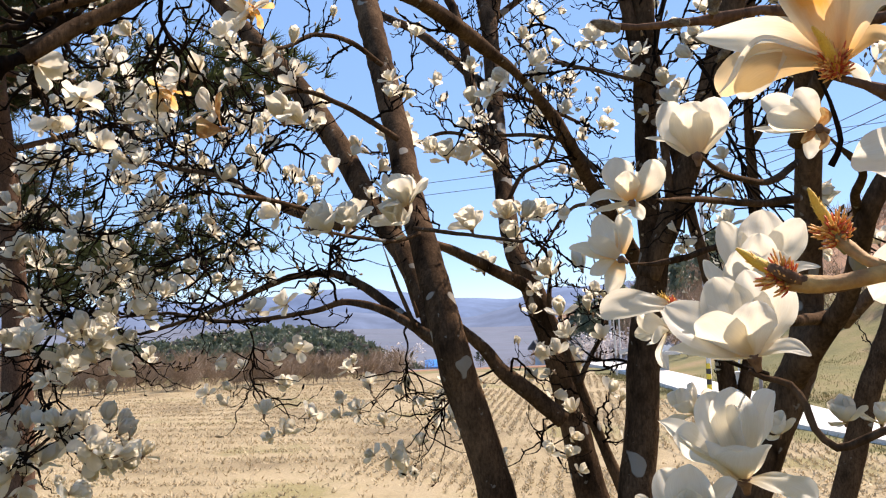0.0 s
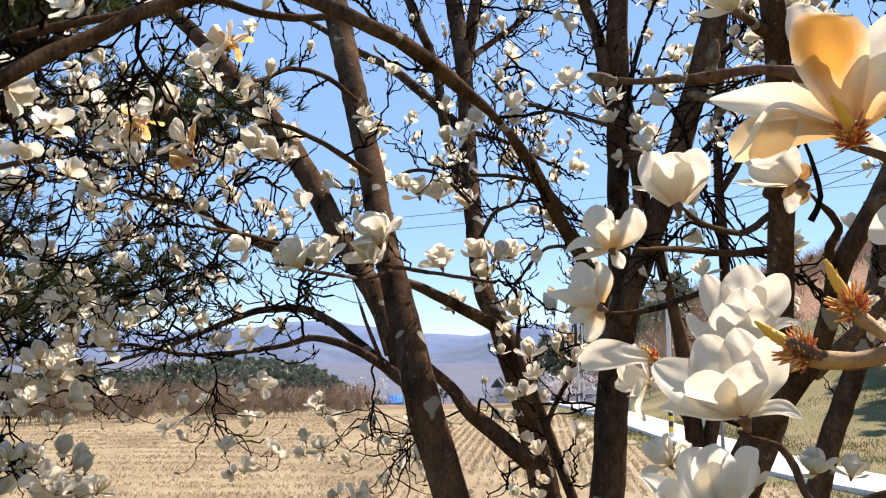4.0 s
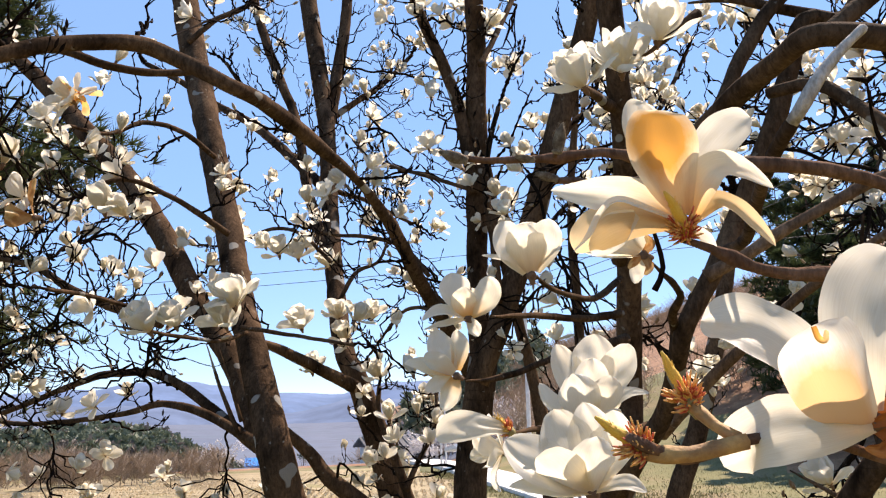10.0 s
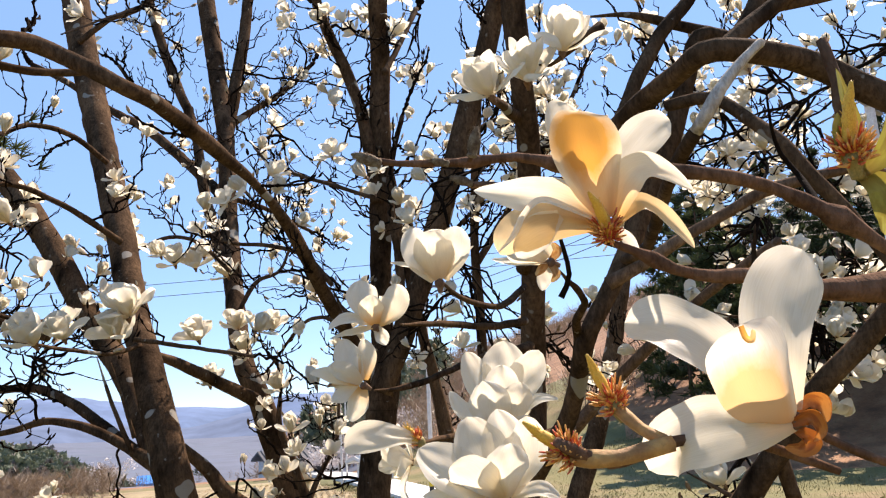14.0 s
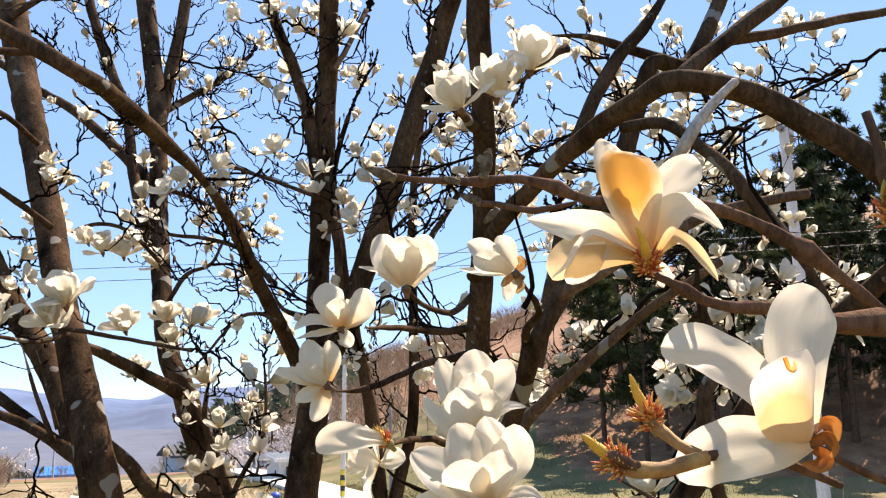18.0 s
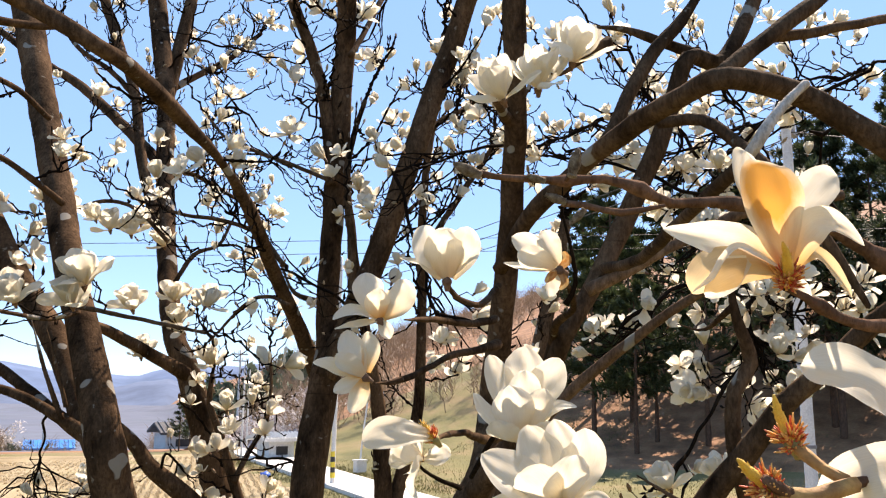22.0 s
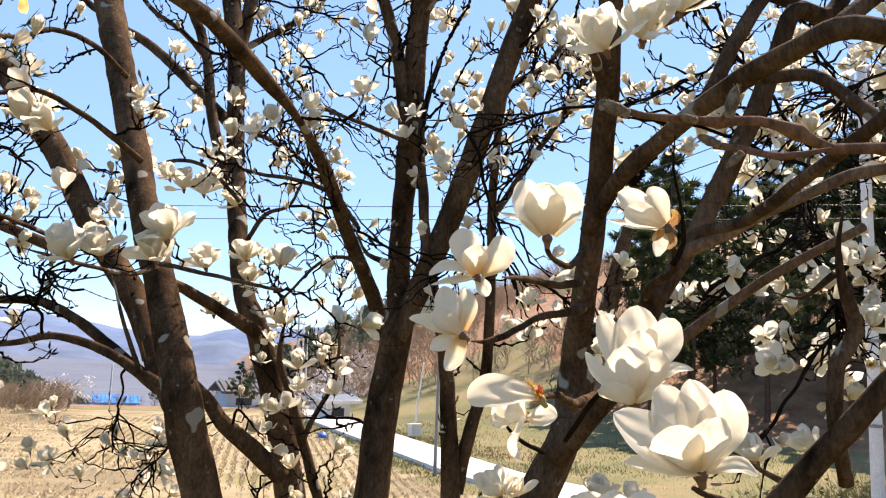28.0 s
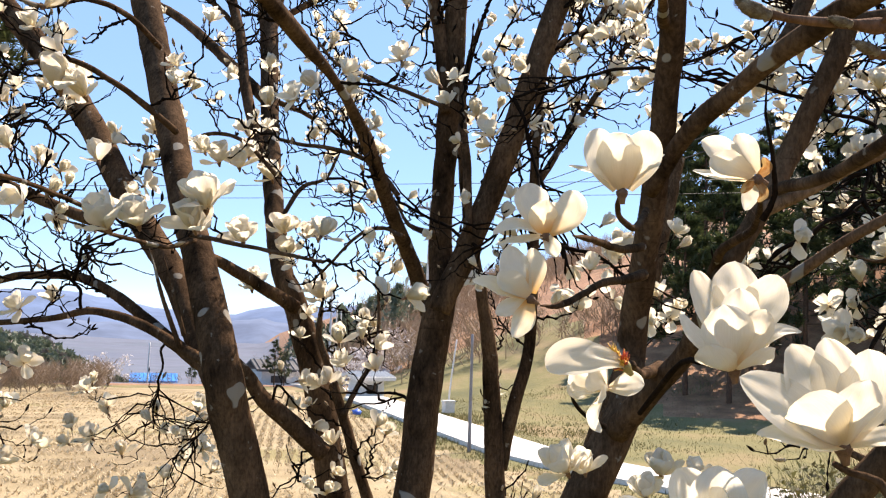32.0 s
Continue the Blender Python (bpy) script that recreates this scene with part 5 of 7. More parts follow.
limb(A, "branch", [(-0.152, 3.156, 2.280, 0.0120), (-0.287, 3.057, 2.357, 0.0106), (-0.418, 2.960, 2.407, 0.0093), (-0.494, 2.908, 2.410, 0.0081), (-0.579, 2.848, 2.364, 0.0070)], 5, 0.6, 0.35)
limb(A, "branch", [(-0.227, 3.524, 2.682, 0.0114), (-0.344, 3.395, 2.741, 0.0109), (-0.469, 3.274, 2.738, 0.0094), (-0.579, 3.161, 2.651, 0.0079), (-0.692, 3.027, 2.631, 0.0065)], 6, 0.6, 0.35)
limb(A, "branch", [(-0.396, 4.067, 3.426, 0.0147), (-0.273, 4.087, 3.562, 0.0137), (-0.119, 4.111, 3.663, 0.0125), (0.015, 4.132, 3.856, 0.0114)], 5, 0.7, 0.35)
limb(B, "trunk", [(0.775, 4.031, 0.125, 0.0896), (0.687, 4.054, 0.654, 0.0807), (0.637, 4.064, 0.895, 0.0735), (0.581, 4.076, 1.198, 0.0664), (0.504, 4.088, 1.500, 0.0628), (0.414, 4.099, 1.778, 0.0540), (0.360, 4.158, 1.918, 0.0497), (0.343, 4.402, 2.223, 0.0489), (0.340, 4.689, 2.637, 0.0482), (0.343, 4.901, 2.986, 0.0493), (0.347, 5.110, 3.366, 0.0520), (0.311, 5.365, 3.875, 0.0571), (0.255, 5.662, 4.540, 0.0591), (0.208, 5.929, 5.216, 0.0544)], 0, 0.5, 0.35)
limb(B, "limb", [(0.362, 5.271, 3.421, 0.0465), (0.424, 5.345, 3.757, 0.0423), (0.495, 5.435, 4.200, 0.0380), (0.535, 5.523, 4.666, 0.0353), (0.531, 5.625, 5.252, 0.0284)], 9, 0.7, 0.35)
limb(B, "limb", [(0.345, 4.514, 2.357, 0.0267), (0.269, 4.667, 2.632, 0.0308), (0.205, 4.832, 2.963, 0.0289), (0.162, 5.009, 3.358, 0.0286), (0.033, 5.196, 3.785, 0.0298), (-0.097, 5.394, 4.288, 0.0294), (-0.158, 5.563, 4.780, 0.0268)], 10, 0.65, 0.35)
limb(B, "limb", [(0.337, 5.009, 2.939, 0.0334), (0.137, 5.489, 3.293, 0.0329), (-0.117, 5.969, 3.668, 0.0316), (-0.405, 6.390, 3.962, 0.0273), (-0.729, 6.828, 4.318, 0.0245), (-1.029, 7.183, 4.589, 0.0209)], 7, 0.5, 0.35)
limb(B, "limb", [(0.495, 3.648, 1.150, 0.0390), (0.350, 3.638, 1.274, 0.0373), (0.243, 3.631, 1.363, 0.0325), (0.170, 3.623, 1.461, 0.0267), (0.060, 3.610, 1.560, 0.0220)], 0, 0.5, 0.35)
limb(B, "limb", [(0.370, 3.752, 1.729, 0.0309), (0.215, 3.658, 1.804, 0.0252), (0.070, 3.566, 1.871, 0.0221), (-0.053, 3.486, 1.916, 0.0149)], 0, 0.5, 0.35)
limb(B, "branch", [(0.758, 3.677, 0.790, 0.0281), (0.653, 3.684, 1.059, 0.0234), (0.585, 3.690, 1.270, 0.0223), (0.512, 3.695, 1.476, 0.0177), (0.463, 3.699, 1.615, 0.0130), (0.468, 3.701, 1.732, 0.0095)], 8, 0.6, 0.35)
limb(B, "branch", [(0.565, 3.636, 1.298, 0.0139), (0.626, 3.675, 1.410, 0.0106), (0.701, 3.715, 1.527, 0.0097), (0.728, 3.755, 1.673, 0.0074), (0.729, 3.794, 1.822, 0.0062)], 6, 0.6, 0.35)
limb(B, "branch", [(0.380, 5.364, 3.511, 0.0255), (0.493, 5.413, 3.612, 0.0223), (0.650, 5.477, 3.744, 0.0209), (0.815, 5.544, 3.902, 0.0175), (0.990, 5.616, 4.113, 0.0140)], 10, 0.8, 0.35)
limb(B, "branch", [(0.174, 5.076, 3.347, 0.0170), (0.028, 5.194, 3.525, 0.0156), (-0.142, 5.311, 3.670, 0.0141), (-0.284, 5.433, 3.900, 0.0126)], 5, 0.6, 0.35)
limb(B, "branch", [(0.366, 5.008, 2.946, 0.0168), (0.597, 5.141, 2.915, 0.0139), (0.748, 5.230, 2.868, 0.0124), (0.905, 5.319, 2.817, 0.0109)], 6, 0.7, 0.35)
limb(B, "branch", [(0.301, 3.872, 2.100, 0.0101), (0.391, 3.903, 2.257, 0.0103), (0.498, 3.927, 2.314, 0.0079), (0.555, 3.946, 2.425, 0.0066)], 4, 0.5, 0.35)
limb(B, "branch", [(0.282, 3.955, 2.319, 0.0104), (0.147, 4.026, 2.465, 0.0092), (0.021, 4.081, 2.502, 0.0093), (-0.106, 4.144, 2.460, 0.0080)], 5, 0.8, 0.35)
limb(C, "trunk", [(0.593, 2.900, 0.475, 0.0724), (0.626, 2.936, 0.926, 0.0640), (0.662, 2.953, 1.155, 0.0586), (0.691, 2.971, 1.430, 0.0570), (0.724, 2.985, 1.639, 0.0550), (0.752, 2.994, 1.795, 0.0527), (0.750, 3.031, 1.958, 0.0419), (0.747, 2.996, 2.222, 0.0388), (0.747, 2.956, 2.528, 0.0399), (0.747, 2.924, 2.772, 0.0379), (0.747, 2.902, 2.936, 0.0359), (0.711, 2.777, 3.240, 0.0340), (0.729, 2.839, 3.724, 0.0303)], 0, 0.5, 0.35)
limb(C, "limb", [(0.693, 2.850, 1.709, 0.0398), (0.788, 2.820, 1.952, 0.0403), (0.874, 2.790, 2.200, 0.0418), (0.953, 2.758, 2.460, 0.0403), (1.031, 2.725, 2.733, 0.0398), (1.092, 2.702, 2.923, 0.0381), (1.147, 2.578, 3.222, 0.0343), (1.221, 2.557, 3.487, 0.0287)], 6, 0.6, 0.35)
limb(C, "limb", [(0.774, 3.201, 1.717, 0.0341), (0.638, 3.023, 1.898, 0.0271), (0.491, 2.827, 2.071, 0.0233), (0.374, 2.644, 2.211, 0.0217), (0.256, 2.481, 2.304, 0.0125), (0.111, 2.299, 2.366, 0.0214), (0.004, 2.150, 2.398, 0.0211), (-0.106, 1.992, 2.402, 0.0192), (-0.268, 2.035, 2.494, 0.0204), (-0.346, 1.998, 2.497, 0.0193), (-0.455, 1.948, 2.467, 0.0187), (-0.557, 1.898, 2.419, 0.0181), (-0.640, 1.854, 2.363, 0.0175), (-0.715, 1.808, 2.292, 0.0175), (-0.786, 1.762, 2.238, 0.0176), (-0.856, 1.710, 2.167, 0.0180)], 6, 0.5, 0.35)
limb(C, "branch", [(-0.166, 2.183, 2.519, 0.0106), (-0.279, 2.135, 2.480, 0.0096), (-0.386, 2.085, 2.470, 0.0100), (-0.511, 2.018, 2.481, 0.0110), (-0.624, 1.958, 2.430, 0.0100), (-0.728, 1.897, 2.377, 0.0102), (-0.823, 1.837, 2.328, 0.0110), (-0.874, 1.800, 2.290, 0.0108)], 4, 0.5, 0.35)
limb(C, "branch", [(0.675, 2.831, 1.954, 0.0143), (0.581, 2.855, 1.987, 0.0114), (0.543, 2.872, 2.062, 0.0086)], 0, 0.5, 0.35)
limb(C, "branch", [(0.669, 2.797, 2.377, 0.0077), (0.572, 2.886, 2.436, 0.0069), (0.470, 2.976, 2.493, 0.0070), (0.364, 3.066, 2.559, 0.0061), (0.309, 3.126, 2.643, 0.0052)], 6, 0.5, 0.35)
limb(C, "branch", [(0.727, 2.945, 2.398, 0.0225), (0.708, 2.932, 2.561, 0.0246), (0.671, 2.918, 2.743, 0.0226), (0.619, 2.907, 2.881, 0.0215), (0.546, 2.894, 3.034, 0.0204), (0.493, 2.882, 3.191, 0.0183)], 7, 0.7, 0.35)
limb(C, "branch", [(0.722, 2.761, 2.824, 0.0109), (0.817, 2.864, 2.991, 0.0104), (0.923, 2.981, 3.201, 0.0110)], 4, 0.7, 0.35)
limb(C, "branch", [(0.968, 2.738, 2.483, 0.0110), (1.082, 2.803, 2.644, 0.0104), (1.239, 2.862, 2.754, 0.0098), (1.335, 2.907, 2.877, 0.0089)], 6, 0.7, 0.35)
limb(C, "branch", [(0.759, 2.779, 1.972, 0.0143), (0.756, 2.792, 2.168, 0.0155), (0.737, 2.804, 2.367, 0.0137), (0.751, 2.812, 2.513, 0.0109), (0.801, 2.822, 2.691, 0.0091)], 6, 0.6, 0.35)
limb(C, "branch", [(0.519, 2.772, 2.066, 0.0083), (0.453, 2.851, 2.175, 0.0085), (0.352, 2.930, 2.227, 0.0076), (0.249, 3.005, 2.249, 0.0068), (0.178, 3.056, 2.270, 0.0059)], 7, 0.6, 0.35)
limb(C, "branch", [(0.544, 2.782, 1.939, 0.0074), (0.497, 2.905, 1.976, 0.0067), (0.449, 3.032, 1.955, 0.0059), (0.385, 3.291, 1.847, 0.0053)], 5, 0.5, 0.35)
limb(C, "branch", [(-0.310, 2.612, 2.798, 0.0025), (-0.241, 2.899, 2.982, 0.0040), (-0.114, 3.279, 3.242, 0.0060)], 2, 0.5, 0.35)
limb(E, "trunk", [(1.185, 3.414, 0.315, 0.0507), (1.151, 3.397, 0.747, 0.0443), (1.133, 3.387, 1.005, 0.0411), (1.110, 3.376, 1.295, 0.0368), (1.080, 3.365, 1.583, 0.0302), (1.042, 3.357, 1.782, 0.0235), (0.988, 3.347, 2.026, 0.0213), (0.947, 3.340, 2.225, 0.0190), (0.912, 3.330, 2.471, 0.0157), (0.870, 3.319, 2.739, 0.0135)], 10, 0.6, 0.35)
limb(E, "limb", [(1.154, 3.400, 1.116, 0.0314), (1.200, 3.386, 1.356, 0.0283), (1.256, 3.374, 1.587, 0.0240), (1.261, 3.352, 1.976, 0.0207), (1.246, 3.332, 2.321, 0.0184), (1.255, 3.316, 2.602, 0.0162), (1.284, 3.300, 2.888, 0.0140), (1.314, 3.280, 3.227, 0.0106)], 14, 0.75, 0.35)
limb(E, "branch", [(1.265, 3.358, 2.257, 0.0151), (1.400, 3.419, 2.437, 0.0144), (1.534, 3.475, 2.614, 0.0136), (1.711, 3.544, 2.850, 0.0116), (1.899, 3.614, 3.116, 0.0107), (2.043, 3.671, 3.358, 0.0097)], 16, 0.85, 0.35)
limb(E, "branch", [(0.984, 3.373, 2.074, 0.0136), (1.113, 3.466, 2.261, 0.0118), (1.233, 3.545, 2.433, 0.0098), (1.418, 3.631, 2.600, 0.0089)], 6, 0.8, 0.35)
limb(D, "trunk", [(0.486, 1.819, 0.812, 0.0491), (0.602, 1.789, 1.182, 0.0463), (0.651, 1.780, 1.303, 0.0429), (0.702, 1.771, 1.415, 0.0404), (0.737, 1.765, 1.489, 0.0358), (0.774, 1.805, 1.611, 0.0315), (0.752, 1.728, 1.770, 0.0279), (0.728, 1.646, 1.930, 0.0254), (0.704, 1.576, 2.057, 0.0246), (0.669, 1.502, 2.183, 0.0237), (0.644, 1.451, 2.264, 0.0221), (0.623, 1.422, 2.379, 0.0243), (0.613, 1.397, 2.530, 0.0215), (0.596, 1.364, 2.724, 0.0187)], 0, 0.5, 0.35)
limb(D, "limb", [(0.800, 1.709, 1.561, 0.0164), (0.824, 1.658, 1.605, 0.0142), (0.847, 1.609, 1.646, 0.0131), (0.872, 1.541, 1.702, 0.0118), (0.901, 1.469, 1.751, 0.0106), (0.928, 1.389, 1.799, 0.0098), (0.950, 1.303, 1.841, 0.0090), (0.970, 1.181, 1.887, 0.0076)], 0, 0.5, 0.35, PALE_SUNLIT_BARK)
limb(D, "limb", [(0.676, 1.581, 1.905, 0.0157), (0.673, 1.456, 1.993, 0.0177), (0.690, 1.356, 2.039, 0.0172), (0.700, 1.258, 2.075, 0.0175), (0.708, 1.145, 2.100, 0.0180), (0.709, 1.040, 2.108, 0.0167), (0.702, 0.943, 2.098, 0.0161), (0.844, 0.943, 2.097, 0.0187), (0.910, 0.916, 2.057, 0.0193), (0.966, 0.891, 2.016, 0.0198), (1.009, 0.868, 1.970, 0.0203), (1.071, 0.830, 1.884, 0.0212), (1.081, 0.789, 1.764, 0.0214)], 0, 0.5, 0.35)
limb(D, "limb", [(0.702, 1.738, 1.446, 0.0273), (0.720, 1.664, 1.522, 0.0246), (0.741, 1.593, 1.587, 0.0206), (0.740, 1.513, 1.665, 0.0181), (0.723, 1.412, 1.759, 0.0174), (0.834, 1.396, 1.953, 0.0201), (0.868, 1.379, 2.040, 0.0198), (0.903, 1.364, 2.123, 0.0195), (0.938, 1.345, 2.222, 0.0179), (0.967, 1.326, 2.322, 0.0168), (1.057, 1.325, 2.332, 0.0172), (1.164, 1.346, 2.484, 0.0161), (1.286, 1.368, 2.682, 0.0151)], 0, 0.5, 0.35)
limb(D, "limb", [(0.754, 1.385, 1.845, 0.0138), (0.811, 1.355, 1.877, 0.0122), (0.880, 1.318, 1.919, 0.0114), (0.949, 1.281, 1.960, 0.0109), (1.009, 1.249, 1.991, 0.0109), (1.070, 1.222, 2.008, 0.0109), (1.188, 1.169, 2.030, 0.0096)], 0, 0.5, 0.35, PALE_SUNLIT_BARK)
limb(D, "branch", [(0.832, 1.260, 2.146, 0.0103), (0.867, 1.182, 2.133, 0.0114), (0.885, 1.123, 2.080, 0.0108), (0.895, 1.066, 2.020, 0.0108), (0.918, 1.034, 1.955, 0.0121), (0.968, 1.012, 1.884, 0.0125), (1.010, 0.988, 1.791, 0.0131)], 0, 0.5, 0.35)
limb(D, "limb", [(0.886, 1.376, 1.336, 0.0262), (0.919, 1.274, 1.466, 0.0227), (0.945, 1.190, 1.565, 0.0203), (0.966, 1.119, 1.642, 0.0181), (0.994, 1.050, 1.706, 0.0168), (1.011, 0.990, 1.759, 0.0164), (1.041, 0.884, 1.836, 0.0155)], 0, 0.5, 0.35)
limb(D, "limb", [(0.838, 1.107, 2.183, 0.0151), (0.937, 1.113, 2.263, 0.0146), (1.042, 1.118, 2.340, 0.0148), (1.156, 1.124, 2.425, 0.0146), (1.297, 1.129, 2.532, 0.0134)], 0, 0.5, 0.35)
limb(D, "branch", [(1.001, 1.147, 2.300, 0.0113), (1.085, 1.146, 2.323, 0.0105), (1.188, 1.143, 2.358, 0.0097), (1.313, 1.140, 2.399, 0.0092), (1.50, 1.136, 2.452, 0.0088), (1.75, 1.13, 2.52, 0.0080)], 0, 0.5, 0.35)
limb(D, "branch", [(0.739, 1.315, 2.094, 0.0124), (0.780, 1.317, 2.152, 0.0137), (0.823, 1.320, 2.232, 0.0140), (0.875, 1.323, 2.311, 0.0138), (0.966, 1.327, 2.414, 0.0125), (1.048, 1.329, 2.533, 0.0118)], 0, 0.5, 0.35)
limb(D, "branch", [(1.008, 1.345, 2.345, 0.0115), (0.946, 1.373, 2.368, 0.0104), (0.873, 1.407, 2.398, 0.0087), (0.799, 1.440, 2.402, 0.0064)], 0, 0.5, 0.35)
limb(D, "branch", [(1.007, 1.266, 1.454, 0.0131), (0.963, 1.245, 1.564, 0.0139), (0.955, 1.227, 1.662, 0.0149), (0.984, 1.217, 1.712, 0.0135), (0.942, 1.202, 1.788, 0.0114), (0.922, 1.191, 1.845, 0.0083), (0.924, 1.179, 1.913, 0.0049)], 0, 0.5, 0.35)
limb(D, "branch", [(1.062, 1.336, 1.827, 0.0077), (1.067, 1.423, 1.788, 0.0052), (1.051, 1.488, 1.803, 0.0036)], 0, 0.5, 0.35)
limb(D, "branch", [(0.720, 1.673, 1.759, 0.0118), (0.610, 1.568, 1.737, 0.0076), (0.533, 1.491, 1.725, 0.0066), (0.457, 1.406, 1.703, 0.0052), (0.341, 1.265, 1.672, 0.0050), (0.252, 1.149, 1.663, 0.0033)], 0, 0.5, 0.35)
limb(D, "branch", [(0.702, 1.648, 1.810, 0.0093), (0.561, 1.492, 1.783, 0.0067), (0.424, 1.324, 1.770, 0.0054), (0.290, 1.142, 1.750, 0.0034)], 0, 0.5, 0.35)
limb(D, "branch", [(0.695, 1.623, 1.877, 0.0081), (0.571, 1.459, 1.817, 0.0061), (0.443, 1.295, 1.805, 0.0044), (0.339, 1.117, 1.809, 0.0034)], 0, 0.5, 0.35)
limb(D, "branch", [(0.815, 1.757, 1.577, 0.0149), (0.595, 1.471, 1.571, 0.0091), (0.414, 1.214, 1.594, 0.0053), (0.258, 0.973, 1.597, 0.0038)], 0, 0.5, 0.35)
limb(D, "branch", [(0.738, 1.505, 1.690, 0.0120), (0.728, 1.470, 1.740, 0.0105), (0.675, 1.365, 1.777, 0.0078), (0.613, 1.216, 1.789, 0.0061), (0.483, 1.037, 1.808, 0.0040)], 0, 0.5, 0.35)
limb(D, "branch", [(0.485, 1.040, 1.771, 0.0048), (0.494, 1.028, 1.800, 0.0040), (0.475, 1.009, 1.847, 0.0036), (0.452, 0.993, 1.885, 0.0032), (0.443, 0.977, 1.924, 0.0021)], 0, 0.5, 0.35)
limb(D, "branch", [(0.427, 1.209, 1.531, 0.0040), (0.397, 1.072, 1.601, 0.0036), (0.396, 1.019, 1.603, 0.0031), (0.369, 0.880, 1.639, 0.0024)], 0, 0.5, 0.35)
limb(D, "branch", [(0.605, 1.615, 1.471, 0.0055), (0.513, 1.507, 1.498, 0.0040), (0.435, 1.403, 1.526, 0.0032), (0.374, 1.308, 1.555, 0.0026)], 0, 0.5, 0.35)
limb(D, "branch", [(0.657, 1.507, 2.201, 0.0123), (0.548, 1.348, 2.163, 0.0080), (0.475, 1.230, 2.133, 0.0054), (0.430, 1.152, 2.113, 0.0038)], 0, 0.5, 0.35)
limb(D, "branch", [(0.650, 1.153, 2.229, 0.0090), (0.595, 1.152, 2.185, 0.0066), (0.553, 1.151, 2.153, 0.0048), (0.533, 1.149, 2.151, 0.0039)], 0, 0.5, 0.35)
limb(D, "branch", [(1.123, 1.520, 1.414, 0.0080), (1.093, 1.550, 1.433, 0.0070), (1.063, 1.583, 1.458, 0.0059), (1.032, 1.615, 1.483, 0.0048)], 0, 0.5, 0.35)
limb(N, "branch", [(0.168, 0.361, 1.699, 0.0016), (0.184, 0.360, 1.694, 0.0025), (0.205, 0.359, 1.688, 0.0030), (0.224, 0.358, 1.684, 0.0034), (0.244, 0.357, 1.682, 0.0039), (0.273, 0.355, 1.675, 0.0047), (0.355, 0.355, 1.675, 0.0069), (0.460, 0.357, 1.649, 0.0101), (0.618, 0.362, 1.589, 0.0167)], 0, 0.5, 0.35, NEAR_BARK)
limb(N, "branch", [(0.119, 0.603, 1.810, 0.0021), (0.142, 0.600, 1.806, 0.0027), (0.172, 0.596, 1.807, 0.0033), (0.198, 0.593, 1.808, 0.0040), (0.229, 0.589, 1.812, 0.0042), (0.261, 0.585, 1.807, 0.0041), (0.289, 0.582, 1.798, 0.0045), (0.327, 0.578, 1.802, 0.0052), (0.403, 0.569, 1.798, 0.0060), (0.485, 0.562, 1.771, 0.0070), (0.599, 0.554, 1.702, 0.0082)], 0, 0.5, 0.35, NEAR_BARK)
limb(N, "branch", [(0.193, 0.592, 1.790, 0.0027), (0.208, 0.583, 1.788, 0.0037), (0.231, 0.569, 1.782, 0.0042), (0.258, 0.552, 1.787, 0.0042)], 0, 0.5, 0.35, NEAR_BARK)
limb(N, "branch", [(0.190, 0.580, 1.804, 0.0019), (0.192, 0.573, 1.812, 0.0017), (0.192, 0.569, 1.817, 0.0015)], 0, 0.5, 0.35, NEAR_BARK)
limb(N, "branch", [(0.125, 0.335, 1.614, 0.0016), (0.134, 0.335, 1.609, 0.0023), (0.144, 0.335, 1.606, 0.0026), (0.153, 0.334, 1.605, 0.0028), (0.173, 0.333, 1.610, 0.0033), (0.195, 0.332, 1.611, 0.0040), (0.218, 0.332, 1.607, 0.0050), (0.255, 0.332, 1.594, 0.0070)], 0, 0.5, 0.35, NEAR_BARK)
limb(N, "branch", [(0.164, 0.354, 1.625, 0.0016), (0.167, 0.347, 1.618, 0.0021), (0.172, 0.339, 1.612, 0.0025), (0.176, 0.333, 1.610, 0.0026)], 0, 0.5, 0.35, NEAR_BARK)
limb(D, "limb", [(0.800, 1.398, 1.893, 0.0103), (0.692, 1.150, 1.864, 0.0094), (0.536, 0.860, 1.859, 0.0080), (0.468, 0.720, 1.864, 0.0072), (0.456, 0.675, 1.875, 0.0069)], 0, 0.5, 0.35)
limb(D, "branch", [(0.456, 0.675, 1.875, 0.0065), (0.460, 0.660, 1.889, 0.0062), (0.475, 0.655, 1.913, 0.0058), (0.499, 0.652, 1.939, 0.0055), (0.520, 0.650, 1.958, 0.0053), (0.522, 0.650, 1.960, 0.0048)], 0, 0.5, 0.35, PALE_BARK)
limb(N, "branch", [(0.485, 0.562, 1.771, 0.0032), (0.513, 0.615, 1.819, 0.0030), (0.497, 0.615, 1.837, 0.0029), (0.483, 0.606, 1.858, 0.0027), (0.464, 0.585, 1.880, 0.0025)], 0, 0.5, 0.35)
limb(N, "branch", [(0.464, 0.585, 1.880, 0.0027), (0.453, 0.583, 1.880, 0.0026), (0.442, 0.580, 1.879, 0.0019)], 0, 0.5, 0.35)
limb(N, "branch", [(0.464, 0.585, 1.880, 0.0027), (0.469, 0.583, 1.883, 0.0026), (0.473, 0.580, 1.887, 0.0019)], 0, 0.5, 0.35)
limb(N, "branch", [(0.232, 0.330, 1.618, 0.0021), (0.240, 0.329, 1.612, 0.0030), (0.254, 0.328, 1.605, 0.0035), (0.279, 0.326, 1.595, 0.0047)], 0, 0.5, 0.35, NEAR_BARK)
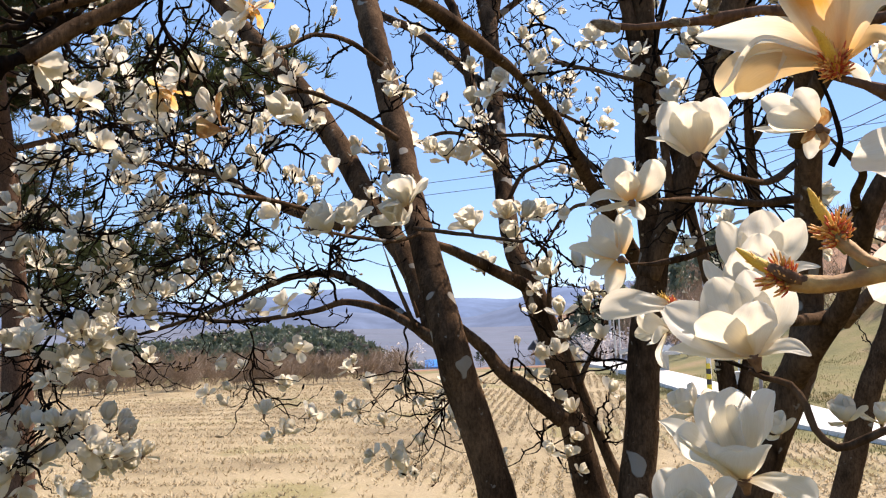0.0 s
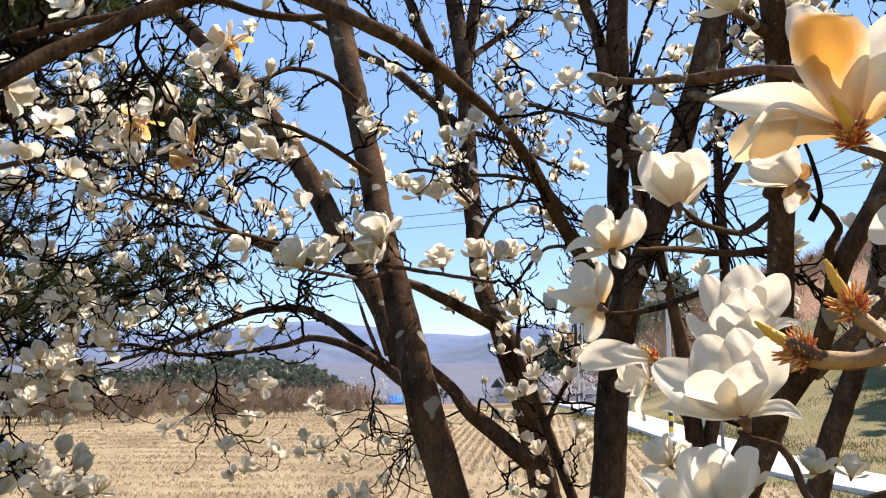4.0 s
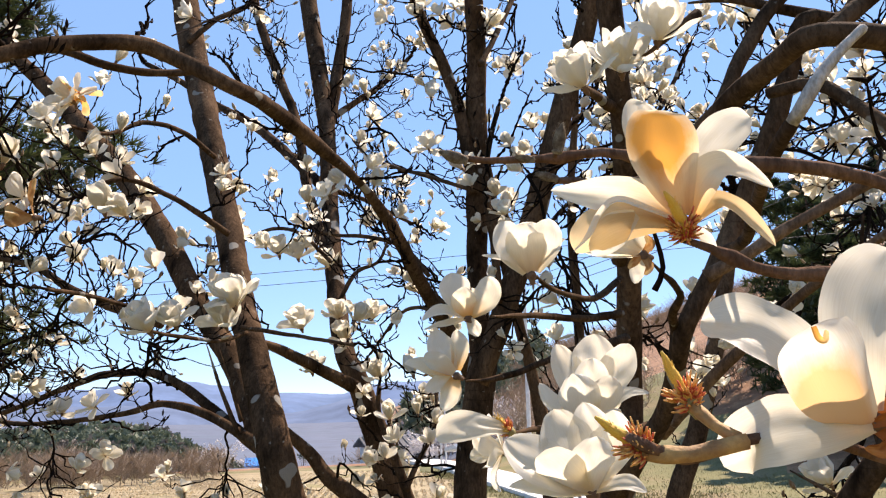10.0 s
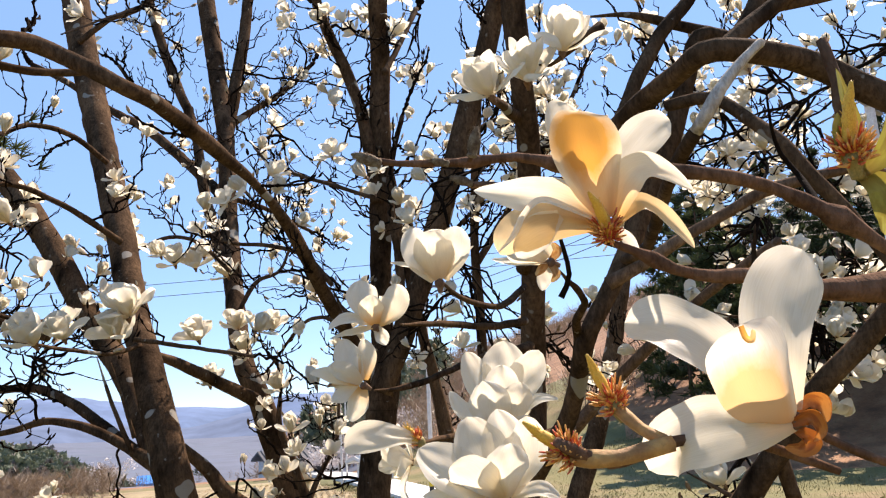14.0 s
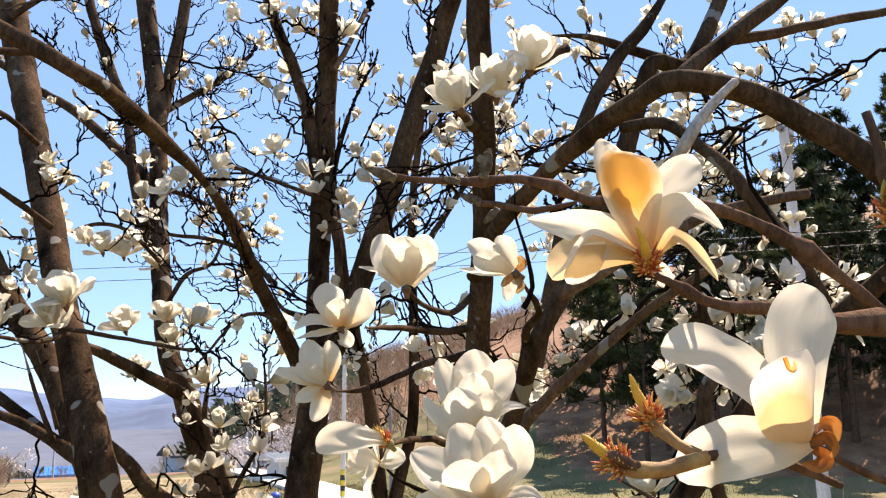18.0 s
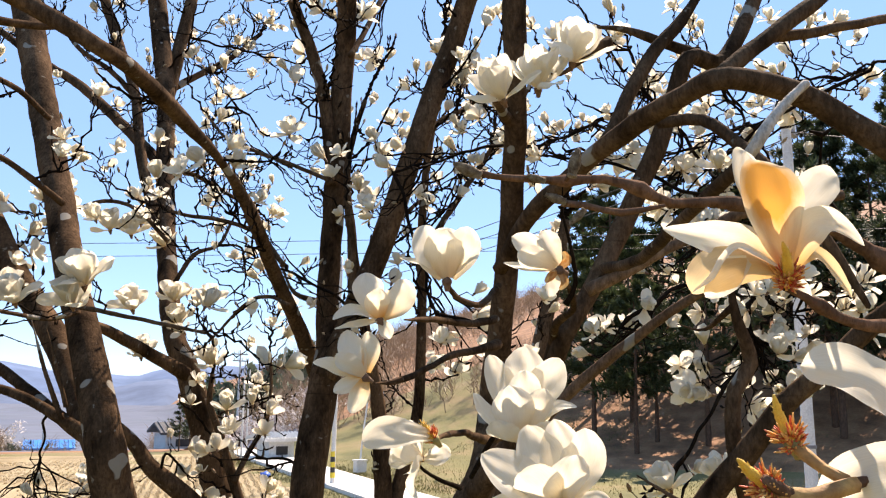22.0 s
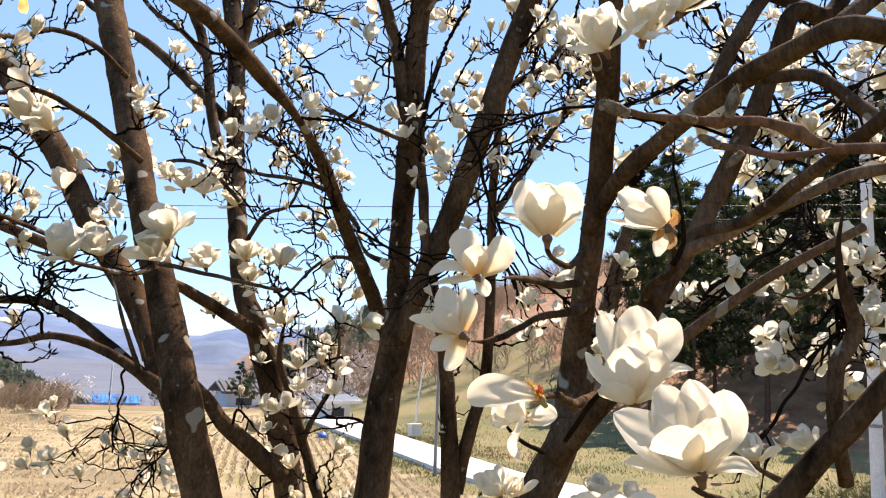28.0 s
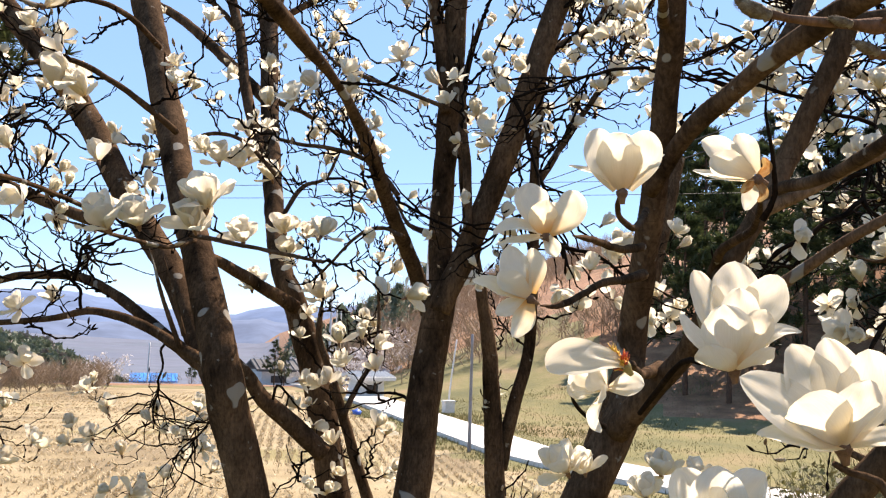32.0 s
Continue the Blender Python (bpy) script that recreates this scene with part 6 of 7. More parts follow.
limb(N, "branch", [(0.197, 0.249, 1.747, 0.0016), (0.198, 0.246, 1.730, 0.0028), (0.197, 0.244, 1.713, 0.0036), (0.205, 0.240, 1.695, 0.0042), (0.228, 0.234, 1.680, 0.0053)], 0, 0.5, 0.35, NEAR_BARK)
limb(E, "trunk", [(1.991, 4.628, 0.194, 0.0689), (2.156, 4.605, 0.750, 0.0634), (2.267, 4.590, 1.121, 0.0607), (2.409, 4.576, 1.464, 0.0580), (2.540, 4.559, 1.889, 0.0522), (2.659, 4.539, 2.349, 0.0433), (2.745, 4.522, 2.753, 0.0342)], 6, 0.8, 0.35)
limb(D, "branch", [(0.232, 0.666, 1.548, 0.0020), (0.243, 0.663, 1.542, 0.0026), (0.260, 0.658, 1.537, 0.0033), (0.270, 0.653, 1.520, 0.0039), (0.274, 0.649, 1.503, 0.0034), (0.288, 0.644, 1.489, 0.0034), (0.306, 0.637, 1.496, 0.0038), (0.331, 0.627, 1.507, 0.0045), (0.382, 0.609, 1.512, 0.0052)], 0, 0.5, 0.35, BARK)
limb(N, "stalk", [(0.133, 0.340, 1.607, 0.0028), (0.140, 0.336, 1.606, 0.0034), (0.150, 0.334, 1.606, 0.0029), (0.162, 0.333, 1.608, 0.0034), (0.175, 0.333, 1.610, 0.0034)], 0, 0.5, 0.35, STALK_TAN)
limb(N, "stalk", [(0.164, 0.356, 1.626, 0.0025), (0.166, 0.350, 1.621, 0.0031), (0.169, 0.344, 1.616, 0.0026), (0.174, 0.336, 1.611, 0.0030)], 0, 0.5, 0.35, STALK_TAN)
clump(A, (-1.58, 3.51, 1.66), (0.26, 0.16, 0.16), 28, 2.1, 0.16, 0.0065, 1.3)
clump(A, (-1.60, 3.33, 1.40), (0.20, 0.18, 0.18), 24, 2.1, 0.16, 0.0065, 1.3)
clump(A, (-1.46, 3.24, 1.23), (0.19, 0.13, 0.13), 18, 2.1, 0.17, 0.0065, 1.25)
clump(A, (-1.51, 3.05, 1.14), (0.12, 0.10, 0.10), 11, 2.1, 0.16, 0.0065, 1.25)
clump(A, (-1.34, 3.62, 1.46), (0.22, 0.12, 0.12), 10, 0.15, 0.3, 0.0065, 1.0)
clump(A, (-1.42, 3.54, 2.47), (0.36, 0.22, 0.22), 20, 1.3, 0.2, 0.0065, 1.3)
clump(A, (-1.63, 3.52, 2.72), (0.24, 0.22, 0.22), 12, 1.2, 0.2, 0.0065, 1.3)
clump(A, (-1.47, 3.67, 2.18), (0.32, 0.15, 0.15), 15, 1.2, 0.2, 0.0065, 1.2)
clump(A, (-0.98, 3.56, 2.19), (0.22, 0.19, 0.19), 14, 0.55, 0.2, 0.0065, 1.0)
clump(A, (-0.69, 3.45, 2.31), (0.16, 0.16, 0.19), 10, 0.6, 0.2, 0.0065, 1.0)
clump(A, (-1.00, 3.33, 2.59), (0.20, 0.18, 0.18), 8, 0.7, 0.2, 0.0065, 1.0)
clump(A, (-0.91, 3.48, 1.94), (0.21, 0.09, 0.09), 9, 0.5, 0.2, 0.0065, 1.0)
clump(A, (-0.81, 3.63, 1.42), (0.22, 0.14, 0.14), 10, 1.4, 0.14, 0.0048, 0.95)
clump(A, (-0.73, 3.44, 1.27), (0.18, 0.11, 0.11), 9, 1.4, 0.13, 0.0048, 0.95)
clump(B, (-0.09, 3.35, 1.17), (0.15, 0.13, 0.13), 14, 1.6, 0.13, 0.0048, 0.95)
clump(B, (0.34, 3.63, 1.38), (0.12, 0.10, 0.10), 5, 0.9, 0.14, 0.0065, 1.0)
clump(B, (0.40, 3.66, 1.04), (0.14, 0.12, 0.12), 8, 1.1, 0.16, 0.0065, 0.9)
clump(C, (0.56, 3.23, 1.42), (0.11, 0.09, 0.09), 5, 0.8, 0.14, 0.0065, 1.0)
clump(A, (-0.16, 3.44, 1.27), (0.22, 0.12, 0.12), 14, 1.5, 0.14, 0.0048, 0.95)
clump(A, (-0.51, 3.46, 2.27), (0.14, 0.14, 0.18), 7, 0.5, 0.2, 0.0065, 1.0)
clump(D, (2.29, 2.11, 2.77), (0.12, 0.12, 0.12), 8, 1.2, 0.2, 0.0065, 1.0)
clump(D, (1.73, 2.14, 2.38), (0.11, 0.11, 0.11), 9, 1.2, 0.18, 0.0065, 1.0)
clump(D, (1.47, 1.87, 2.00), (0.10, 0.06, 0.06), 14, 1.35, 0.13, 0.0065, 0.85)
clump(D, (1.64, 1.89, 1.74), (0.12, 0.09, 0.09), 14, 1.35, 0.15, 0.0065, 0.9)
clump(D, (1.20, 1.89, 1.83), (0.09, 0.06, 0.06), 10, 1.35, 0.12, 0.0065, 0.85)
clump(D, (1.71, 1.88, 1.93), (0.09, 0.09, 0.09), 11, 1.35, 0.15, 0.0065, 0.85)
clump(D, (1.54, 1.90, 1.68), (0.06, 0.05, 0.05), 5, 1.35, 0.12, 0.0065, 1.0)
clump(D, (1.70, 1.89, 1.80), (0.11, 0.10, 0.10), 11, 1.3, 0.15, 0.0065, 1.0)
clump(D, (1.97, 1.88, 1.91), (0.14, 0.09, 0.09), 11, 1.3, 0.15, 0.0065, 1.0)
clump(D, (1.34, 1.92, 1.40), (0.09, 0.04, 0.04), 8, 0.9, 0.12, 0.0065, 1.0)
clump(E, (1.52, 3.42, 2.69), (0.18, 0.18, 0.23), 12, 0.8, 0.18, 0.0065, 1.0)
clump(E, (1.67, 3.50, 3.00), (0.16, 0.11, 0.11), 8, 0.9, 0.16, 0.0065, 1.0)
clump(C, (0.76, 3.31, 2.84), (0.11, 0.11, 0.18), 8, 0.8, 0.16, 0.0065, 1.0)
clump(C, (0.47, 3.22, 2.71), (0.15, 0.13, 0.13), 7, 0.6, 0.2, 0.0065, 1.0)
clump(B, (0.66, 5.45, 3.71), (0.29, 0.22, 0.22), 11, 0.85, 0.18, 0.0065, 1.0)
clump(B, (0.68, 5.44, 3.77), (0.23, 0.19, 0.19), 10, 0.9, 0.16, 0.0065, 1.0)
clump(B, (0.10, 5.42, 4.04), (0.18, 0.18, 0.22), 7, 0.8, 0.18, 0.0065, 1.0)
clump(B, (0.80, 5.41, 4.21), (0.23, 0.19, 0.19), 6, 0.7, 0.18, 0.0065, 1.0)
clump(C, (1.01, 3.28, 3.21), (0.10, 0.10, 0.15), 6, 0.85, 0.15, 0.0065, 1.0)
clump(E, (1.64, 3.89, 3.14), (0.18, 0.18, 0.23), 8, 0.7, 0.18, 0.0065, 1.0)
clump(B, (0.62, 3.87, 2.17), (0.13, 0.13, 0.15), 7, 0.5, 0.16, 0.0065, 1.0)
clump(B, (0.65, 3.71, 1.62), (0.12, 0.12, 0.14), 5, 0.75, 0.14, 0.0065, 1.0)
clump(C, (-0.91, 1.95, 2.30), (0.15, 0.09, 0.09), 11, 0.3, 0.2, 0.012, 1.0)
clump(C, (-1.00, 2.06, 2.18), (0.08, 0.08, 0.08), 6, 0.5, 0.2, 0.01, 1.0)
clump(C, (-0.64, 2.05, 2.27), (0.12, 0.12, 0.12), 10, 0.6, 0.2, 0.0065, 1.0)
clump(D, (1.27, 2.24, 2.41), (0.10, 0.08, 0.08), 11, 1.12, 0.17, 0.006, 0.75)
clump(D, (1.73, 2.24, 2.39), (0.11, 0.08, 0.08), 11, 1.12, 0.17, 0.006, 0.75)
clump(D, (1.79, 2.17, 2.07), (0.10, 0.08, 0.08), 11, 1.12, 0.17, 0.006, 0.75)
clump(D, (1.53, 2.22, 2.67), (0.10, 0.08, 0.08), 11, 1.12, 0.17, 0.006, 0.75)
clump(D, (1.49, 2.43, 2.58), (0.11, 0.08, 0.08), 11, 1.12, 0.17, 0.006, 0.75)
clump(D, (2.00, 2.23, 2.54), (0.11, 0.08, 0.08), 11, 1.12, 0.17, 0.006, 0.75)
clump(D, (2.00, 2.32, 2.74), (0.11, 0.09, 0.09), 11, 1.12, 0.17, 0.006, 0.75)
clump(D, (1.42, 2.21, 2.77), (0.12, 0.11, 0.11), 11, 0.98, 0.18, 0.006, 0.75)
clump(D, (1.61, 2.14, 2.40), (0.12, 0.10, 0.10), 11, 0.98, 0.18, 0.006, 0.75)
clump(D, (1.96, 2.13, 2.51), (0.13, 0.11, 0.11), 11, 0.98, 0.18, 0.006, 0.75)
clump(D, (1.32, 2.54, 2.50), (0.14, 0.12, 0.12), 11, 0.98, 0.18, 0.006, 0.75)
clump(D, (1.70, 2.53, 2.58), (0.14, 0.12, 0.12), 11, 0.98, 0.18, 0.006, 0.75)
clump(D, (1.89, 2.21, 2.81), (0.13, 0.11, 0.11), 11, 0.98, 0.18, 0.006, 0.75)
clump(D, (2.04, 2.15, 2.27), (0.13, 0.11, 0.11), 11, 0.98, 0.18, 0.006, 0.75)
clump(D, (2.11, 2.11, 2.74), (0.13, 0.11, 0.11), 11, 0.98, 0.18, 0.006, 0.75)
clump(D, (0.81, 2.55, 2.36), (0.10, 0.10, 0.10), 10, 0.9, 0.18, 0.006, 0.8)
clump(D, (0.91, 2.39, 1.86), (0.10, 0.10, 0.10), 10, 0.9, 0.18, 0.006, 0.8)
clump(D, (1.18, 2.40, 1.76), (0.10, 0.10, 0.10), 10, 0.9, 0.18, 0.006, 0.8)
clump(D, (0.78, 2.78, 1.91), (0.11, 0.11, 0.11), 10, 0.9, 0.18, 0.006, 0.8)
clump(D, (0.51, 3.17, 2.15), (0.13, 0.13, 0.13), 10, 0.9, 0.18, 0.006, 0.8)
clump(B, (0.27, 4.88, 3.30), (0.20, 0.20, 0.20), 6, 0.6, 0.2, 0.007, 0.8)
clump(B, (0.44, 4.84, 3.80), (0.21, 0.21, 0.21), 6, 0.6, 0.2, 0.007, 0.8)
clump(B, (-0.04, 4.84, 3.77), (0.20, 0.20, 0.20), 6, 0.6, 0.2, 0.007, 0.8)
clump(B, (0.65, 4.91, 2.97), (0.20, 0.20, 0.20), 6, 0.6, 0.2, 0.007, 0.8)
clump(B, (1.07, 4.85, 3.62), (0.21, 0.21, 0.21), 6, 0.6, 0.2, 0.007, 0.8)
clump(B, (1.36, 4.83, 3.85), (0.21, 0.21, 0.21), 6, 0.6, 0.2, 0.007, 0.8)
clump(B, (1.07, 4.90, 2.99), (0.21, 0.21, 0.21), 6, 0.6, 0.2, 0.007, 0.8)
clump(A, (-1.49, 3.26, 2.26), (0.20, 0.13, 0.13), 14, 0.22, 0.22, 0.006, 1.0)
clump(A, (-1.57, 3.28, 2.00), (0.20, 0.13, 0.13), 14, 0.22, 0.22, 0.006, 1.0)
clump(A, (-1.26, 3.28, 1.97), (0.20, 0.13, 0.13), 14, 0.22, 0.22, 0.006, 1.0)
clump(A, (-1.36, 3.24, 2.52), (0.20, 0.13, 0.13), 14, 0.22, 0.22, 0.006, 1.0)
clump(A, (-1.08, 3.25, 2.34), (0.20, 0.13, 0.13), 14, 0.22, 0.22, 0.006, 1.0)
clump(A, (-1.62, 3.30, 1.78), (0.20, 0.13, 0.13), 14, 0.22, 0.22, 0.006, 1.0)
clump(A, (-1.05, 3.29, 1.85), (0.20, 0.13, 0.13), 14, 0.22, 0.22, 0.006, 1.0)
clump(A, (-1.13, 3.22, 2.69), (0.20, 0.13, 0.13), 14, 0.22, 0.22, 0.006, 1.0)
clump(A, (-0.90, 3.19, 1.80), (0.16, 0.10, 0.10), 11, 0.15, 0.2, 0.006, 1.0)
clump(A, (-0.73, 3.18, 1.93), (0.16, 0.10, 0.10), 11, 0.15, 0.2, 0.006, 1.0)
clump(A, (-0.93, 3.21, 1.64), (0.16, 0.10, 0.10), 11, 0.15, 0.2, 0.006, 1.0)
clump(A, (-0.52, 3.19, 1.79), (0.16, 0.10, 0.10), 11, 0.15, 0.2, 0.006, 1.0)
clump(A, (-0.38, 3.19, 1.87), (0.16, 0.10, 0.10), 11, 0.15, 0.2, 0.006, 1.0)
VIEW_D = ((0.940, -0.338, 0.036), (-0.074, -0.100, 0.992))
CUP = [
    ([(-0.44, 0.60, 0.0, 1.01), (-2.40, 3.65, 0.2, 2.15), (-2.77, 6.15, 0.3, 2.01), (-2.20, 7.73, 0.3, 0.64)], (0.12, 0.15, 1.0), 0.35, PETAL),
    ([(0.43, 0.60, 0.0, 1.01), (2.26, 3.65, 0.2, 2.15), (2.67, 6.01, 0.3, 2.01), (2.96, 7.58, 0.3, 0.64)], (-0.17, 0.15, 1.0), 0.35, PETAL),
    ([(-0.03, 0.42, 0.3, 1.15), (-0.37, 3.22, 1.3, 2.70), (-0.39, 5.65, 1.9, 2.40), (-0.04, 7.06, 1.9, 0.71)], (-0.02, 0.15, -1.0), 0.35, PETAL),
    ([(0.03, 0.61, -0.3, 1.01), (0.21, 3.75, -1.3, 2.62), (0.45, 6.35, -1.8, 2.34), (0.74, 7.52, -1.8, 0.73)], (-0.03, 0.15, 1.0), 0.35, PETAL),
    ([(-0.70, 0.43, 0.1, 0.57), (-3.34, 2.28, 0.3, 0.93), (-5.15, 2.85, 0.4, 0.72), (-6.58, 3.35, 0.4, 0.21)], (0.2, 0.9, 0.4), 0.35, PETAL),
    ([(0.68, 0.52, 0.1, 0.57), (2.96, 2.71, 0.3, 0.79), (4.08, 3.85, 0.4, 0.64), (5.09, 4.64, 0.4, 0.21)], (-0.2, 0.9, 0.4), 0.35, PETAL),
]
SIDE = [
    ([(-0.49, 0.33, -0.1, 0.69), (-3.16, 2.16, -0.3, 1.80), (-5.13, 3.76, -0.4, 1.66), (-6.38, 4.66, -0.4, 0.48)], (0.37, 0.15, 1.0), 0.35, PETAL),
    ([(-0.73, -0.00, 0.1, 0.62), (-4.09, 0.18, 0.6, 1.30), (-6.14, 0.51, 0.8, 0.96), (-7.78, 1.05, 0.8, 0.27)], (0.2, 0.9, 0.4), 0.35, PETAL),
    ([(-0.21, 0.67, -0.2, 0.69), (-1.19, 3.10, -0.8, 1.67), (-1.64, 4.45, -1.2, 1.53), (-2.13, 5.43, -1.2, 0.49)], (0.19, 0.15, 1.0), 0.35, PETAL),
    ([(-0.42, -0.33, 0.0, 0.55), (-1.17, -2.07, 0.2, 1.03), (-1.54, -3.59, 0.3, 0.34)], (0.17, 0.15, 1.0), 0.35, PETAL),
    ([(-0.66, 0.24, 0.2, 0.76), (-3.08, 1.24, 1.1, 1.70), (-4.85, 1.96, 1.6, 1.49), (-5.94, 2.50, 1.6, 0.48)], (0.41, 0.15, -1.0), 0.35, PETAL),
    ([(-0.02, 0.25, 0.1, 0.34), (0.90, 1.35, 0.4, 0.62), (0.36, 2.57, 0.6, 0.27)], (-0.09, 0.15, 1.0), 0.35, PETAL_BROWN),
    ([(-0.19, -0.17, 0.1, 0.34), (0.51, -1.54, 0.6, 0.55), (-0.25, -2.64, 0.8, 0.21)], (0.0, 0.15, 1.0), 0.35, PETAL_BROWN),
    ([(-0.28, 0.16, 0.2, 0.34), (-1.36, -0.73, 0.8, 0.55), (-2.29, -1.56, 1.2, 0.20)], (0.35, 0.15, -1.0), 0.35, PETAL_BROWN),
]
PAIR_UPPER = [
    ([(-0.21, 0.78, -0.2, 0.87), (-1.32, 3.34, -0.8, 2.04), (-1.73, 5.10, -1.2, 2.05), (-1.88, 6.63, -1.2, 0.66)], (0.13, 0.15, 1.0), 0.35, PETAL),
    ([(0.39, 0.52, -0.0, 0.87), (2.38, 2.17, 0.0, 2.02), (3.25, 3.83, -0.0, 2.02), (2.96, 5.64, 0.0, 0.72)], (-0.21, 0.15, 1.0), 0.35, PETAL_TINGED),
    ([(-0.39, 0.35, 0.1, 0.72), (-3.12, 1.23, 0.4, 1.58), (-4.86, 0.94, 0.5, 1.22), (-6.37, 0.22, 0.5, 0.36)], (0.2, 0.9, 0.5), 0.35, PETAL),
    ([(-0.40, -0.09, 0.2, 0.65), (-2.86, -0.64, 0.8, 1.08), (-4.60, -0.84, 1.2, 0.79), (-6.17, -1.06, 1.2, 0.21)], (0.2, 0.9, 0.3), 0.35, PETAL),
    ([(0.25, -0.17, 0.1, 0.58), (1.03, -1.57, 0.6, 1.01), (1.37, -2.57, 0.8, 0.29)], (-0.22, 0.15, 1.0), 0.35, PETAL),
    ([(-0.01, 0.26, 0.3, 0.79), (-0.31, 1.87, 1.2, 1.71), (-0.07, 3.29, 1.7, 1.49), (0.15, 4.36, 1.7, 0.50)], (-0.03, 0.15, -1.0), 0.35, PETAL_TINGED),
]
PAIR_LOWER = [
    ([(-0.42, 0.59, -0.1, 0.71), (-1.67, 3.08, -0.6, 1.78), (-2.23, 4.85, -0.8, 1.64), (-2.44, 6.49, -0.8, 0.57)], (0.16, 0.15, 1.0), 0.35, PETAL),
    ([(0.05, 0.76, -0.2, 0.64), (0.70, 3.35, -0.8, 1.28), (0.51, 4.84, -1.2, 1.15), (0.22, 6.20, -1.2, 0.36)], (-0.01, 0.15, 1.0), 0.35, PETAL_TINGED),
    ([(-0.60, 0.26, 0.0, 0.71), (-3.40, 1.08, 0.2, 1.77), (-5.38, 1.79, 0.3, 1.48), (-7.01, 2.28, 0.3, 0.42)], (0.3, 0.8, 0.5), 0.35, PETAL_TINGED),
    ([(-0.13, -0.25, 0.1, 0.64), (-0.87, -2.15, 0.4, 1.41), (-1.66, -3.61, 0.6, 0.99), (-2.22, -4.45, 0.6, 0.28)], (0.2, 0.15, 1.0), 0.35, PETAL_TINGED),
    ([(-0.56, -0.08, 0.2, 0.57), (-2.44, -0.77, 0.8, 1.05), (-3.57, -1.23, 1.2, 0.77), (-4.27, -1.65, 1.2, 0.21)], (0.42, 0.15, -1.0), 0.35, PETAL),
    ([(-0.35, 0.27, 0.3, 0.71), (-2.04, 1.57, 1.2, 1.61), (-3.17, 2.65, 1.7, 1.32), (-3.80, 3.48, 1.7, 0.42)], (0.33, 0.15, -1.0), 0.35, PETAL),
]
spine_flower(D.ob, (0.3425, 1.1172, 1.8031), *VIEW_D, CUP, "heart-shaped white flower on a brown calyx", None, RECEPTACLE, 0.085, (0, 1, 0.1))
spine_flower(D.ob, (0.4666, 1.0247, 1.8153), *VIEW_D, SIDE, "white flower with dry brown bracts at its foot", None, RECEPTACLE, 0.08, (-0.9, 0.4, 0.1))
spine_flower(D.ob, (0.2602, 1.1596, 1.749), *VIEW_D, PAIR_UPPER, "open white flower with peach-coloured foot", None, RECEPTACLE, 0.07, (-0.5, 0.8, 0.1))
spine_flower(D.ob, (0.2402, 1.153, 1.6701), *VIEW_D, PAIR_LOWER, "open white flower with peach-coloured foot", None, RECEPTACLE, 0.07, (-0.8, 0.5, 0.1))
set_flower(D.ob, (0.260, 0.968, 1.598), (-0.712, -0.075, 0.698), (-0.084, -0.111, 0.990), 0.0698, [(178, 1.35, 0.30, 4, 88, 0.3, PETAL, -50)], True, "one white petal left beside red and yellow stamens")
flower(D.ob, "open", (0.261, 1.005, 1.574), (-0.94, -0.06, 0.32), 0.0483, 0.3)
TALL = [
    ([(-0.5, 0.4, 0.3, 0.45), (-2.76, 2.09, 1.2, 1.10), (-4.36, 3.63, 1.0, 1.16), (-5.24, 5.57, 0.4, 0.40)], (0.5, 0.5, 0.7), 0.35, PETAL),
    ([(-0.3, 0.5, -0.3, 0.50), (-1.64, 4.57, -1.4, 1.70), (-2.56, 7.17, -2.0, 1.76), (-3.13, 9.45, -2.2, 0.60)], (0.5, -0.1, 1), 0.35, PETAL),
    ([(0.0, 0.6, -0.5, 0.55), (0.51, 5.11, -2.2, 2.05), (1.0, 8.01, -3.0, 2.40), (1.2, 10.23, -3.4, 0.80)], (0, -0.1, 1), 0.3, PETAL),
    ([(0.3, 0.5, -0.2, 0.50), (2.24, 4.58, -1.2, 1.85), (3.85, 6.89, -1.8, 1.95), (4.82, 8.93, -2.0, 0.70)], (-0.5, 0.0, 1), 0.35, PETAL),
    ([(0.4, 0.4, 0.3, 0.40), (2.43, 2.95, 0.8, 0.90), (4.19, 3.86, 0.6, 0.81), (6.23, 3.72, 0.2, 0.25)], (-0.2, 0.8, 0.6), 0.35, PETAL),
    ([(-0.3, 0.3, 0.4, 0.60), (-1.19, 2.74, 2.2, 2.10), (-1.47, 4.77, 2.5, 2.20), (-1.68, 6.48, 2.2, 0.80)], (0.3, 0.1, -1), 0.4, PETAL),
    ([(0.2, 0.3, 0.4, 0.60), (1.24, 2.73, 1.9, 1.90), (2.02, 4.64, 2.1, 1.85), (2.28, 6.0, 1.9, 0.65)], (-0.3, 0.1, -1), 0.4, PETAL),
    ([(-0.1, 0.5, 0.0, 0.50), (0.06, 4.08, 0.2, 1.85), (0.41, 6.11, 0.1, 1.80), (0.64, 7.8, -0.3, 0.65)], (0, 0, 1), 0.4, PETAL),
    ([(-0.4, 0.1, 0.5, 0.60), (-2.13, 0.79, 2.2, 1.80), (-3.08, 1.87, 2.9, 1.65), (-3.54, 2.84, 3.0, 0.55)], (0.4, 0.5, -0.7), 0.35, PETAL),
    ([(0.3, 0.2, 0.5, 0.60), (1.5, 0.77, 2.0, 1.65), (2.44, 1.73, 2.6, 1.37), (2.89, 2.53, 2.6, 0.45)], (-0.4, 0.5, -0.7), 0.35, PETAL),
]
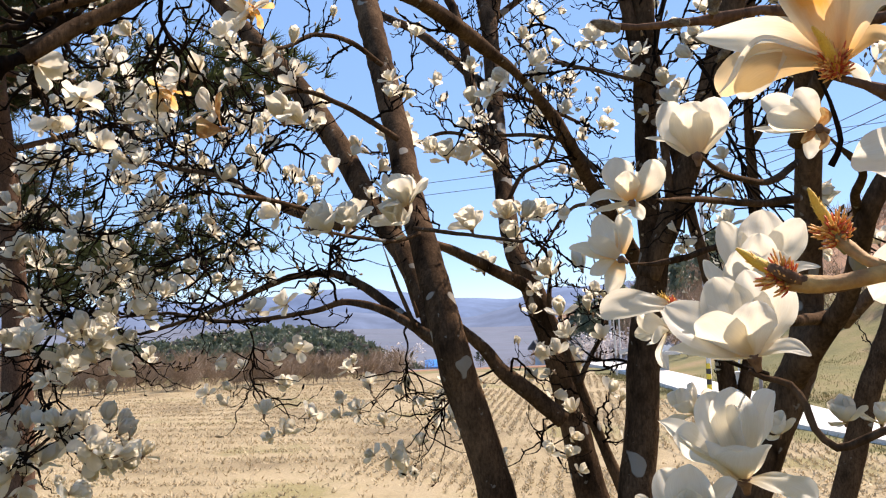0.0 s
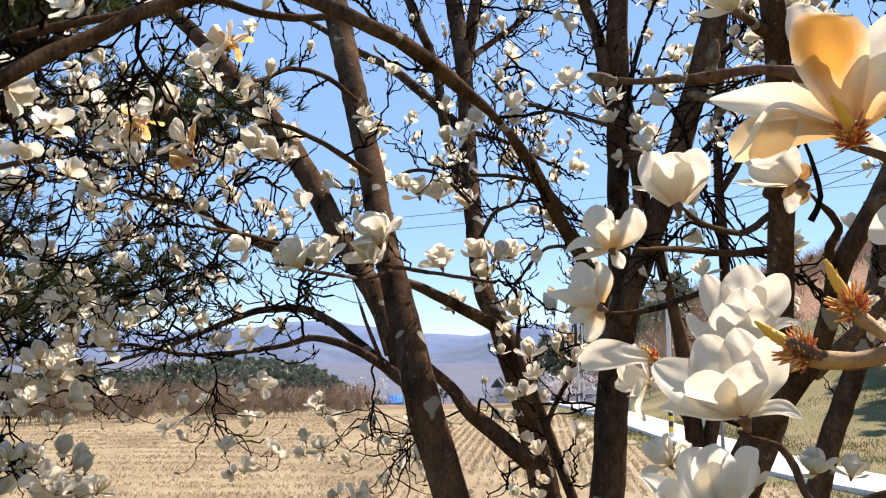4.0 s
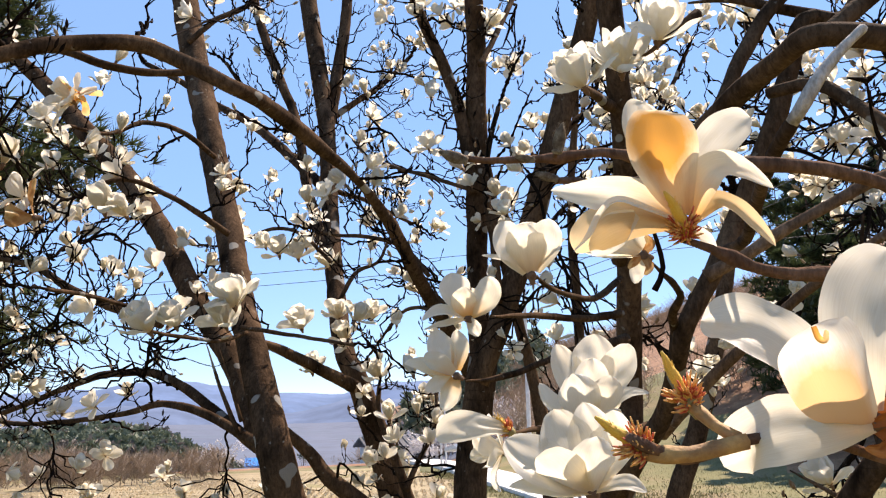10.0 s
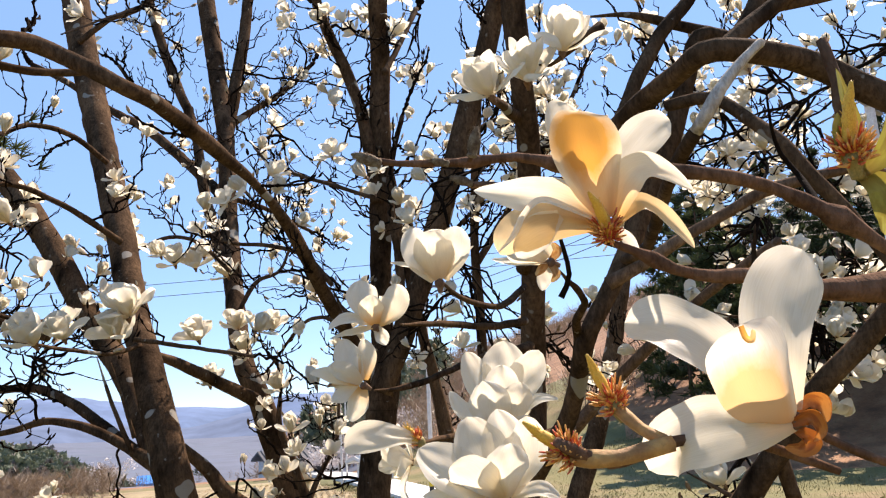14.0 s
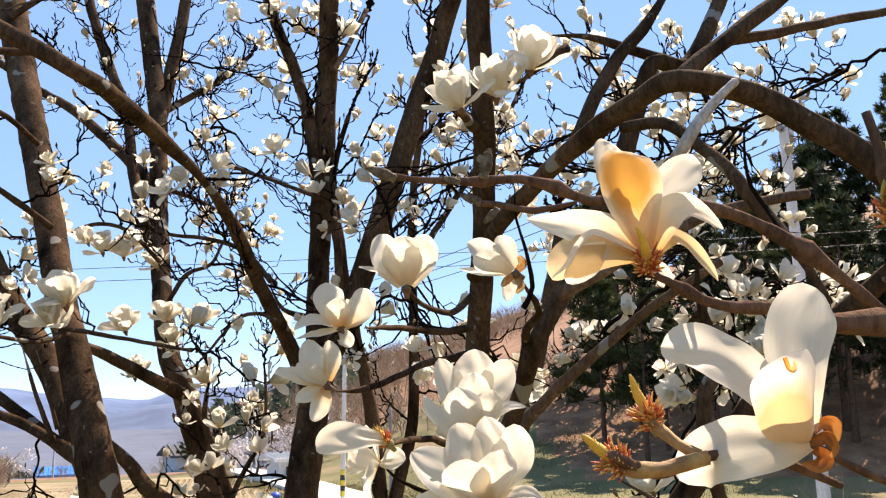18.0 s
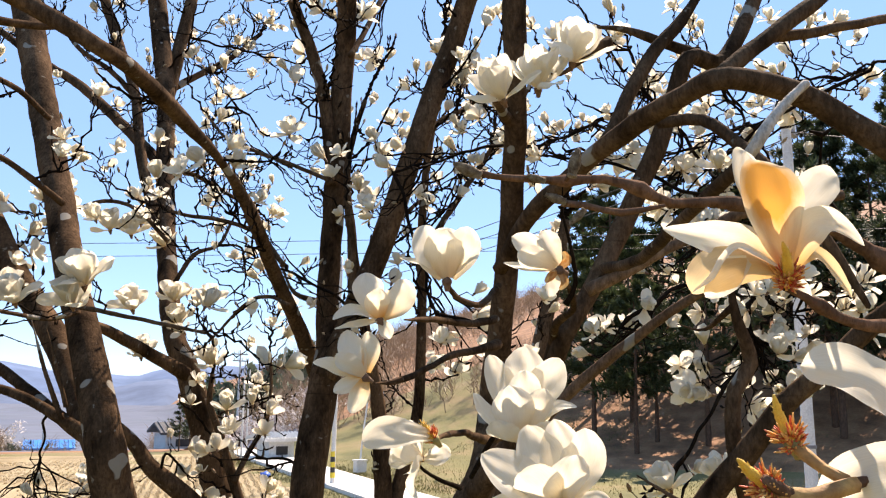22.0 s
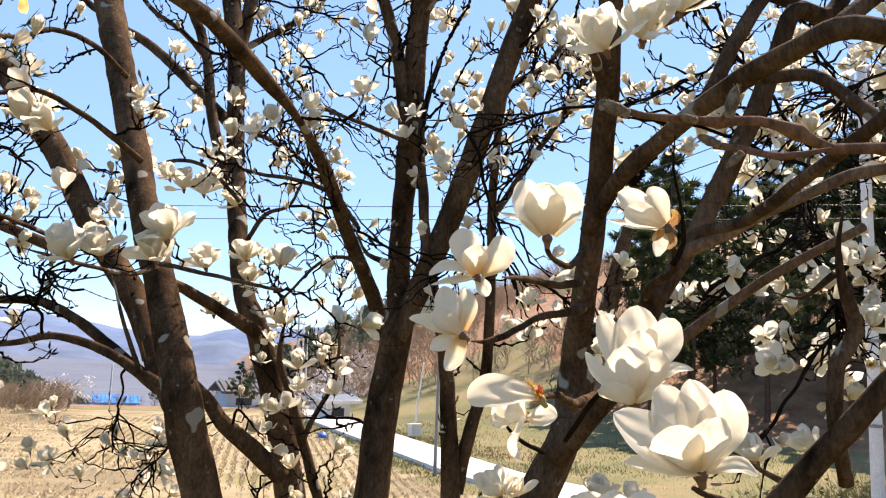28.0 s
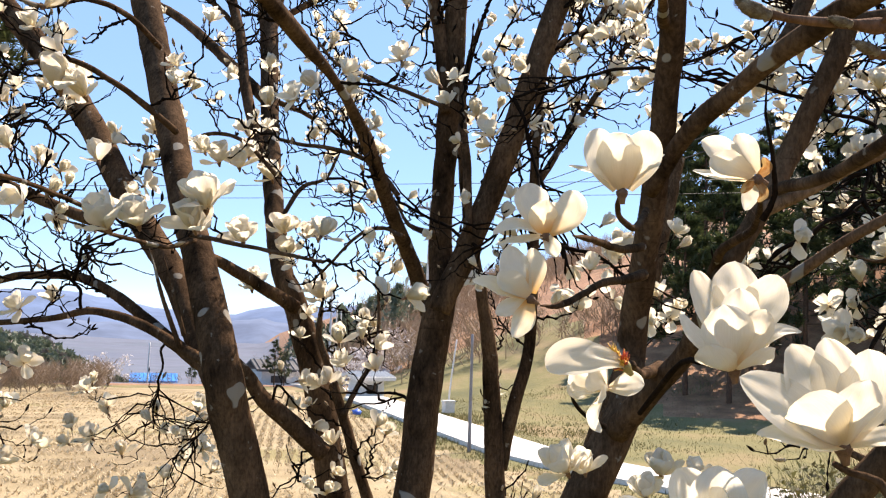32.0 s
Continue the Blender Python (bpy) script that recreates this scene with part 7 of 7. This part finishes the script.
WIDE = [
    ([(-0.4, 0.4, 0.2, 0.60), (-2.53, 1.74, 0.6, 1.80), (-4.55, 3.08, 0.4, 2.10), (-6.47, 4.55, -0.4, 0.75)], (0.4, 0.5, 0.8), 0.3, PETAL),
    ([(-0.3, 0.4, -0.2, 0.60), (-1.31, 2.79, -1.0, 1.95), (-2.04, 4.61, -1.6, 2.05), (-2.48, 6.47, -2.0, 0.75)], (0.4, -0.1, 1), 0.35, PETAL),
    ([(0.0, 0.4, -0.3, 0.55), (0.3, 2.94, -1.5, 1.80), (0.28, 4.96, -2.2, 1.72), (-0.07, 6.83, -2.5, 0.45)], (0, -0.1, 1), 0.35, PETAL),
    ([(0.2, 0.4, -0.1, 0.55), (1.56, 2.81, -0.7, 1.72), (2.31, 4.44, -1.0, 1.65), (2.18, 6.22, -1.2, 0.65)], (-0.5, 0, 1), 0.35, PETAL),
    ([(0.3, 0.3, 0.4, 0.35), (1.7, 0.76, 0.9, 0.74), (2.92, 0.76, 0.9, 0.74), (4.11, 0.08, 0.7, 0.20)], (-0.1, 0.8, 0.6), 0.35, PETAL),
    ([(-0.3, 0.3, 0.5, 0.65), (-1.99, 1.72, 2.0, 1.95), (-3.26, 2.81, 2.6, 1.80), (-4.06, 3.5, 2.6, 0.60)], (0.3, 0.4, -0.9), 0.35, PETAL),
    ([(-0.05, 0.3, 0.5, 0.60), (0.15, 2.1, 1.9, 1.70), (0.48, 3.56, 2.3, 1.60), (0.64, 4.77, 2.3, 0.60)], (-0.2, 0.2, -1), 0.4, PETAL),
    ([(-0.4, 0.2, 0.5, 0.45), (-2.87, 0.63, 2.0, 1.15), (-4.75, 1.2, 2.3, 1.10), (-6.33, 1.38, 2.2, 0.35)], (0.1, 0.9, 0.3), 0.3, PETAL),
]
spine_flower(D.ob, (0.329, 0.890, 1.598), *VIEW_D, TALL, "large white flower with upright and spreading petals", None, RECEPTACLE, 0.07, (-0.1, 1, 0.1))
spine_flower(D.ob, (0.236, 0.662, 1.558), *VIEW_D, WIDE, "wide-open large white flower", None, RECEPTACLE, 0.07, (-0.2, 1, 0.1))
flower(D.ob, "half", (1.123, 1.617, 1.450), (-0.62, -0.13, 0.77), 0.0703, 0.3)
flower(D.ob, "half", (1.326, 1.665, 1.476), (-0.90, 0.03, 0.44), 0.0620, 0.8)
flower(D.ob, "half", (0.452, 1.154, 2.094), (-0.61, -0.23, 0.76), 0.0733, 0.2)
flower(D.ob, "half", (0.513, 1.152, 2.121), (-0.29, -0.44, 0.85), 0.0747, 0.9)
flower(D.ob, "half", (0.574, 1.148, 2.174), (0.00, -0.41, 0.91), 0.0764, 1.4)
flower(D.ob, "half", (0.378, 1.317, 1.437), (-0.60, -0.16, 0.79), 0.0511, 0.4)
flower(D.ob, "half", (0.406, 1.317, 1.437), (-0.39, -0.26, 0.88), 0.0395, 0.9)
flower(D.ob, "half", (0.799, 1.725, 1.360), (-0.21, -0.32, 0.92), 0.0597, 0.1)
flower(D.ob, "half", (0.872, 1.725, 1.353), (-0.02, -0.40, 0.92), 0.0509, 0.6)
set_flower(D.ob, (0.293, 0.867, 1.423), (-0.218, -0.318, 0.923), (0.034, -0.082, 0.996), 0.0946, HERO_WIDE, False, "wide-open large white flower", RECEPTACLE)
set_flower(D.ob, (0.228, 0.822, 1.363), (-0.159, -0.314, 0.936), (0.034, -0.082, 0.996), 0.0864, HERO_TALL, False, "large white flower with upright and spreading petals", RECEPTACLE)
flower(D.ob, "half", (0.507, 1.320, 1.400), (-0.35, -0.31, 0.88), 0.0393, 0.4)
flower(D.ob, "half", (0.505, 1.493, 1.743), (-0.09, -0.31, 0.95), 0.0346, 0.2)
flower(A.ob, "bloom", (-0.291, 2.188, 1.831), (-0.43, -0.48, 0.76), 0.0887, 0.2)
flower(A.ob, "bloom", (-0.230, 2.187, 1.843), (-0.34, -0.51, 0.79), 0.0746, 0.9)
flower(A.ob, "bloom", (-0.089, 2.184, 1.890), (-0.30, -0.42, 0.86), 0.0946, 0.4)
flower(A.ob, "bloom", (-0.111, 2.187, 1.843), (-0.29, -0.59, 0.76), 0.0790, 1.2)
flower(A.ob, "goblet", (-0.413, 2.214, 2.134), (-0.20, -0.41, 0.89), 0.0876, 0.1)
flower(A.ob, "goblet", (-0.361, 2.215, 2.126), (-0.50, -0.48, 0.72), 0.0751, 0.8)
flower(B.ob, "half", (0.046, 4.052, 2.363), (-0.22, -0.49, 0.84), 0.1099, 0.0)
flower(B.ob, "half", (0.135, 4.053, 2.350), (-0.22, -0.49, 0.84), 0.1106, 0.5)
flower(B.ob, "half", (0.282, 4.056, 2.310), (-0.37, -0.45, 0.81), 0.1063, 0.2)
flower(B.ob, "half", (-0.017, 4.049, 2.402), (-0.37, -0.45, 0.81), 0.0887, 0.5)
flower(B.ob, "half", (0.173, 4.049, 2.403), (0.04, -0.56, 0.83), 0.0899, 2.0)
flower(B.ob, "bloom", (0.136, 3.681, 1.979), (-0.31, -0.46, 0.84), 0.1130, 1.2)
flower(B.ob, "bloom", (0.294, 3.678, 2.023), (-0.22, -0.48, 0.85), 0.0955, 2.0)
flower(B.ob, "bloom", (0.436, 3.679, 2.013), (-0.16, -0.50, 0.85), 0.1014, 2.0)
flower(B.ob, "bloom", (0.321, 3.686, 1.928), (-0.37, -0.44, 0.82), 0.1002, 0.2)
flower(B.ob, "bloom", (0.470, 3.699, 1.762), (-0.37, -0.43, 0.82), 0.1008, 0.5)
flower(B.ob, "bloom", (0.182, 3.696, 1.792), (-0.21, -0.48, 0.85), 0.0939, 0.2)
flower(C.ob, "open", (-0.432, 1.899, 2.310), (-0.67, -0.43, 0.60), 0.0722, 0.3)
flower(C.ob, "loose", (-0.414, 1.897, 2.331), (-0.28, -0.10, -0.95), 0.0581, 0.3, PETAL_SPENT, True)
flower(C.ob, "loose", (-0.587, 2.162, 2.156), (-0.78, -0.40, 0.48), 0.0891, 0.3)
flower(C.ob, "loose", (-0.664, 2.155, 2.241), (-0.72, -0.42, 0.56), 0.0747, 0.9)
flower(C.ob, "loose", (-0.550, 2.117, 2.097), (-0.99, -0.09, -0.13), 0.1011, 0.0, PETAL_BROWN, False, (1, 2, 4, 5), "browned curling petals")
flower(C.ob, "loose", (-0.698, 2.157, 2.218), (-0.39, -0.10, -0.92), 0.0659, 0.0, PETAL_SPENT)
flower(C.ob, "wide", (-0.719, 1.746, 2.342), (-0.61, -0.34, 0.71), 0.0705, 0.5)
VIEW_N = ((0.949, -0.312, -0.051), (-0.013, -0.198, 0.980))
spine_flower(N.ob, (0.1735, 0.3625, 1.7058), *VIEW_N, [
    ([(-0.3, 0.4, 0.1, 0.30), (-1.10, 2.26, -0.4, 0.98), (-1.70, 4.16, -1.1, 1.37), (-1.84, 5.42, -1.6, 1.07), (-1.73, 5.94, -1.8, 0.35)], (0.35, 0.1, 1), 0.25, PETAL_TINGED),
    ([(-0.2, 0.4, 0.2, 0.35), (-0.77, 1.95, 0.3, 1.15), (-1.17, 3.5, 0.1, 1.62), (-1.32, 4.86, -0.5, 1.30), (-1.32, 5.4, -0.8, 0.45)], (0.05, -0.1, 1), 0.22, PETAL_STAINED, 0.15),
    ([(0.1, 0.5, -0.2, 0.25), (0.63, 2.69, -0.8, 0.73), (1.58, 4.01, -1.3, 1.01), (2.59, 4.85, -1.6, 0.80), (3.15, 5.13, -1.7, 0.25)], (-0.2, 0.3, 1), 0.3, PETAL),
    ([(0.2, 0.4, 0.2, 0.30), (0.65, 1.95, 0.3, 0.81), (1.44, 2.63, 0.4, 0.71), (2.46, 2.38, 0.4, 0.46), (3.74, 1.65, 0.2, 0.10)], (-0.2, 0.5, 1), 0.4, PETAL_TINGED),
    ([(0.3, 0.2, -0.2, 0.20), (1.29, 1.06, -0.6, 0.47), (2.12, 0.91, -0.8, 0.52), (3.09, 0.08, -1.0, 0.47), (4.2, -0.97, -1.2, 0.16)], (0.3, 0.6, 0.8), 0.5, PETAL_TAN),
    ([(-0.3, 0.2, 0.1, 0.35), (-2.08, 1.02, 0.2, 0.92), (-3.73, 1.33, 0.1, 0.87), (-5.12, 1.47, -0.1, 0.51), (-6.2, 1.66, -0.3, 0.12)], (0, 0.35, 1), 0.3, PETAL_TINGED),
    ([(-0.4, 0.1, 0.2, 0.28), (-2.17, 0.41, 0.8, 0.85), (-3.59, 0.22, 1.2, 1.10), (-4.59, -0.48, 1.3, 0.89), (-5.08, -1.27, 1.2, 0.28)], (0.25, 0.55, 1), -0.45, PETAL_TAN),
    ([(-0.4, 0.1, 0.5, 0.15), (-2.2, 0.72, 1.3, 0.24), (-3.35, 1.02, 1.75, 0.20), (-4.1, 0.40, 1.85, 0.15), (-4.6, -0.60, 1.8, 0.13), (-5.2, -1.20, 1.5, 0.07)], (0.2, 0.9, 0.5), 0.8, PETAL),
    ([(-2.4, 0.50, 0.9, 0.25), (-3.3, -0.15, 1.0, 0.75), (-3.9, -0.85, 1.0, 0.60), (-4.3, -1.40, 0.9, 0.18)], (0.3, 0.4, 1), 0.3, PETAL),
    ([(0.1, 0.0, 0.1, 0.14), (0.78, -0.59, 0.2, 0.28), (1.29, -1.36, 0.2, 0.10)], (-0.3, 0.3, 1), 0.3, PETAL),
], "withering orange and cream flower with red stamens", ((-0.002, -0.004, 0.006), (-0.32, 0.78, 0.54), 0.046), RECEPTACLE_GREEN, 0.05, (-0.35, 0.55, 0.75))
spine_flower(N.ob, (0.2253, 0.3203, 1.6164), *VIEW_N, [
    ([(-0.3, 0.3, 0.1, 0.40), (-2.29, 1.88, 0.3, 1.00), (-3.82, 3.19, -0.3, 1.42), (-5.14, 3.82, -1.5, 1.36), (-6.34, 3.75, -2.6, 0.55)], (0.25, 0.45, 1), 0.30, PETAL),
    ([(-0.1, 0.4, 0.0, 0.40), (-0.46, 2.37, -0.3, 1.07), (-0.29, 4.16, -1.2, 1.50), (0.63, 5.79, -2.3, 1.45), (1.62, 6.96, -3.0, 0.50)], (-0.3, 0.1, 1), 0.28, PETAL),
    ([(-0.3, 0.0, 0.4, 0.60), (-1.91, 1.45, 2.4, 1.55), (-2.87, 2.79, 3.6, 1.70), (-3.38, 3.77, 4.1, 1.40), (-3.62, 4.3, 4.2, 0.60)], (0.3, -0.3, 1), -0.30, PETAL_FOOT_STAINED, 0.12),
    ([(-0.3, 0.0, 0.4, 0.40), (-2.45, 0.02, 1.4, 1.10), (-3.87, -0.31, 1.0, 1.48), (-4.94, -1.03, 0.0, 1.29), (-5.62, -2.31, -1.2, 0.40)], (0.1, 0.55, 0.8), 0.22, PETAL),
    ([(-0.11, 0.23, 0.0, 0.18), (0.55, 0.88, -0.2, 0.32), (1.21, 0.70, -0.3, 0.37), (1.45, -0.11, -0.2, 0.12)], (0.2, -0.3, 1), 0.6, SEPAL_RUST),
    ([(-0.04, -0.32, 0.1, 0.18), (0.60, -0.76, 0.2, 0.37), (0.17, -1.12, 0.3, 0.32), (-0.51, -1.01, 0.3, 0.11)], (0.1, 0.4, 1), 0.6, SEPAL_RUST),
    ([(-0.24, -0.01, 0.3, 0.18), (0.40, 0.26, 0.5, 0.32), (0.81, -0.24, 0.5, 0.27), (0.63, -0.76, 0.4, 0.09)], (0.3, 0.1, 1), 0.6, SEPAL_RUST),
    ([(-3.75, 4.25, 4.45, 0.10), (-3.62, 3.85, 4.6, 0.12), (-3.40, 3.80, 4.6, 0.11), (-3.32, 4.15, 4.5, 0.08)], (0, 0.2, 1), 0.5, PETAL_SPENT),
], "large cream flower with orange-stained foot and rusty bracts", None, RECEPTACLE, 0.05, (-0.6, 0.4, 0.5))
spent_core(N.ob, (0.164, 0.356, 1.626), (-0.50, 0.02, 0.86), 0.046)
spent_core(N.ob, (0.134, 0.340, 1.608), (-0.84, 0.0, 0.54), 0.046)
spent_core(N.ob, (0.190, 0.236, 1.700), (-0.35, -0.30, 0.88), 0.044)
for points, face in (([(0, 0, 0, 0.15), (-0.5, 0.5, 0.2, 0.45), (-0.9, 1.3, 0.2, 0.40), (-0.8, 2.0, 0.1, 0.1)], (0.6, 0, 1)), ([(0, 0.2, 0.1, 0.15), (-0.4, 1.3, 0.3, 0.32), (-0.7, 2.4, 0.3, 0.28), (-0.9, 3.4, 0.2, 0.08)], (0.5, 0, 1)), ([(0, 0, 0.2, 0.15), (0.5, 0.6, 0.5, 0.35), (0.7, 1.4, 0.6, 0.28), (0.6, 2.0, 0.6, 0.08)], (-0.3, 0, 1)), ([(0, -0.1, 0, 0.15), (0.5, -0.5, 0.3, 0.5), (0.8, -1.3, 0.3, 0.45), (0.7, -2.0, 0.2, 0.1)], (-0.4, 0.3, 1))):
    spine_flower(N.ob, (0.196, 0.240, 1.696), *VIEW_N, [(points, face, 0.4, BRACT)], "yellow-green bract of a spent flower", None, RECEPTACLE_GREEN, 0.03)
bud(N.ob, (0.128, 0.600, 1.806), (-0.89, 0.29, 0.35), 0.0205)
bud(N.ob, (0.193, 0.587, 1.790), (-0.90, 0.30, 0.32), 0.0155)
bud(N.ob, (0.189, 0.570, 1.806), (0.12, -0.19, 0.98), 0.0210)
bud(N.ob, (0.177, 0.590, 1.805), (-0.92, 0.31, 0.23), 0.0135)
bud(N.ob, (0.200, 0.572, 1.781), (-0.62, 0.34, -0.71), 0.0140)
for tree in (A, B, C, D, E, N):
    finish(tree)
